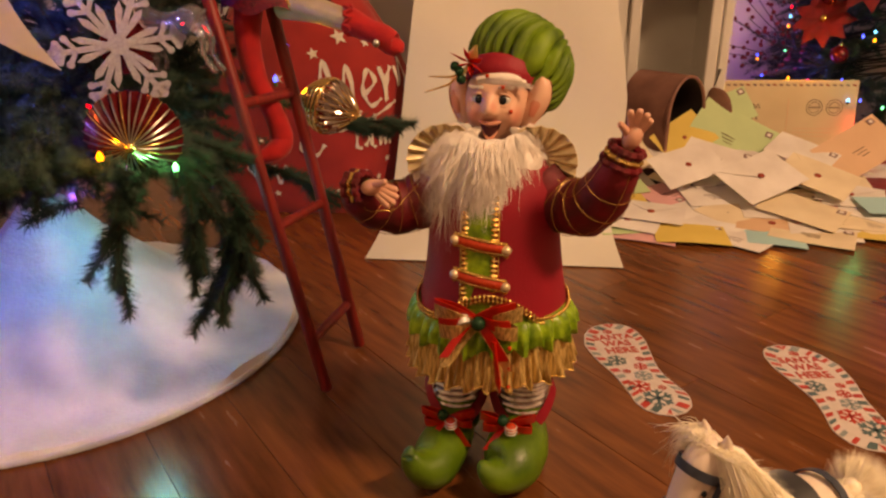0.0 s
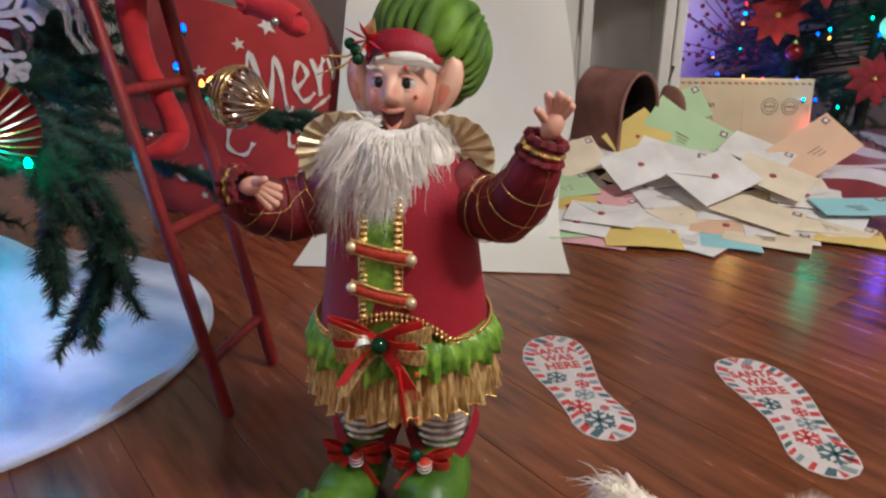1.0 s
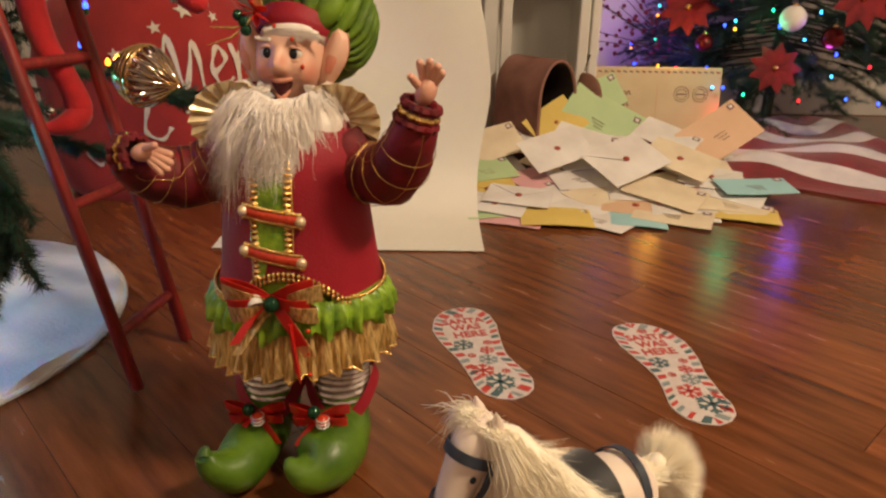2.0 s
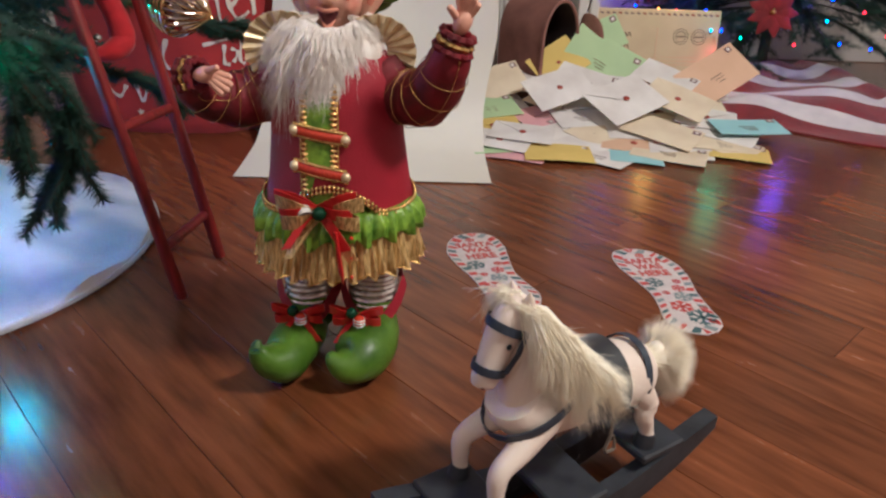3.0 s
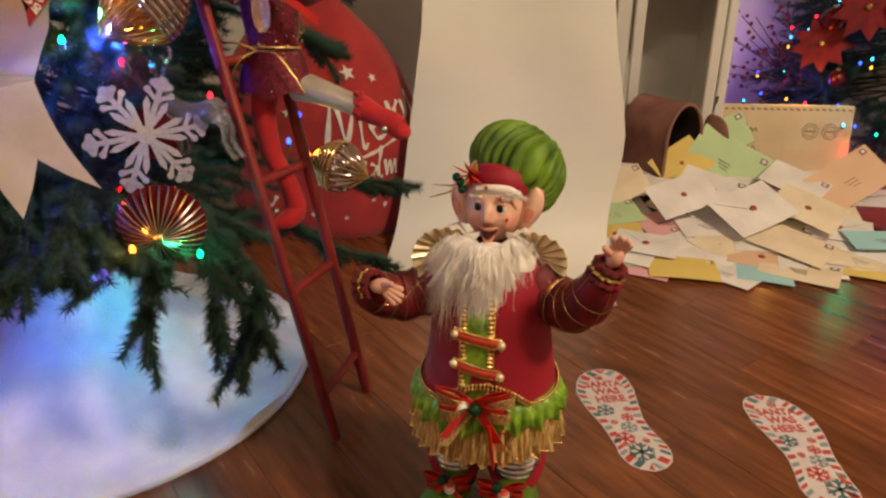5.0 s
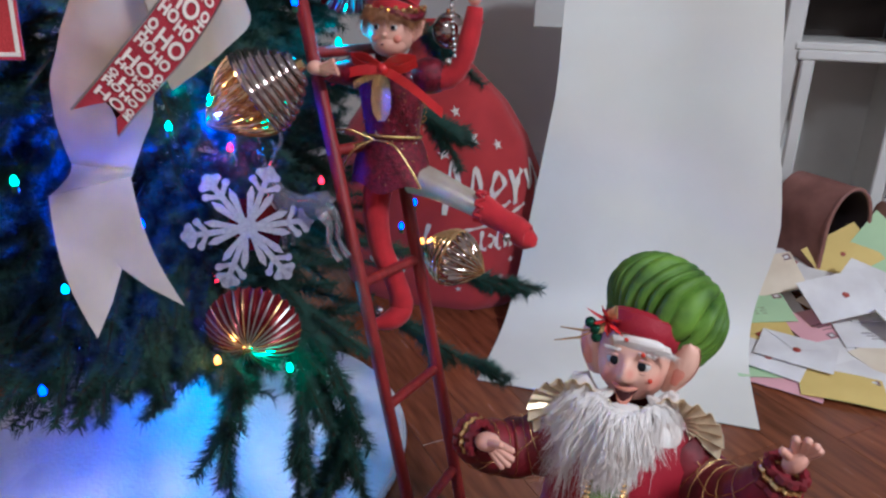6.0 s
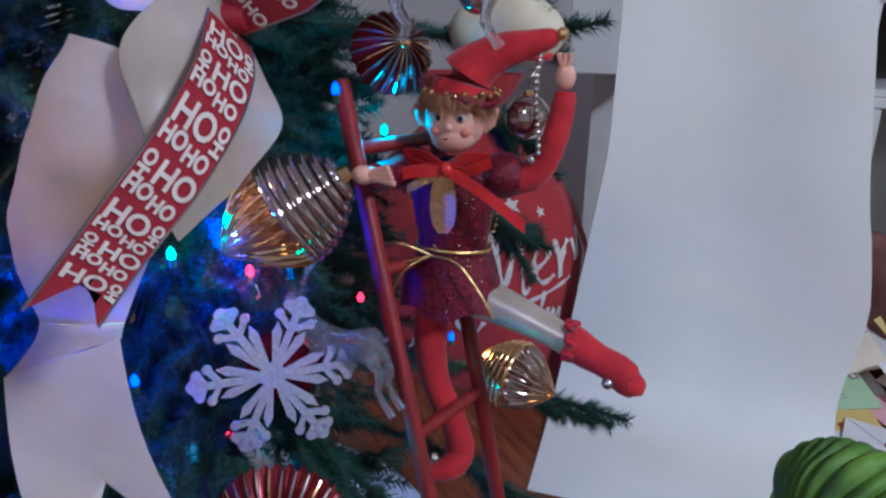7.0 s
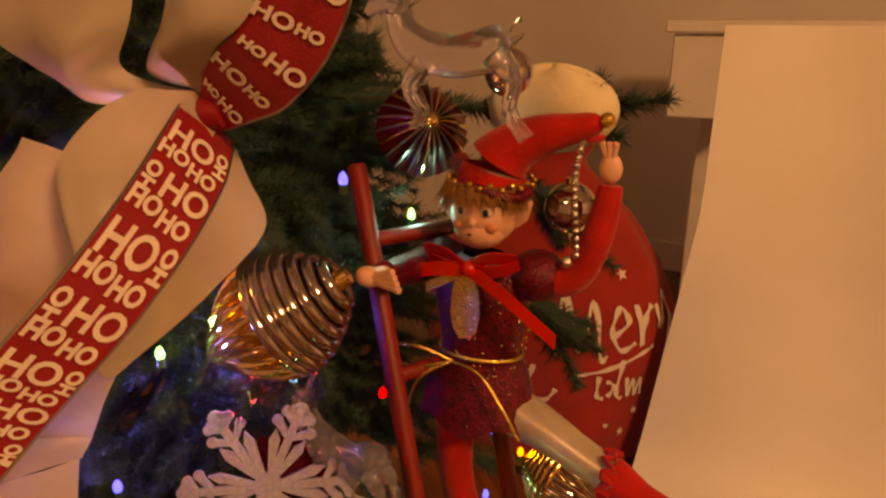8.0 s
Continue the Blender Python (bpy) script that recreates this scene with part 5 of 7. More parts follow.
# ---- letters spilling from a mailbox ----
CARD = {"white": material("white_envelope", (0.84, 0.80, 0.77), 0.7, second=(0.68, 0.63, 0.6), scale=9), "cream": material("cream_envelope", (0.82, 0.71, 0.53), 0.7, second=(0.69, 0.57, 0.41), scale=9),
        "yellow": material("yellow_envelope", (0.74, 0.56, 0.16), 0.7, second=(0.68, 0.50, 0.13), scale=9), "green": material("pale_green_envelope", (0.50, 0.65, 0.36), 0.7, second=(0.45, 0.60, 0.33), scale=9),
        "pink": material("pink_envelope", (0.74, 0.40, 0.42), 0.7, second=(0.68, 0.36, 0.38), scale=9), "blue": material("pale_blue_envelope", (0.36, 0.62, 0.66), 0.7, second=(0.33, 0.57, 0.61), scale=9),
        "peach": material("peach_envelope", (0.72, 0.48, 0.32), 0.7, second=(0.66, 0.43, 0.28), scale=9)}
INK = material("brown_ink", (0.20, 0.13, 0.10), 0.8)
STAMP = material("dark_stamp", (0.16, 0.10, 0.12), 0.6, second=(0.28, 0.16, 0.14), scale=160)
SEAL = material("red_wax_seal", (0.38, 0.06, 0.035), 0.35, scale=120)


def envelope(place, turn, colour, mark, g, size=(0.165, 0.118), front_up=True):
    ob = thing("letter", (0, 0, 0), f"{colour} paper envelope lying in a heap of letters", "letter", "letters from the mailbox")
    ob.matrix_world = Matrix.Translation(place) @ turn
    w, h = size[0] / 2, size[1] / 2
    warp = g.uniform(-0.004, 0.004)
    rows = [[(x * w, y * h, warp * (x * x - 1)) for x in (-1, -0.5, 0, 0.5, 1)] for y in (-1, 0, 1)]
    part("paper", Shape().slab(rows, 0.0014, 0, way=(0, 0, 1)), CARD[colour], ob, smooth=False)
    if mark == "seal":
        part("flap", Shape().plate([(-w * 0.97, h * 0.98), (0, -h * 0.12), (w * 0.97, h * 0.98)], 0.0006, 0, Matrix.Translation((0, 0, 0.0018))), CARD[colour], ob, smooth=False)
        part("wax_seal", Shape().ball((0, -h * 0.02, 0.003), (0.0095, 0.0095, 0.003), nu=14, nv=6, wave=lambda u, v: 1 + 0.08 * math.sin(5 * u)), SEAL, ob, "dark red wax seal")
    else:
        part("stamp", Shape().box((w * 0.80, h * 0.74, 0.0020), (0.022, 0.019, 0.0008), 0, 0.0002, Euler((0, 0, 0.1)).to_matrix()), STAMP, ob, "dark square stamp", smooth=False)
        part("stamp_picture", Shape().box((w * 0.80, h * 0.74, 0.0026), (0.011, 0.010, 0.0006), 0, 0.0002, Euler((0, 0, 0.1)).to_matrix()), CARD["white"], ob, smooth=False)
        for k in range(3):
            part("writing", Shape().box((-w * 0.05 + 0.004 * k, -h * 0.05 - 0.011 * k, 0.0018), (0.045 - 0.008 * k, 0.0022, 0.0006), 0, 0.0002), INK, ob, smooth=False)


g = random.Random(31)
BACK = 2.40


def heap(x, y):
    """Height of the heap of letters."""
    f = max(0.0, min(1.0, (y - 1.72) / 0.62))
    side = max(0.0, 1 - ((x - 0.78) / 0.55) ** 4)
    return 0.125 * f ** 1.2 * max(0.0, side)


def lay_letter(x, y, colour, mark, yaw, lift=0.0, tilt=None, size=(0.165, 0.118)):
    slope = math.atan((heap(x, y + 0.05) - heap(x, y - 0.05)) / 0.1) if tilt is None else radians(tilt)
    m = Matrix.Rotation(slope, 4, "X") @ Matrix.Rotation(radians(yaw + g.gauss(0, 3)), 4, "Z")
    envelope((x, y, heap(x, y) + 0.002 + lift), m, colour, mark, g, size)


k = 0
for y in (2.25, 2.15, 2.04, 1.94, 1.85, 1.77):
    for x in (0.44, 0.56, 0.68, 0.80, 0.92, 1.04):
        if x > 1.0 and y > 2.2 or x < 0.5 and y > 2.1:
            continue
        colour = ("white", "cream", "white", "peach", "white", "cream", "white", "pink", "white")[k % 9]
        lay_letter(x + g.uniform(-0.04, 0.04), y + g.uniform(-0.02, 0.02), colour, "seal" if k % 3 == 0 else "stamp", g.uniform(-50, 50), 0.0022 * (k % 7))
        k += 1
for x, y, colour, mark, yaw, lift, tilt, size in (
        (0.405, 1.745, "green", "stamp", 10, 0.004, 0, (0.16, 0.11)), (0.445, 1.695, "pink", "stamp", -20, 0.001, 0, (0.16, 0.11)), (0.555, 1.690, "yellow", "stamp", -3, 0.008, 2, (0.175, 0.125)),
        (0.665, 1.685, "white", "stamp", -38, 0.004, 0, (0.165, 0.118)), (0.745, 1.700, "blue", "stamp", -12, 0.002, 0, (0.165, 0.118)), (0.855, 1.720, "cream", "stamp", -28, 0.008, 2, (0.19, 0.13)), (1.035, 1.740, "yellow", "stamp", -18, 0.006, 2, (0.18, 0.115)),
        (0.965, 1.81, "cream", "stamp", -14, 0.004, 3, (0.18, 0.12)), (1.115, 1.86, "blue", "stamp", 6, 0.030, 8, (0.20, 0.10)), (1.02, 1.93, "white", "seal", -20, 0.02, 12, (0.17, 0.12)), (0.40, 1.86, "yellow", "seal", 8, 0.012, 8, (0.165, 0.12)),
        (0.475, 1.80, "white", "seal", -15, 0.02, 6, (0.17, 0.12)), (0.60, 1.99, "white", "seal", 24, 0.065, 30, (0.19, 0.13)), (0.78, 1.93, "white", "seal", 35, 0.065, 26, (0.20, 0.15)), (0.69, 2.05, "white", "stamp", -30, 0.06, 24, (0.19, 0.13)),
        (0.94, 1.96, "cream", "seal", -32, 0.055, 22, (0.19, 0.13)), (0.865, 1.83, "cream", "stamp", -36, 0.02, 12, (0.20, 0.13)), (0.43, 2.08, "cream", "stamp", 24, 0.05, 35, (0.17, 0.12)), (0.40, 1.97, "green", "stamp", 20, 0.02, 14, (0.165, 0.118)),
        (0.775, 2.235, "green", "stamp", -32, 0.045, 52, (0.24, 0.17)), (0.635, 2.230, "yellow", "seal", 40, 0.040, 48, (0.17, 0.13)), (0.79, 2.37, "green", "stamp", 20, 0.075, 60, (0.17, 0.11)), (1.11, 2.13, "peach", "stamp", 36, 0.070, 42, (0.24, 0.14)), (0.95, 2.12, "white", "stamp", -40, 0.05, 24, (0.18, 0.12))):
    lay_letter(x, y, colour, mark, yaw, lift, tilt, size)


SIGN = material("cream_sign_board", (0.68, 0.55, 0.36), 0.6, second=(0.60, 0.47, 0.30), scale=8, bump=0.1, bump_scale=60)


def envelope_sign():
    ob = thing("envelope_sign", (0, 0, 0), "large cream envelope shaped sign standing behind the letters", "sign")
    ob.matrix_world = pose(1.00, 2.46, 0.004, -8, 0, 2)
    part("board", Shape().box((0, 0, 0.142), (0.485, 0.016, 0.284), 0, 0.003), SIGN, ob, smooth=False)
    for k in range(22):
        part("edge_dash", Shape().box((-0.225 + 0.0215 * k, -0.0085, 0.268), (0.0125, 0.0015, 0.0055), 0, 0.0003, Euler((0, 0.25, 0)).to_matrix()), (STAMP, SEAL)[k % 2] if k % 4 == 1 else STAMP, ob, smooth=False)
    part("divider", Shape().box((0.02, -0.0085, 0.15), (0.003, 0.001, 0.15), 0, 0.0003), CARD["peach"], ob, smooth=False)
    for z, w, x in ((0.215, 0.05, -0.13), (0.198, 0.055, -0.10), (0.183, 0.05, -0.12), (0.160, 0.075, -0.115), (0.135, 0.065, -0.105), (0.112, 0.04, -0.09)):
        rows = curve_points([(x - w / 2 + w * q / 8, -0.0088, z + 0.007 * (1 if q % 2 else -1)) for q in range(9)], 34)
        part("writing", Shape().tube(rows, 0.0016, n=5), INK, ob, "brown pen strokes")
    for z in (0.125, 0.112, 0.100):
        part("printed_line", Shape().box((0.105 - 0.01 * (z < 0.11), -0.0085, z), (0.13 - 0.03 * (z < 0.11), 0.001, 0.0025), 0, 0.0003), CARD["peach"], ob, smooth=False)
    for x, z, r in ((0.105, 0.195, 0.026), (0.170, 0.195, 0.026)):
        for rr in (r, r * 0.68):
            part("postmark", Shape().tube([(x + rr * math.cos(a), -0.0085, z + rr * math.sin(a)) for a in (2 * math.pi * j / 28 for j in range(29))], 0.0011, n=5, caps=False), INK, ob, "brown postmark ring")
        part("postmark", Shape().box((x, -0.0085, z), (r * 1.2, 0.001, 0.004), 0, 0.0003), INK, ob, smooth=False)


envelope_sign()

TIN = material("brown_painted_tin", (0.30, 0.14, 0.11), 0.5, second=(0.20, 0.09, 0.07), scale=16, bump=0.2)
TIN_INSIDE = material("dark_tin_inside", (0.035, 0.025, 0.025), 0.6)


def mailbox():
    ob = thing("mailbox", (0, 0, 0), "brown arched tin mailbox lying open with letters pouring out", "mailbox")
    ob.matrix_world = pose(0.585, 2.315, 0.055, 0, 0, 38)
    arch = [(0.078 * math.cos(a), 0.155 + 0.115 * math.sin(a)) for a in (math.pi * j / 18 for j in range(19))]
    outline = [(0.078, 0.0)] + arch + [(-0.078, 0.0)]
    rows = [[(x, y, z) for x, z in outline] for y in (-0.085, -0.03, 0.04, 0.11)]
    part("shell", Shape().slab(rows, 0.004), TIN, ob, "brown painted tin shell")
    inner = [[(x * 0.93, y, 0.004 + z * 0.965) for x, z in outline] for y in (-0.083, 0.0, 0.10)]
    part("lining", Shape().slab(inner, 0.001), TIN_INSIDE, ob, "dark inside")
    part("back", Shape().plate([(x * 0.99, z) for x, z in outline], 0.004, 0, Matrix.Translation((0, 0.11, 0)) @ Matrix.Rotation(math.pi / 2, 4, "X")), TIN, ob, smooth=False)
    part("bottom", Shape().box((0, 0.012, 0.002), (0.156, 0.195, 0.004), 0, 0.001), TIN, ob, smooth=False)
    rim = [Vector((x * 1.02, -0.085, z)) for x, z in outline]
    part("rim", Shape().tube(rim, 0.006, n=8), TIN, ob, "rolled brown rim")
    door = part("door", Shape().tube(curve_points([(0.085, -0.085, 0.02), (0.120, -0.10, 0.06), (0.128, -0.105, 0.14), (0.118, -0.10, 0.20), (0.095, -0.095, 0.23)], 14), [0.006, 0.03, 0.036, 0.040, 0.042, 0.044, 0.044, 0.044, 0.042, 0.040, 0.034, 0.026, 0.016, 0.004], n=14, flat=0.18, up=(1, 0.3, 0)), TIN, ob, "open curled door")
    part("flag", Shape().tube([(0.11, -0.09, 0.235), (0.118, -0.092, 0.26), (0.122, -0.093, 0.285)], [0.002, 0.003, 0.006], n=8, flat=0.4), TIN_INSIDE, door)


mailbox()

# ---- striped blanket under the far tree ----
CANDY_RED = material("dark_red_fleece", (0.24, 0.012, 0.02), 0.95, second=(0.16, 0.008, 0.014), scale=20, bump=0.8, bump_scale=220, sheen=0.4)
CANDY_WHITE = material("white_fleece_stripe", (0.74, 0.68, 0.70), 0.95, second=(0.62, 0.57, 0.60), scale=20, bump=0.8, bump_scale=220, sheen=0.4)


def striped_blanket():
    ob = thing("striped_blanket", (1.62, 2.6, 0), "red and white striped fleece blanket under the tree", "blanket")
    n, m = 70, 44

    def at(u, v):
        a = -3.35 + 2.3 * u
        r = 0.12 + (0.74 + 0.05 * math.sin(7 * a)) * v
        x, y = r * 1.05 * math.cos(a), 0.25 + r * 1.12 * math.sin(a)
        z = 0.016 + 0.024 * (1 + math.sin(6 * a + 9 * v)) * (0.4 + 0.6 * v) + 0.02 * noise.noise(Vector((x * 6, y * 6, 0))) + 0.06 * (1 - v)
        return Vector((x, y, max(0.006, z * (1 - 0.75 * v ** 8))))
    bands = 9
    for b in range(bands):
        rows = [[at(i / n, (b + j / 5) / bands) for j in range(6)] for i in range(n + 1)]
        part("stripe", Shape().slab(rows, 0.005, way=(0, 0, -1)), CANDY_RED if b % 2 == 0 else CANDY_WHITE, ob, "dark red fleece" if b % 2 == 0 else "white fleece")


striped_blanket()

# ---- hanging elf doll in red ----
SEQUIN = material("wine_sequin_cloth", (0.20, 0.006, 0.022), 0.35, 0.35, second=(0.07, 0.003, 0.010), scale=160, bump=0.9, bump_scale=420)
SILVER_SATIN = material("champagne_satin", (0.62, 0.54, 0.42), 0.32, 0.35, second=(0.48, 0.40, 0.30), scale=30)
HAIR = material("ginger_hair", (0.34, 0.16, 0.06), 0.55, second=(0.22, 0.09, 0.03), scale=120)
FELT = material("red_felt", (0.50, 0.012, 0.016), 0.85, second=(0.36, 0.008, 0.012), scale=40, bump=0.5, bump_scale=320, sheen=0.15)
CHAIN = material("silver_bead", (0.75, 0.72, 0.68), 0.2, 0.95)


def hanging_elf():
    mats = [SKIN, BLUSH, MOUTH, EYE_DARK, HAIR, SEQUIN, FELT, RED_SATIN, GOLD, GOLD, SILVER_SATIN, CHAIN, EYE_WHITE]
    skin, blush, mouth, dark, hair, sequin, felt, ribbon, lame, gold, satin, chain, white = range(13)
    s = Shape()
    g = random.Random(8)
    o = Vector((-0.255, 1.05, 0.62))

    def at(x, z, y=0.0):
        return Vector((x + 0.255, y, z - 0.62))

    # head
    h = at(-0.256, 0.767, -0.005)
    s.ball(h, (0.031, 0.030, 0.031), skin, nu=24, nv=16)
    s.ball(h + Vector((0, -0.010, -0.014)), (0.024, 0.020, 0.018), skin, nu=18, nv=12)
    s.ball(h + Vector((0.001, -0.0305, -0.003)), (0.0040, 0.0042, 0.0038), skin, nu=10, nv=8)
    for side in (-1, 1):
        s.ball(h + Vector((side * 0.0115 + 0.001, -0.0265, 0.006)), (0.0050, 0.0032, 0.0046), white, nu=12, nv=8)
        s.ball(h + Vector((side * 0.0115 + 0.001, -0.0287, 0.006)), (0.0030, 0.0020, 0.0034), dark, nu=10, nv=6)
        s.ball(h + Vector((side * 0.015 + 0.001, -0.0245, -0.008)), (0.0062, 0.0036, 0.0050), blush, nu=12, nv=8)
        s.tube([h + Vector((side * 0.027, 0, -0.008)), h + Vector((side * 0.036, -0.002, 0.002)), h + Vector((side * 0.044, 0, 0.014))], [0.006, 0.0075, 0.0015], skin, n=10, flat=0.4, up=(0, 1, 0))
    s.tube([h + Vector((0.010 * d - 0.002, -0.0295 + 0.004 * abs(d), -0.0150 + 0.004 * d * d)) for d in (-1, -0.5, 0, 0.5, 1)], 0.0012, mouth, n=6)
    locks = []
    for k in range(900):
        a = g.uniform(-2.9, 2.9)
        root = h + Vector((0.026 * math.sin(a), -0.024 * math.cos(a), 0.022 + g.uniform(-0.002, 0.006)))
        out = Vector((math.sin(a), -math.cos(a), 0))
        tip = root + out * g.uniform(0.008, 0.015) + Vector((g.gauss(0, 0.005), 0, -g.uniform(0.006, 0.018) - (0.010 if abs(a) > 0.9 else 0)))
        locks.append(((root, root + out * 0.009 + Vector((0, 0, 0.002)), tip), 0.0008))
    s.strands(locks, hair)
    s.ball(h + Vector((0, 0.004, 0.010)), (0.0335, 0.031, 0.026), hair, nu=18, nv=12)
    # pointed hat
    s.tube(curve_points([at(-0.252, 0.788), at(-0.245, 0.815, 0.004), at(-0.215, 0.835, 0.006), at(-0.180, 0.845, 0.004), at(-0.157, 0.852, 0.002)], 14),
           [0.034, 0.033, 0.031, 0.028, 0.025, 0.022, 0.020, 0.018, 0.016, 0.014, 0.0125, 0.011, 0.009, 0.005], felt, n=18)
    s.tube([at(-0.253, 0.789) + Vector((0.036 * math.cos(a), 0.034 * math.sin(a), 0.004 * math.sin(3 * a))) for a in (2 * math.pi * j / 36 for j in range(37))], 0.0050, sequin, n=8, caps=False, up=(0, 0, 1))
    for j in range(26):
        a = 2 * math.pi * j / 26
        s.ball(at(-0.253, 0.794) + Vector((0.0385 * math.cos(a), 0.0365 * math.sin(a), 0.003 * (j % 2))), 0.0030, gold, nu=6, nv=4)
    s.ball(at(-0.153, 0.854), 0.0065, gold, nu=12, nv=8)
    # tunic and peplum
    rows = []
    for z, rx, ry in ((0.726, 0.020, 0.018), (0.716, 0.044, 0.030), (0.695, 0.047, 0.034), (0.665, 0.043, 0.033), (0.640, 0.039, 0.031), (0.628, 0.038, 0.031), (0.612, 0.045, 0.036), (0.590, 0.053, 0.042), (0.562, 0.061, 0.048)):
        rows.append([at(-0.258, z) + Vector((rx * (1 + 0.05 * math.sin(7 * a + z * 90) * (z < 0.62)) * math.cos(a), ry * math.sin(a), 0.006 * math.sin(5 * a) * (z < 0.57))) for a in (2 * math.pi * j / 48 for j in range(48))])
    s.grid(rows, sequin, wrap=True)
    s.slab([[at(-0.258 + 0.013 * q * w, z, -0.036 - 0.003 * abs(q)) for q in (-1, -0.5, 0, 0.5, 1)] for z, w in ((0.715, 0.7), (0.70, 1), (0.68, 1.1), (0.665, 0.9), (0.655, 0.4))], 0.002, lame, way=(0, -1, 0))
    for j in range(150):
        a, z = g.uniform(0, 2 * math.pi), g.uniform(0.565, 0.72)
        r = 0.047 if z > 0.63 else 0.040 + (0.63 - z) * 0.32
        s.ball(at(-0.258, z) + Vector((r * math.cos(a), 0.76 * r * math.sin(a), 0)), 0.0014, gold if j % 3 else chain, nu=5, nv=4)
    # collar bow of satin ribbon
    knot = at(-0.256, 0.722, -0.038)
    for side, tail in ((-1, at(-0.330, 0.702, -0.035)), (1, at(-0.172, 0.672, -0.045))):
        rows = [[q + Vector((0, 0, 0.0065)), q + Vector((0, -0.002, -0.0065))] for q in curve_points([knot, knot.lerp(tail, 0.5) + Vector((0, -0.006, 0.006)), tail], 10)]
        s.slab(rows, 0.0008, ribbon)
        loop = [knot, knot + Vector((side * 0.020, -0.006, 0.014)), knot + Vector((side * 0.046, 0.002, 0.012)), knot + Vector((side * 0.024, -0.002, 0.001)), knot]
        s.slab([[q + Vector((0, -0.003, 0.006)), q + Vector((0, 0.004, -0.006))] for q in curve_points(loop, 14)], 0.0008, ribbon)
        gt = knot + Vector((side * 0.040, -0.004, -0.022))
        s.slab([[q + Vector((0, 0, 0.005)), q + Vector((0, 0, -0.005))] for q in curve_points([knot, knot.lerp(gt, 0.5), gt], 6)], 0.0008, lame)
    s.ball(knot, 0.008, ribbon, nu=10, nv=8)
    # arms
    s.tube(curve_points([at(-0.215, 0.712), at(-0.180, 0.712, 0.0), at(-0.160, 0.735, 0.0), at(-0.150, 0.775, 0.002), at(-0.147, 0.800, 0.004)], 12), [0.017, 0.018, 0.017, 0.016, 0.015, 0.0145, 0.014, 0.0135, 0.013, 0.012, 0.011, 0.010], felt, n=14)
    s.ball(at(-0.205, 0.712), (0.028, 0.026, 0.024), sequin, nu=14, nv=10)
    s.ball(at(-0.304, 0.712), (0.028, 0.026, 0.024), sequin, nu=14, nv=10)
    s.ball(at(-0.148, 0.814, 0.004), (0.010, 0.007, 0.013), skin, nu=12, nv=8)
    for f in (-0.006, 0.0, 0.006):
        s.tube([at(-0.148, 0.818, 0.004), at(-0.150 + f, 0.836, 0.0)], [0.0038, 0.0028], skin, n=6)
    s.tube(curve_points([at(-0.305, 0.712), at(-0.316, 0.715, -0.050), at(-0.314, 0.722, -0.085)], 8), [0.020, 0.019, 0.017, 0.015, 0.014, 0.013, 0.012, 0.012], sequin, n=12)
    s.ball(at(-0.316, 0.727, -0.108), (0.012, 0.009, 0.009), skin, nu=12, nv=8)
    s.tube([at(-0.314, 0.722, -0.085), at(-0.316, 0.727, -0.108)], 0.008, skin, n=10)
    for q in range(4):
        s.tube([at(-0.312, 0.727, -0.110), at(-0.288 + 0.002 * q, 0.738 - 0.005 * q, -0.116)], [0.0042, 0.0030], skin, n=6)
    # legs
    s.tube(curve_points([at(-0.276, 0.575), at(-0.282, 0.520, -0.006), at(-0.274, 0.460, -0.006), at(-0.256, 0.420, -0.004), at(-0.246, 0.385, 0.0), at(-0.245, 0.366, 0.0)], 16), [0.022, 0.021, 0.020, 0.019, 0.018, 0.0175, 0.017, 0.0165, 0.016, 0.016, 0.016, 0.0165, 0.017, 0.018, 0.018, 0.017], felt, n=14)
    s.tube(curve_points([at(-0.240, 0.372, 0.004), at(-0.247, 0.358, -0.010), at(-0.262, 0.350, -0.022), at(-0.280, 0.349, -0.028), at(-0.292, 0.362, -0.030)], 12), [0.013, 0.016, 0.017, 0.017, 0.016, 0.014, 0.012, 0.010, 0.008, 0.006, 0.004, 0.002], felt, n=12)
    s.ball(at(-0.268, 0.372, -0.030), 0.0065, chain, nu=12, nv=8)
    s.tube(curve_points([at(-0.225, 0.572), at(-0.190, 0.566, -0.010), at(-0.150, 0.556, -0.022), at(-0.112, 0.544, -0.030)], 12), [0.024, 0.023, 0.022, 0.021, 0.020, 0.019, 0.018, 0.017, 0.0165, 0.016, 0.016, 0.015], satin, n=16)
    s.tube(curve_points([at(-0.122, 0.550, -0.030), at(-0.098, 0.538, -0.034), at(-0.075, 0.530, -0.038), at(-0.054, 0.516, -0.040), at(-0.046, 0.522, -0.044)], 14), [0.018, 0.0185, 0.018, 0.017, 0.016, 0.0155, 0.016, 0.017, 0.0175, 0.017, 0.0155, 0.013, 0.009, 0.003], felt, n=14)
    s.tube([at(-0.120, 0.549, -0.030) + Vector((0.006 * math.sin(9 * a), 0.0195 * math.cos(a), 0.0195 * math.sin(a))) for a in (2 * math.pi * j / 30 for j in range(31))], 0.0032, felt, n=6, caps=False, up=(1, 0, 0))
    s.ball(at(-0.078, 0.520, -0.056), 0.0062, chain, nu=12, nv=8)
    # gold cord belt with a loop and hanging ends
    belt = [at(-0.258, 0.629) + Vector((0.041 * math.cos(a), 0.034 * math.sin(a), -0.004 * math.sin(a))) for a in (2 * math.pi * j / 30 for j in range(31))]
    s.tube(belt, 0.0022, gold, n=6, caps=False, up=(0, 0, 1))
    k = at(-0.272, 0.628, -0.036)
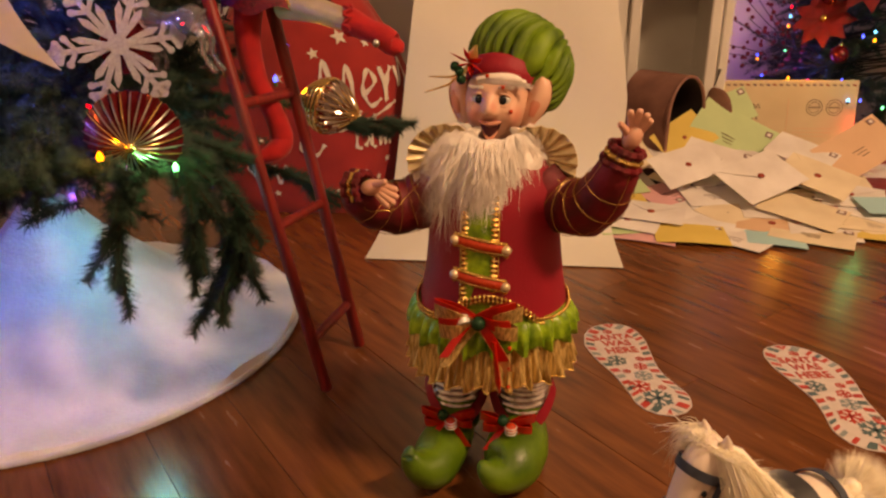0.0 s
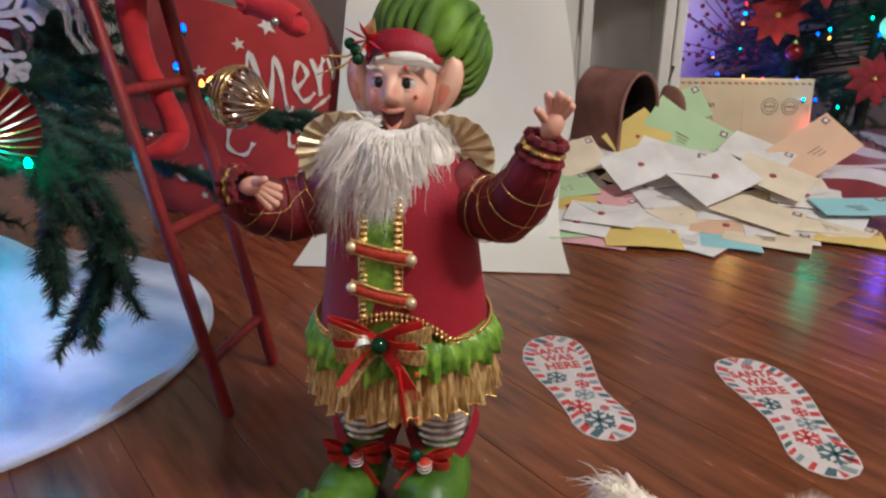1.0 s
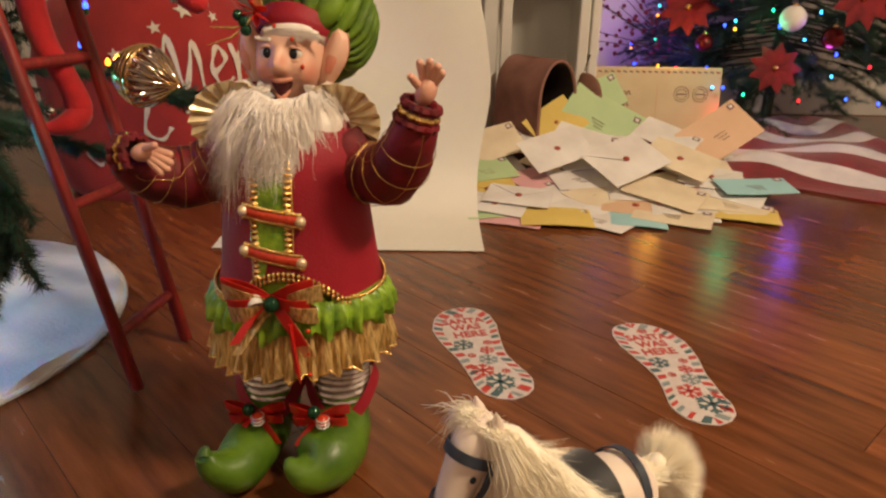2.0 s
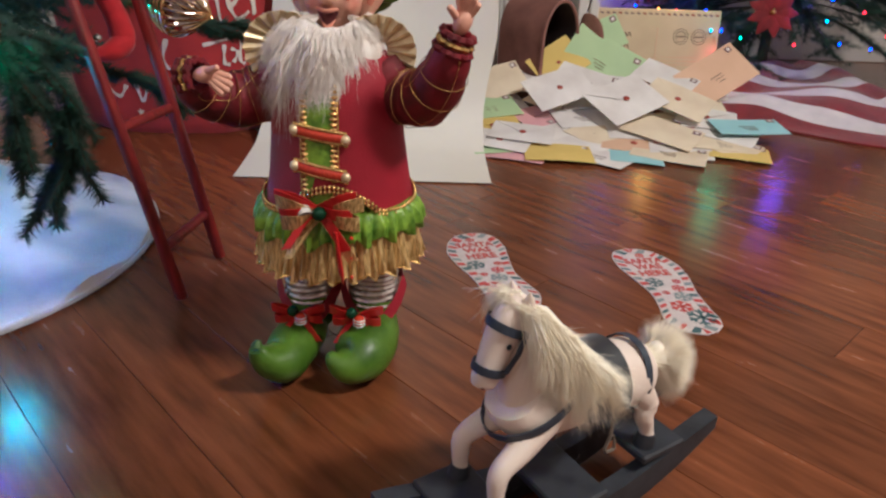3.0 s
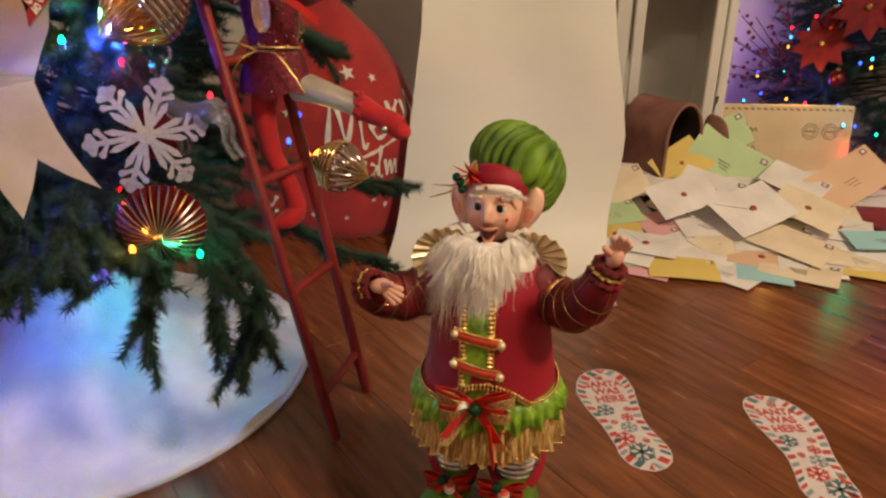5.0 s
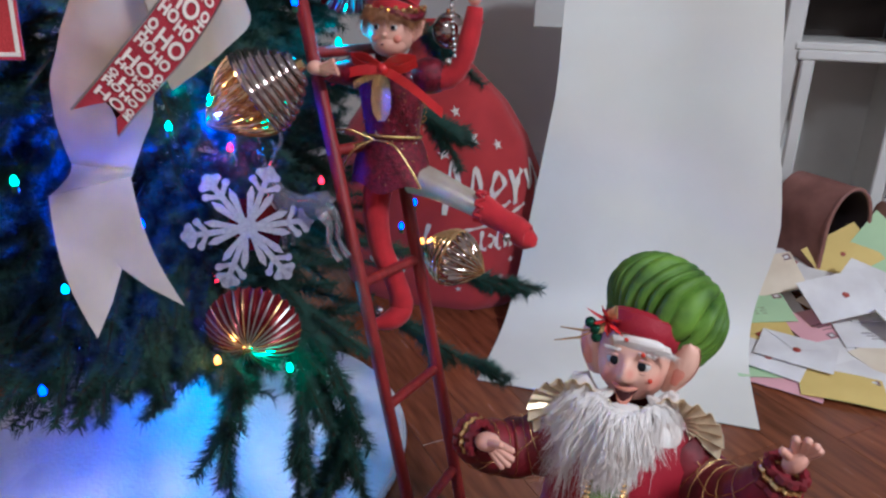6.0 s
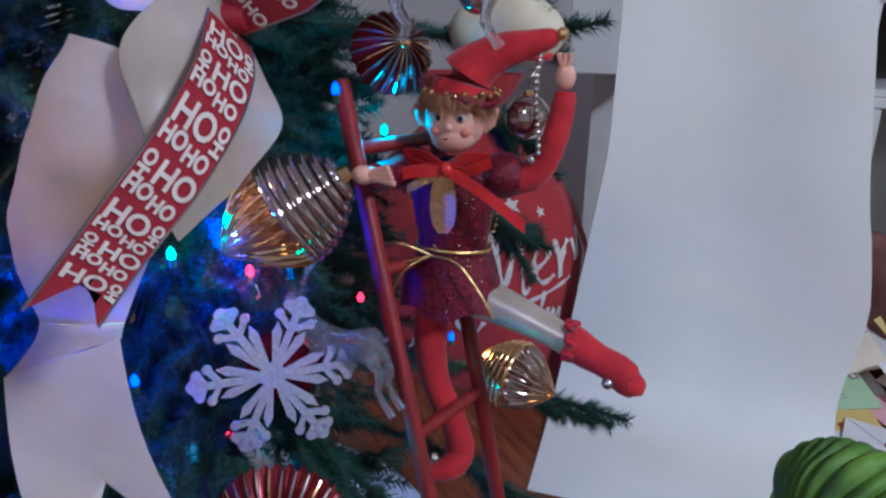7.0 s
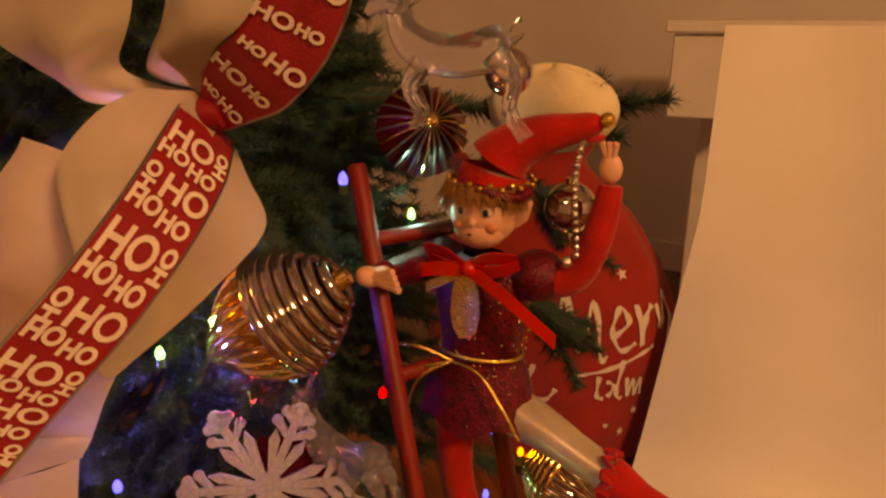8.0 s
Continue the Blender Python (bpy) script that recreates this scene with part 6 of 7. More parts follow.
    for path in ([k, at(-0.300, 0.640, -0.045), at(-0.332, 0.636, -0.045), at(-0.336, 0.620, -0.045), at(-0.305, 0.618, -0.042), k], [k, at(-0.300, 0.610, -0.048), at(-0.314, 0.570, -0.05), at(-0.312, 0.520, -0.05), at(-0.306, 0.470, -0.048)],
                 [k, at(-0.240, 0.625, -0.045), at(-0.215, 0.598, -0.050), at(-0.200, 0.570, -0.048)]):
        s.tube(curve_points(path, 24), 0.0017, gold, n=6)
    for j in range(16):
        s.ball(at(-0.172 - 0.004 * math.sin(j * 0.3), 0.842 - 0.0068 * j, 0.004 - 0.001 * j), 0.0034, chain, nu=8, nv=6)
    s.ball(at(-0.176, 0.732, -0.010), 0.0058, chain, nu=10, nv=8)
    ob = solid("hanging_elf_doll", s, mats, "red elf doll with pointed hat hanging on the tree ladder", "doll")
    ob.location = o


hanging_elf()

# ---- ornaments ----
GLITTER = material("white_glitter_board", (0.46, 0.43, 0.52), 0.7, second=(0.34, 0.31, 0.40), scale=240, bump=0.9, bump_scale=700)
GLASS_GOLD = material("gold_mirror_glass", (0.90, 0.66, 0.30), 0.14, 0.92, second=(0.78, 0.50, 0.20), scale=8)
GLASS_SMOKE = material("smoky_mirror_glass", (0.66, 0.58, 0.52), 0.08, 0.95, second=(0.46, 0.38, 0.34), scale=8)
GLASS_RED = material("red_foil", (0.16, 0.010, 0.014), 0.25, 0.5, second=(0.12, 0.006, 0.008), scale=40)
ACRYLIC = material("clear_acrylic", (0.92, 0.90, 0.95), 0.05, transmission=0.92, second=(0.88, 0.86, 0.92), scale=4)
CREAM_CLOTH = material("cream_plush", (0.66, 0.58, 0.40), 0.9, second=(0.56, 0.48, 0.32), scale=30, bump=0.4)
HOOK = material("ornament_hook", (0.4, 0.38, 0.35), 0.3, 0.9)


def hook(ob, top, rise=0.03):
    top = Vector(top)
    part("hook", Shape().tube(curve_points([top, top + Vector((0, 0, rise * 0.5)), top + Vector((0.006, 0.006, rise)), top + Vector((0.003, 0.016, rise * 0.8))], 8), 0.0009, n=5), HOOK, ob)


def snowflake_ornament(place, r, turn):
    ob = thing("snowflake_ornament", (0, 0, 0), "large white glittered snowflake hanging on the tree", "ornament")
    ob.matrix_world = Matrix.Translation(place) @ turn
    s = Shape().plate([(0.16 * r * math.cos(a), 0.16 * r * math.sin(a)) for a in (2 * math.pi * k / 24 for k in range(24))], 0.005)
    for k in range(6):
        m = Matrix.Rotation(math.pi * k / 3, 4, "Z")
        s.plate([(0.1 * r, -0.05 * r), (0.98 * r, -0.04 * r), (0.98 * r, 0.04 * r), (0.1 * r, 0.05 * r)], 0.004, 0, m @ Matrix.Translation((0, 0, 0.0006)))
        for f, size in ((0.62, 0.24), (0.80, 0.17)):
            for side in (-1, 1):
                n = m @ Matrix.Translation((f * r, 0, 0.0004)) @ Matrix.Rotation(side * 0.95, 4, "Z")
                s.plate([(0, -0.03 * r), (size * r, -0.04 * r), (size * r + 0.05 * r, 0), (size * r, 0.04 * r), (0, 0.03 * r)], 0.0044, 0, n)
                s.plate([(size * r + 0.060 * r * math.cos(a), 0.060 * r * math.sin(a)) for a in (2 * math.pi * q / 10 for q in range(10))], 0.0038, 0, n)
        for x, y in ((0.96, 0.0), (0.90, 0.07), (0.90, -0.07)):
            s.plate([(x * r + 0.085 * r * math.cos(a), y * r + 0.085 * r * math.sin(a)) for a in (2 * math.pi * q / 12 for q in range(12))], 0.0034, 0, m)
        for side in (-1, 1):
            n = m @ Matrix.Rotation(side * math.pi / 12 * 1.0, 4, "Z")
            s.plate([(0.12 * r, -0.018 * r), (0.55 * r, -0.058 * r), (0.68 * r, 0), (0.55 * r, 0.058 * r), (0.12 * r, 0.018 * r)], 0.0036, 0, n)
    part("board", s, GLITTER, ob, smooth=False)
    part("backing", Shape().plate([(0.50 * r * math.cos(a), 0.50 * r * math.sin(a)) for a in (2 * math.pi * q / 6 for q in range(6))], 0.001, 0, Matrix.Translation((0.1 * r, 0, -0.03))), GLASS_RED, ob, "red foil behind", smooth=False)
    hook(ob, (0, r, 0.002))


FACE = Matrix.Rotation(radians(24), 4, "Z") @ Matrix.Rotation(radians(80), 4, "X")
snowflake_ornament((-0.402, 0.900, 0.524), 0.082, FACE @ Matrix.Rotation(0.12, 4, "Z"))


def ribbed_ornament(name, tip, end, width, label, front, back, pleats=26, rings=7):
    """An onion-shaped glass ornament: pleats at its tip, then rings."""
    tip, end = Vector(tip), Vector(end)
    ob = thing(name, tip, label, "ornament")
    d = (end - tip)
    long = d.length
    turn = d.to_track_quat("Z", "Y").to_matrix()
    rows = []
    for i in range(15):
        f = i / 14
        r = width * math.sin(0.5 * math.pi * f) ** 0.9
        rows.append([turn @ Vector((r * (1 + 0.09 * math.sin(pleats * a)) * math.cos(a), r * (1 + 0.09 * math.sin(pleats * a)) * math.sin(a), 0.60 * long * f)) for a in (2 * math.pi * j / 156 for j in range(156))])
    part("pleated_tip", Shape().grid(rows, 0, wrap=True), front, ob)
    for k in range(pleats):
        a = 2 * math.pi * (k + 0.25) / pleats
        part("rib", Shape().tube([turn @ Vector((width * math.sin(0.5 * math.pi * f) ** 0.9 * 1.055 * math.cos(a + 0.5 * f), width * math.sin(0.5 * math.pi * f) ** 0.9 * 1.055 * math.sin(a + 0.5 * f), 0.60 * long * f)) for f in (0.02, 0.15, 0.35, 0.6, 0.85, 1.0)], 0.0011, n=5), GLASS_GOLD, ob)
    for k in range(rings):
        f = k / (rings - 1)
        r = width * (1.0 - 0.62 * f ** 1.8)
        z = 0.58 * long + 0.42 * long * f
        ring = [turn @ Vector((r * math.cos(a), r * math.sin(a), z)) for a in (2 * math.pi * j / 36 for j in range(37))]
        part("ring", Shape().tube(ring, 0.50 * long / rings * 0.56, n=10, caps=False, up=d.normalized()), back, ob, "smoky mirrored ring")
    part("cap", Shape().tube([turn @ Vector((0, 0, long * 0.96)), turn @ Vector((0, 0, long * 1.10))], [0.010, 0.007], n=12), GLASS_GOLD, ob)
    return ob


ribbed_ornament("glass_ornament", (-0.425, 0.865, 0.662), (-0.330, 0.915, 0.728), 0.050, "gold and smoky ribbed glass onion ornament", GLASS_GOLD, GLASS_SMOKE)
ribbed_ornament("glass_ornament", (-0.150, 1.185, 0.385), (-0.250, 1.215, 0.405), 0.046, "gold ringed glass ornament with a pointed end", GLASS_SMOKE, GLASS_GOLD, 20, 6)


def burst_ornament(place, r, turn, label, ribs=30):
    """A fan of foil pleats with thin metal ribs round a hub."""
    ob = thing("burst_ornament", (0, 0, 0), label, "ornament")
    ob.matrix_world = Matrix.Translation(place) @ turn
    rows = []
    for i in range(8):
        f = i / 7
        rows.append([(f * r * math.cos(a) * (1 + 0.01 * math.sin(3 * a)), f * r * math.sin(a), -0.042 * f * f + 0.004 * f * math.cos(ribs * a)) for a in (2 * math.pi * j / 180 for j in range(180))])
    part("pleated_foil", Shape().slab(rows, 0.0008), GLASS_RED, ob)
    for k in range(ribs):
        a = 2 * math.pi * k / ribs
        part("rib", Shape().tube([(f * r * 1.03 * math.cos(a), f * r * 1.03 * math.sin(a), -0.042 * f * f + 0.005 * f + 0.0012) for f in (0.06, 0.3, 0.6, 0.85, 1.0)], [0.0007, 0.0010, 0.0012, 0.0012, 0.0006], n=5), HOOK if k % 4 else GLASS_GOLD, ob)
    part("hub", Shape().ball((0, 0, 0.002), (0.007, 0.007, 0.005), nu=12, nv=8), GLASS_GOLD, ob)
    part("back_cone", Shape().tube([(0, 0, -0.036), (0, 0, -0.060)], [r * 0.80, 0.012], n=24), GLASS_RED, ob)


burst_ornament((-0.348, 0.795, 0.412), 0.058, Matrix.Rotation(radians(20), 4, "Z") @ Matrix.Rotation(radians(98), 4, "X"), "round red foil fan ornament with silver ribs")
burst_ornament((-0.318, 1.06, 0.842), 0.045, Matrix.Rotation(radians(40), 4, "Z") @ Matrix.Rotation(radians(70), 4, "X"), "red foil burst ornament near the ladder top", 22)


def reindeer(place, size, yaw, lean=0.0):
    ob = thing("reindeer_ornament", (0, 0, 0), "clear acrylic leaping reindeer ornament on the tree", "ornament", "acrylic reindeer")
    ob.matrix_world = Matrix.Translation(place) @ Matrix.Rotation(radians(yaw), 4, "Z") @ Matrix.Rotation(radians(lean), 4, "Y") @ Matrix.Scale(size, 4)
    part("body", Shape().tube(curve_points([(-0.040, 0, 0.0), (-0.030, 0, 0.002), (-0.005, 0, -0.002), (0.022, 0, 0.004), (0.036, 0, 0.018), (0.040, 0, 0.034)], 14), [0.006, 0.013, 0.016, 0.016, 0.0155, 0.015, 0.015, 0.015, 0.0145, 0.0135, 0.012, 0.0105, 0.009, 0.008], n=14, up=(0, 1, 0)), ACRYLIC, ob)
    head = part("head", Shape().tube([(0.036, 0, 0.034), (0.046, 0, 0.040), (0.058, 0, 0.036), (0.064, 0, 0.032)], [0.008, 0.0095, 0.006, 0.003], n=12, up=(0, 1, 0)), ACRYLIC, ob)
    for y in (-1, 1):
        part("antler", Shape().tube(curve_points([(0.040, y * 0.004, 0.046), (0.036, y * 0.010, 0.060), (0.028, y * 0.016, 0.072), (0.030, y * 0.018, 0.084)], 8), [0.0026, 0.0026, 0.0024, 0.0022, 0.002, 0.0018, 0.0014, 0.001], n=6), ACRYLIC, head)
        part("antler", Shape().tube([(0.034, y * 0.012, 0.064), (0.044, y * 0.016, 0.074)], [0.002, 0.001], n=6), ACRYLIC, head)
        part("ear", Shape().tube([(0.040, y * 0.007, 0.043), (0.036, y * 0.016, 0.046)], [0.003, 0.001], n=6), ACRYLIC, head)
        part("leg", Shape().tube(curve_points([(0.020, y * 0.007, -0.004), (0.034, y * 0.008, -0.020), (0.026, y * 0.008, -0.038), (0.030, y * 0.008, -0.050)], 10), [0.007, 0.006, 0.005, 0.0042, 0.0036, 0.0034, 0.0032, 0.003, 0.0032, 0.0036], n=8), ACRYLIC, ob)
        part("leg", Shape().tube(curve_points([(-0.032, y * 0.007, -0.002), (-0.044, y * 0.008, -0.020), (-0.040, y * 0.008, -0.040), (-0.052, y * 0.008, -0.060)], 10), [0.008, 0.007, 0.0058, 0.0046, 0.004, 0.0036, 0.0034, 0.0032, 0.0034, 0.0038], n=8), ACRYLIC, ob)
    part("tail", Shape().tube([(-0.040, 0, 0.004), (-0.052, 0, 0.010)], [0.004, 0.001], n=8), ACRYLIC, ob)


reindeer((-0.345, 0.940, 0.548), 1.15, 168, 8)
reindeer((-0.262, 0.985, 0.905), 1.10, 185, 4)


def ball_ornament(place, r, mat, label):
    ob = thing("ball_ornament", place, label, "ornament")
    part("ball", Shape().ball((0, 0, 0), r, nu=28, nv=18), mat, ob)
    part("cap", Shape().tube([(0, 0, r * 0.96), (0, 0, r * 1.16)], [r * 0.26, r * 0.24], n=12), GLASS_GOLD, ob)
    hook(ob, (0, 0, r * 1.16), 0.02)


ball_ornament((-0.190, 1.09, 0.768), 0.024, GLASS_SMOKE, "smoky mirrored glass ball on the tree")
ball_ornament((-0.232, 1.03, 0.890), 0.020, GLASS_SMOKE, "small dark mirrored ball under the reindeer")
ball_ornament((1.40, 2.40, 0.455), 0.040, CARD["white"], "white ball ornament on the far tree")
for place, r in (((1.16, 2.62, 0.55), 0.045), ((1.30, 2.44, 0.62), 0.04), ((1.52, 2.36, 0.40), 0.035), ((1.44, 2.42, 0.58), 0.03), ((1.20, 2.60, 0.36), 0.03)):
    ball_ornament(place, r, GLASS_RED, "shiny red ball on the far tree")


def plush_ornament():
    ob = thing("plush_ornament", (-0.225, 1.13, 0.852), "cream plush cushion ornament tucked in the tree", "ornament")
    part("cushion", Shape().ball((0, 0, 0), (0.062, 0.025, 0.040), nu=28, nv=18, wave=lambda u, v: 1 + 0.06 * math.sin(4 * u)), CREAM_CLOTH, ob)
    part("band", Shape().tube([(0.050 * math.cos(a), 0.022 * math.sin(a) - 0.003, -0.024) for a in (2 * math.pi * j / 24 for j in range(25))], 0.004, n=6, caps=False, up=(0, 0, 1)), FELT, ob, "red felt band")


plush_ornament()


def candy_tag(place, turn, w, h):
    ob = thing("card_ornament", (0, 0, 0), "red card ornament with a cream border", "ornament")
    ob.matrix_world = Matrix.Translation(place) @ turn
    part("card", Shape().box((0, 0, 0), (w, h, 0.003), 0, 0.0008), BAG, ob, smooth=False)
    for x, y, a, c in ((0, h * 0.45, w * 0.94, 0.004), (0, -h * 0.45, w * 0.94, 0.004), (w * 0.44, 0, 0.004, h * 0.86), (-w * 0.44, 0, 0.004, h * 0.86)):
        part("border", Shape().box((x, y, 0.002), (a, c, 0.001), 0, 0.0003), PRINT, ob, "cream border", smooth=False)
    part("emblem", Shape().tube([(0.018 * math.cos(q), 0.024 * math.sin(q), 0.002) for q in (2 * math.pi * k / 24 for k in range(25))], 0.0018, n=5, caps=False), PRINT, ob)


candy_tag((-0.545, 0.690, 0.800), Matrix.Rotation(radians(30), 4, "Z") @ Matrix.Rotation(radians(84), 4, "X"), 0.075, 0.105)

# ---- big ribbon bow ----
SATIN = material("cream_satin_ribbon", (0.66, 0.57, 0.48), 0.34, second=(0.54, 0.45, 0.36), scale=14, bump=0.2, bump_scale=40)
RIBBON_RED = material("printed_red_ribbon", (0.34, 0.018, 0.030), 0.55, second=(0.27, 0.014, 0.024), scale=60, bump=0.4, bump_scale=500)


let_light_through(SATIN, 0.38)


def strip(path, across, width, n=26, thick=0.0008, taper=None):
    """A ribbon along a path; across: the direction of its width at each given point."""
    p = curve_points(path, n)
    w = curve_points(across, n)
    rows = []
    for i in range(n):
        half = width / 2 * (taper(i / (n - 1)) if taper else 1)
        a = w[i].normalized()
        rows.append([p[i] + a * half * q for q in (-1, -0.5, 0, 0.5, 1)])
    return rows


def ribbon_bow():
    o = Vector((-0.36, 0.80, 0.875))
    ob = thing("ribbon_bow", o, "large red printed ribbon bow with cream satin back", "ribbon")

    def rel(points):
        return [Vector(p) - o for p in points]

    def lobe(name, one, other, bulge, label="cream satin side", n=22):
        """A sheet of satin between two edges, arched between them."""
        a, c = curve_points(rel(one), n), curve_points(rel(other), n)
        rows = []
        for i in range(n):
            row = []
            for q in range(9):
                f = q / 8
                lift = bulge * math.sin(math.pi * f) * (0.35 + 0.65 * math.sin(math.pi * i / (n - 1)))
                p = a[i].lerp(c[i], f) + Vector((-0.15 * lift, -lift, 0.1 * lift))
                row.append(p + Vector((0, 0.0035 * noise.noise(p * 30), 0.002 * noise.noise(p * 45))))
            rows.append(row)
        return part(name, Shape().slab(rows, 0.0009), SATIN, ob, label)

    lobe("loop", [(-0.390, 0.850, 0.880), (-0.399, 0.800, 0.883), (-0.407, 0.760, 0.860), (-0.399, 0.740, 0.834), (-0.377, 0.730, 0.798)], [(-0.386, 0.862, 0.856), (-0.366, 0.815, 0.838), (-0.352, 0.770, 0.805), (-0.355, 0.745, 0.775), (-0.365, 0.735, 0.750)], 0.014)
    lobe("loop", [(-0.458, 0.760, 0.856), (-0.472, 0.740, 0.814), (-0.500, 0.730, 0.747), (-0.518, 0.735, 0.692), (-0.521, 0.750, 0.633)], [(-0.380, 0.800, 0.830), (-0.380, 0.770, 0.770), (-0.431, 0.790, 0.713), (-0.444, 0.790, 0.676), (-0.465, 0.780, 0.625)], 0.026)
    lobe("loop", [(-0.392, 0.850, 0.872), (-0.455, 0.820, 0.871), (-0.476, 0.800, 0.889), (-0.559, 0.800, 0.925)], [(-0.396, 0.852, 0.880), (-0.431, 0.820, 0.897), (-0.416, 0.820, 0.933), (-0.425, 0.840, 0.983)], 0.020)
    lobe("loop", [(-0.388, 0.852, 0.880), (-0.416, 0.830, 0.895), (-0.387, 0.820, 0.926), (-0.376, 0.820, 0.965)], [(-0.384, 0.852, 0.876), (-0.362, 0.830, 0.904), (-0.323, 0.820, 0.926), (-0.307, 0.830, 0.958)], 0.012)
    lobe("backing", [(-0.384, 0.858, 0.850), (-0.350, 0.800, 0.815), (-0.346, 0.750, 0.775), (-0.356, 0.715, 0.738)], [(-0.378, 0.862, 0.842), (-0.366, 0.864, 0.815), (-0.354, 0.862, 0.784), (-0.349, 0.795, 0.755), (-0.357, 0.722, 0.726)], 0.001)
    # swallow-tailed end
    s = Shape()
    top_l, top_r = Vector((-0.500, 0.693, 0.613)), Vector((-0.452, 0.760, 0.622))
    left, notch, right = Vector((-0.402, 0.628, 0.498)), Vector((-0.413, 0.684, 0.548)), Vector((-0.344, 0.688, 0.516))
    rows = []
    for i in range(10):
        f = i / 9
        low = [left, left.lerp(notch, 0.5), notch, notch.lerp(right, 0.5), right]
        high = [top_l.lerp(top_r, q / 4) for q in range(5)]
        rows.append([high[q].lerp(low[q], f) + Vector((0, -0.012 * math.sin(math.pi * f) + 0.004 * math.sin(q * 1.5), 0)) - o for q in range(5)])
    part("tail", s.slab(rows, 0.0009), SATIN, ob, "cream satin tail with a forked end")
    lobe("tail", [(-0.523, 0.752, 0.633), (-0.507, 0.730, 0.623), (-0.500, 0.695, 0.613)], [(-0.467, 0.782, 0.624), (-0.463, 0.775, 0.621), (-0.452, 0.762, 0.622)], 0.003)

    def printed(name, path, across, width, rows_of, taper=None, fork=False):
        rows = strip(rel(path), [Vector(a) for a in across], width, 34, taper=taper)
        if fork:
            # the cut end runs into two points
            first = rows[0]
            d = (rows[0][2] - rows[3][2]).normalized()
            for i, q in enumerate((1.0, 0.25, -0.45, 0.15, 0.75)):
                first[i] = first[i] + d * 0.022 * q
        cloth = part(name, Shape().slab(rows, 0.0008), RIBBON_RED, ob, "red ribbon printed with cream letters")
        n = len(rows)

        def at(u, v):
            """u along from the start, 0 to 1; v across, -1 to 1."""
            x = max(0, min(n - 1.001, u * (n - 1)))
            i, f = int(x), x - int(x)
            y = max(0, min(3.999, (v + 1) * 2))
            j, g2 = int(y), y - int(y)
            return (rows[i][j].lerp(rows[i + 1][j], f)).lerp(rows[i][j + 1].lerp(rows[i + 1][j + 1], f), g2)

        long = sum((rows[i + 1][2] - rows[i][2]).length for i in range(n - 1))
        for text, u, v, size, along in rows_of:
            def place(p, u=u, v=v, along=along):
                a, c = (u + p.x / long, v - p.y / (width / 2)) if along else (u + p.y / long, v + p.x / (width / 2))
                q = at(a, c)
                e1, e2 = at(a + 0.01, c) - at(a - 0.01, c), at(a, c + 0.05) - at(a, c - 0.05)
                nrm = e1.cross(e2).normalized()
                if nrm.dot(Vector((0.6, -0.8, 0.1))) < 0:
                    nrm = -nrm
                return q + nrm * (0.0014 + p.z)
            part("lettering", letters(text, size, 0.0004, place, Shape(), bold=0.0006), PRINT, cloth, "cream letters", smooth=False)
        # stitched sparkling edge
        for v in (0, 4):
            part("edging", Shape().tube([r[v] for r in rows], 0.0010, n=5), HOOK, cloth, "silver stitched edge")

    # words in rows, most across the ribbon, some turned along it
    lines = []
    u, k = 0.06, 0
    while u < 0.93:
        if k % 4 == 0:
            lines += [("HO", u, -0.22, 0.0235, False), ("HO", u, 0.74, 0.0125, True)]
            u += 0.076
        elif k % 4 == 2:
            lines += [("HO", u, 0.24, 0.0225, False), ("HO", u, -0.72, 0.0130, True)]
            u += 0.074
        else:
            lines += [("HO", u + 0.006, -0.52, 0.0145, False), ("HO", u - 0.006, 0.36, 0.0145, False)]
            u += 0.060
        k += 1
    printed("printed_tail", [(-0.360, 0.640, 0.721), (-0.359, 0.660, 0.734), (-0.356, 0.682, 0.750), (-0.348, 0.716, 0.778), (-0.347, 0.762, 0.814), (-0.362, 0.808, 0.840), (-0.386, 0.850, 0.860)],
            [(0.02, 0.78, -0.62), (0.05, 0.77, -0.63), (0.1, 0.75, -0.65), (0.16, 0.73, -0.66), (0.22, 0.70, -0.67), (0.28, 0.66, -0.68), (0.33, 0.64, -0.69)], 0.053, lines, taper=lambda f: 1 if f < 0.85 else 1 - 0.9 * (f - 0.85), fork=True)
    lines2 = [("HO", 0.16 + 0.15 * q, v, 0.0185 if (q + (v > 0)) % 2 else 0.0125, False) for q in range(6) for v in (-0.45, 0.45)]
    printed("printed_loop", [(-0.384, 0.850, 0.866), (-0.359, 0.840, 0.880), (-0.321, 0.830, 0.898), (-0.295, 0.830, 0.923), (-0.279, 0.830, 0.957), (-0.27, 0.84, 1.03)],
            [(0.5, 0.2, -0.8), (0.6, 0.2, -0.75), (0.75, 0.2, -0.6), (0.88, 0.2, -0.42), (0.95, 0.2, -0.25), (1, 0.1, 0.1)], 0.056, lines2, taper=lambda f: 0.5 + 0.5 * min(1, f * 3))
    part("knot", Shape().tube(rel([(-0.404, 0.855, 0.862), (-0.386, 0.853, 0.866), (-0.370, 0.852, 0.866)]), [0.010, 0.014, 0.010], n=14), RIBBON_RED, ob)
    part("wire", Shape().tube(rel([(-0.386, 0.858, 0.866), (-0.43, 0.90, 0.87), (-0.52, 0.97, 0.86)]), 0.0018, n=6), SOCKET, ob)


ribbon_bow()

# ---- berry branch and red flowers by the far tree ----
BERRY = material("dark_red_berry", (0.20, 0.012, 0.018), 0.3, second=(0.12, 0.008, 0.012), scale=40)


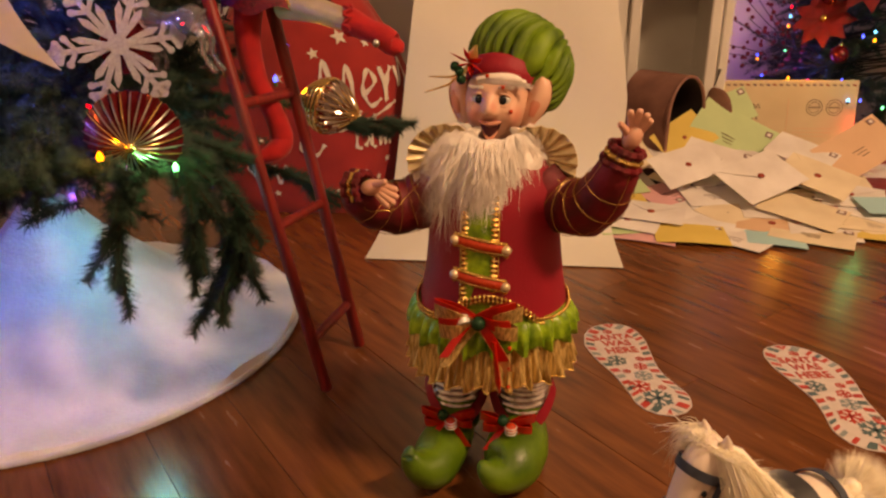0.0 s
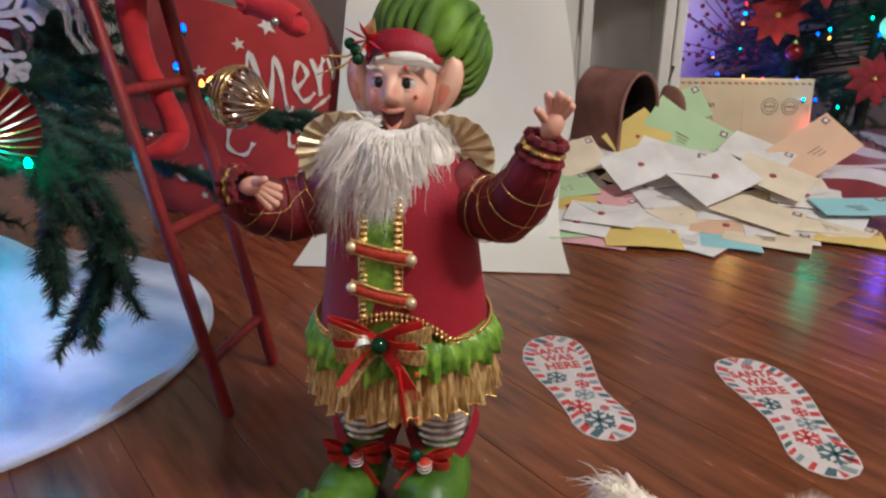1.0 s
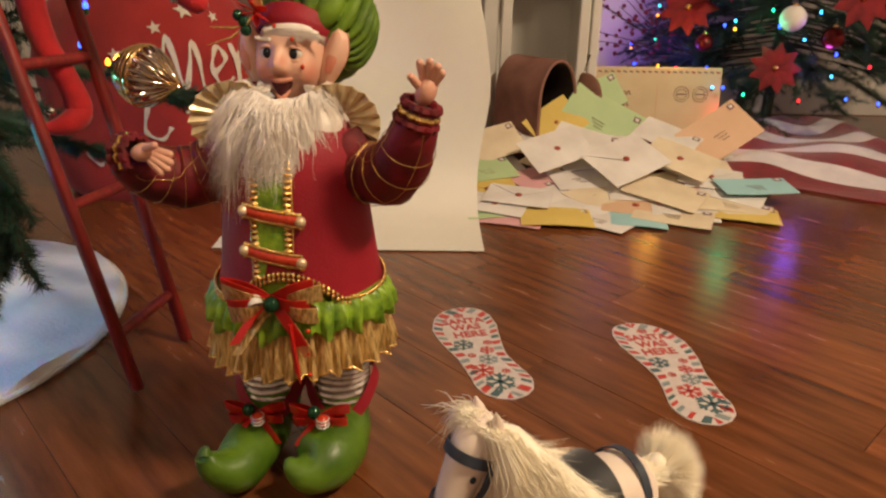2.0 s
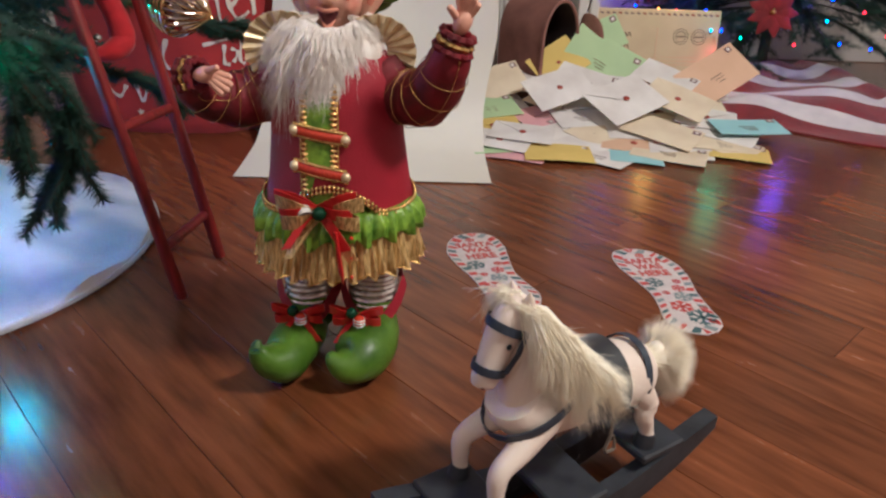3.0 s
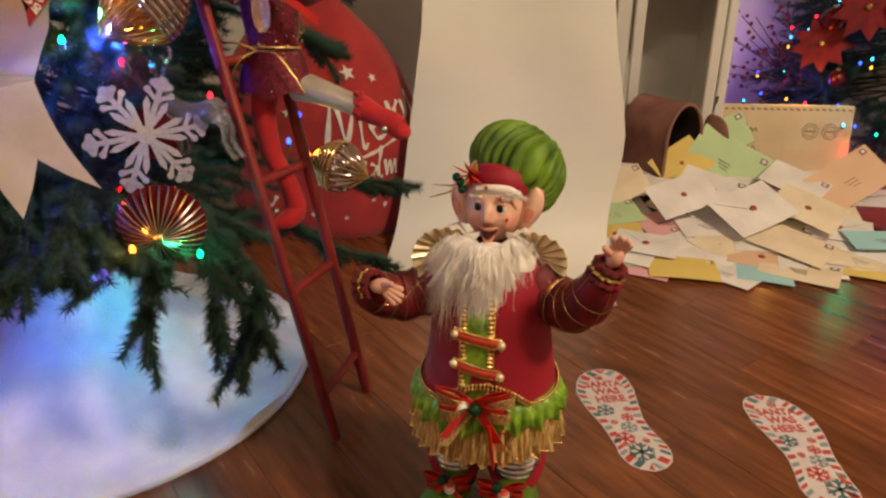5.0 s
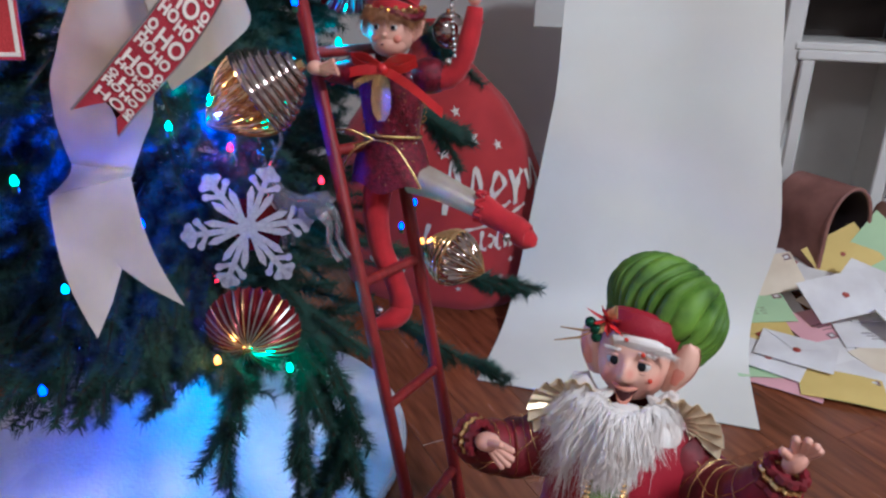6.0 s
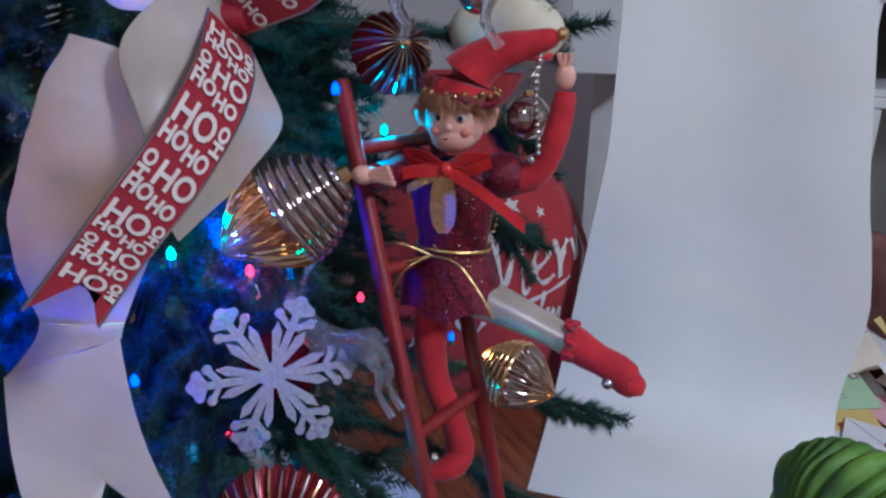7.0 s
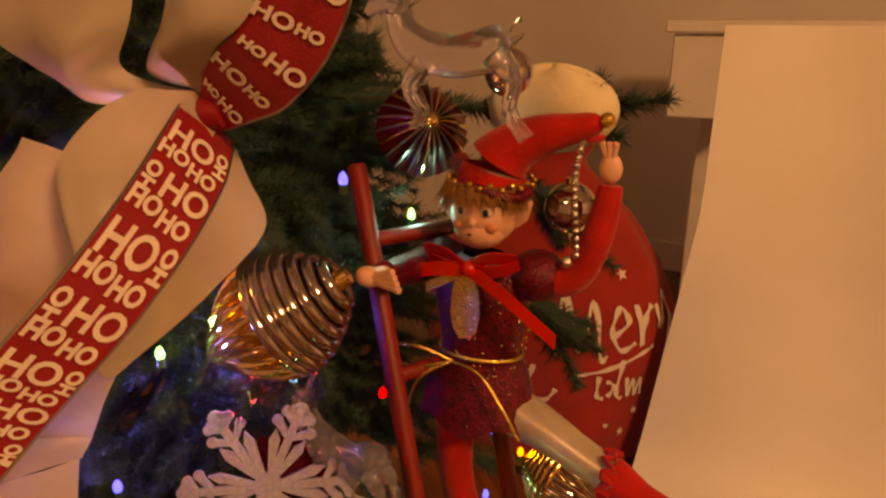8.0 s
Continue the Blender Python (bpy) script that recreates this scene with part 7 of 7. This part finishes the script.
def berry_branch():
    g = random.Random(6)
    ob = thing("berry_branch", (1.12, 2.72, 0.30), "spray of dark red berries on thin twigs", "berry branch")
    fruit = Shape()
    for k in range(15):
        end = Vector((-0.28 + 0.30 * g.random(), g.uniform(-0.05, 0.08), -0.03 + 0.32 * g.random()))
        path = curve_points([(0.12, 0, 0.0), Vector((0.02, 0, 0.02)).lerp(end, 0.4), end], 9)
        part("twig", Shape().tube(path, 0.0016, n=5), BARK, ob)
        for q in range(6):
            c = path[g.randrange(4, 9)] + Vector((g.gauss(0, 0.016), g.gauss(0, 0.012), g.gauss(0, 0.016)))
            fruit.ball(c, g.uniform(0.0055, 0.0085), nu=8, nv=6)
    tagged(part("berry", fruit, BERRY, ob, "dark red berries"), kind="stuff")


berry_branch()


PETAL = material("dark_red_petal", (0.24, 0.010, 0.016), 0.8, second=(0.12, 0.005, 0.009), scale=30, bump=0.4)


def poinsettia(place, r, yaw):
    ob = thing("poinsettia", (0, 0, 0), "red cloth poinsettia flower on the far tree", "flower", "red flowers on the far tree")
    ob.matrix_world = Matrix.Translation(place) @ Matrix.Rotation(radians(yaw), 4, "Z") @ Matrix.Rotation(radians(70), 4, "X")
    for k in range(9):
        a = 2 * math.pi * k / 9
        d = Vector((math.cos(a), math.sin(a), 0))
        part("petal", Shape().tube([Vector((0, 0, 0)), d * r * 0.5 + Vector((0, 0, 0.012)), d * r + Vector((0, 0, 0.004 * (k % 3)))], [0.004, r * 0.30, 0.001], n=8, flat=0.15, up=(0, 0, 1)), PETAL, ob)
    part("centre", Shape().ball((0, 0, 0.008), r * 0.12, nu=10, nv=8), GOLD, ob)


for place, r, yaw in (((1.13, 2.60, 0.475), 0.10, -30), ((1.22, 2.52, 0.60), 0.11, -20), ((1.36, 2.38, 0.30), 0.085, -10), ((1.55, 2.30, 0.52), 0.10, 0)):
    poinsettia(place, r, yaw)

# ---- floor boards, each a piece ----
def floor_boards():
    width, turn = 0.127, radians(-48)
    u, v = Vector((math.cos(turn), math.sin(turn), 0)), Vector((-math.sin(turn), math.cos(turn), 0))
    g = random.Random(17)
    shared = {}
    lines = ((1, 0, X0), (-1, 0, -X1), (0, 1, Y0), (0, -1, -Y1))
    for row in range(-40, 41):
        at = -4.5 - g.uniform(0, 1.0)
        while at < 5.0:
            long = g.choice((0.75, 0.95, 1.15, 1.35))
            c = u * (at + long / 2) + v * (row * width + 0.045)
            at += long
            a, h = long / 2 - 0.0003, width / 2 - 0.0003
            poly = [c + u * x + v * y for x, y in ((-a, -h), (a, -h), (a, h), (-a, h))]
            cut = poly
            for nx, ny, d in lines:
                out = []
                for p, q in zip(cut, cut[1:] + cut[:1]):
                    fp, fq = nx * p.x + ny * p.y - d, nx * q.x + ny * q.y - d
                    if fp >= 0:
                        out.append(p)
                    if fp * fq < 0:
                        out.append(p.lerp(q, fp / (fp - fq)))
                cut = out
                if not cut:
                    break
            if len(cut) < 3:
                continue
            if cut == poly:
                if long not in shared:
                    shared[long] = Shape().box((0, 0, -0.005), (2 * a, 2 * h, 0.01), 0, 0.0006).mesh("board", WOOD, smooth=False)
                data = shared[long]
            else:
                data = Shape().plate([((p - c).dot(u), (p - c).dot(v)) for p in cut], 0.01, 0, Matrix.Translation((0, 0, -0.01))).mesh("board", WOOD, smooth=False)
            ob = new("plank", data)
            ob.parent = floor
            ob.matrix_basis = Matrix.Translation(c + Vector((0, 0, g.uniform(-0.0004, 0.0)))) @ Matrix.Rotation(turn, 4, "Z")


floor_boards()
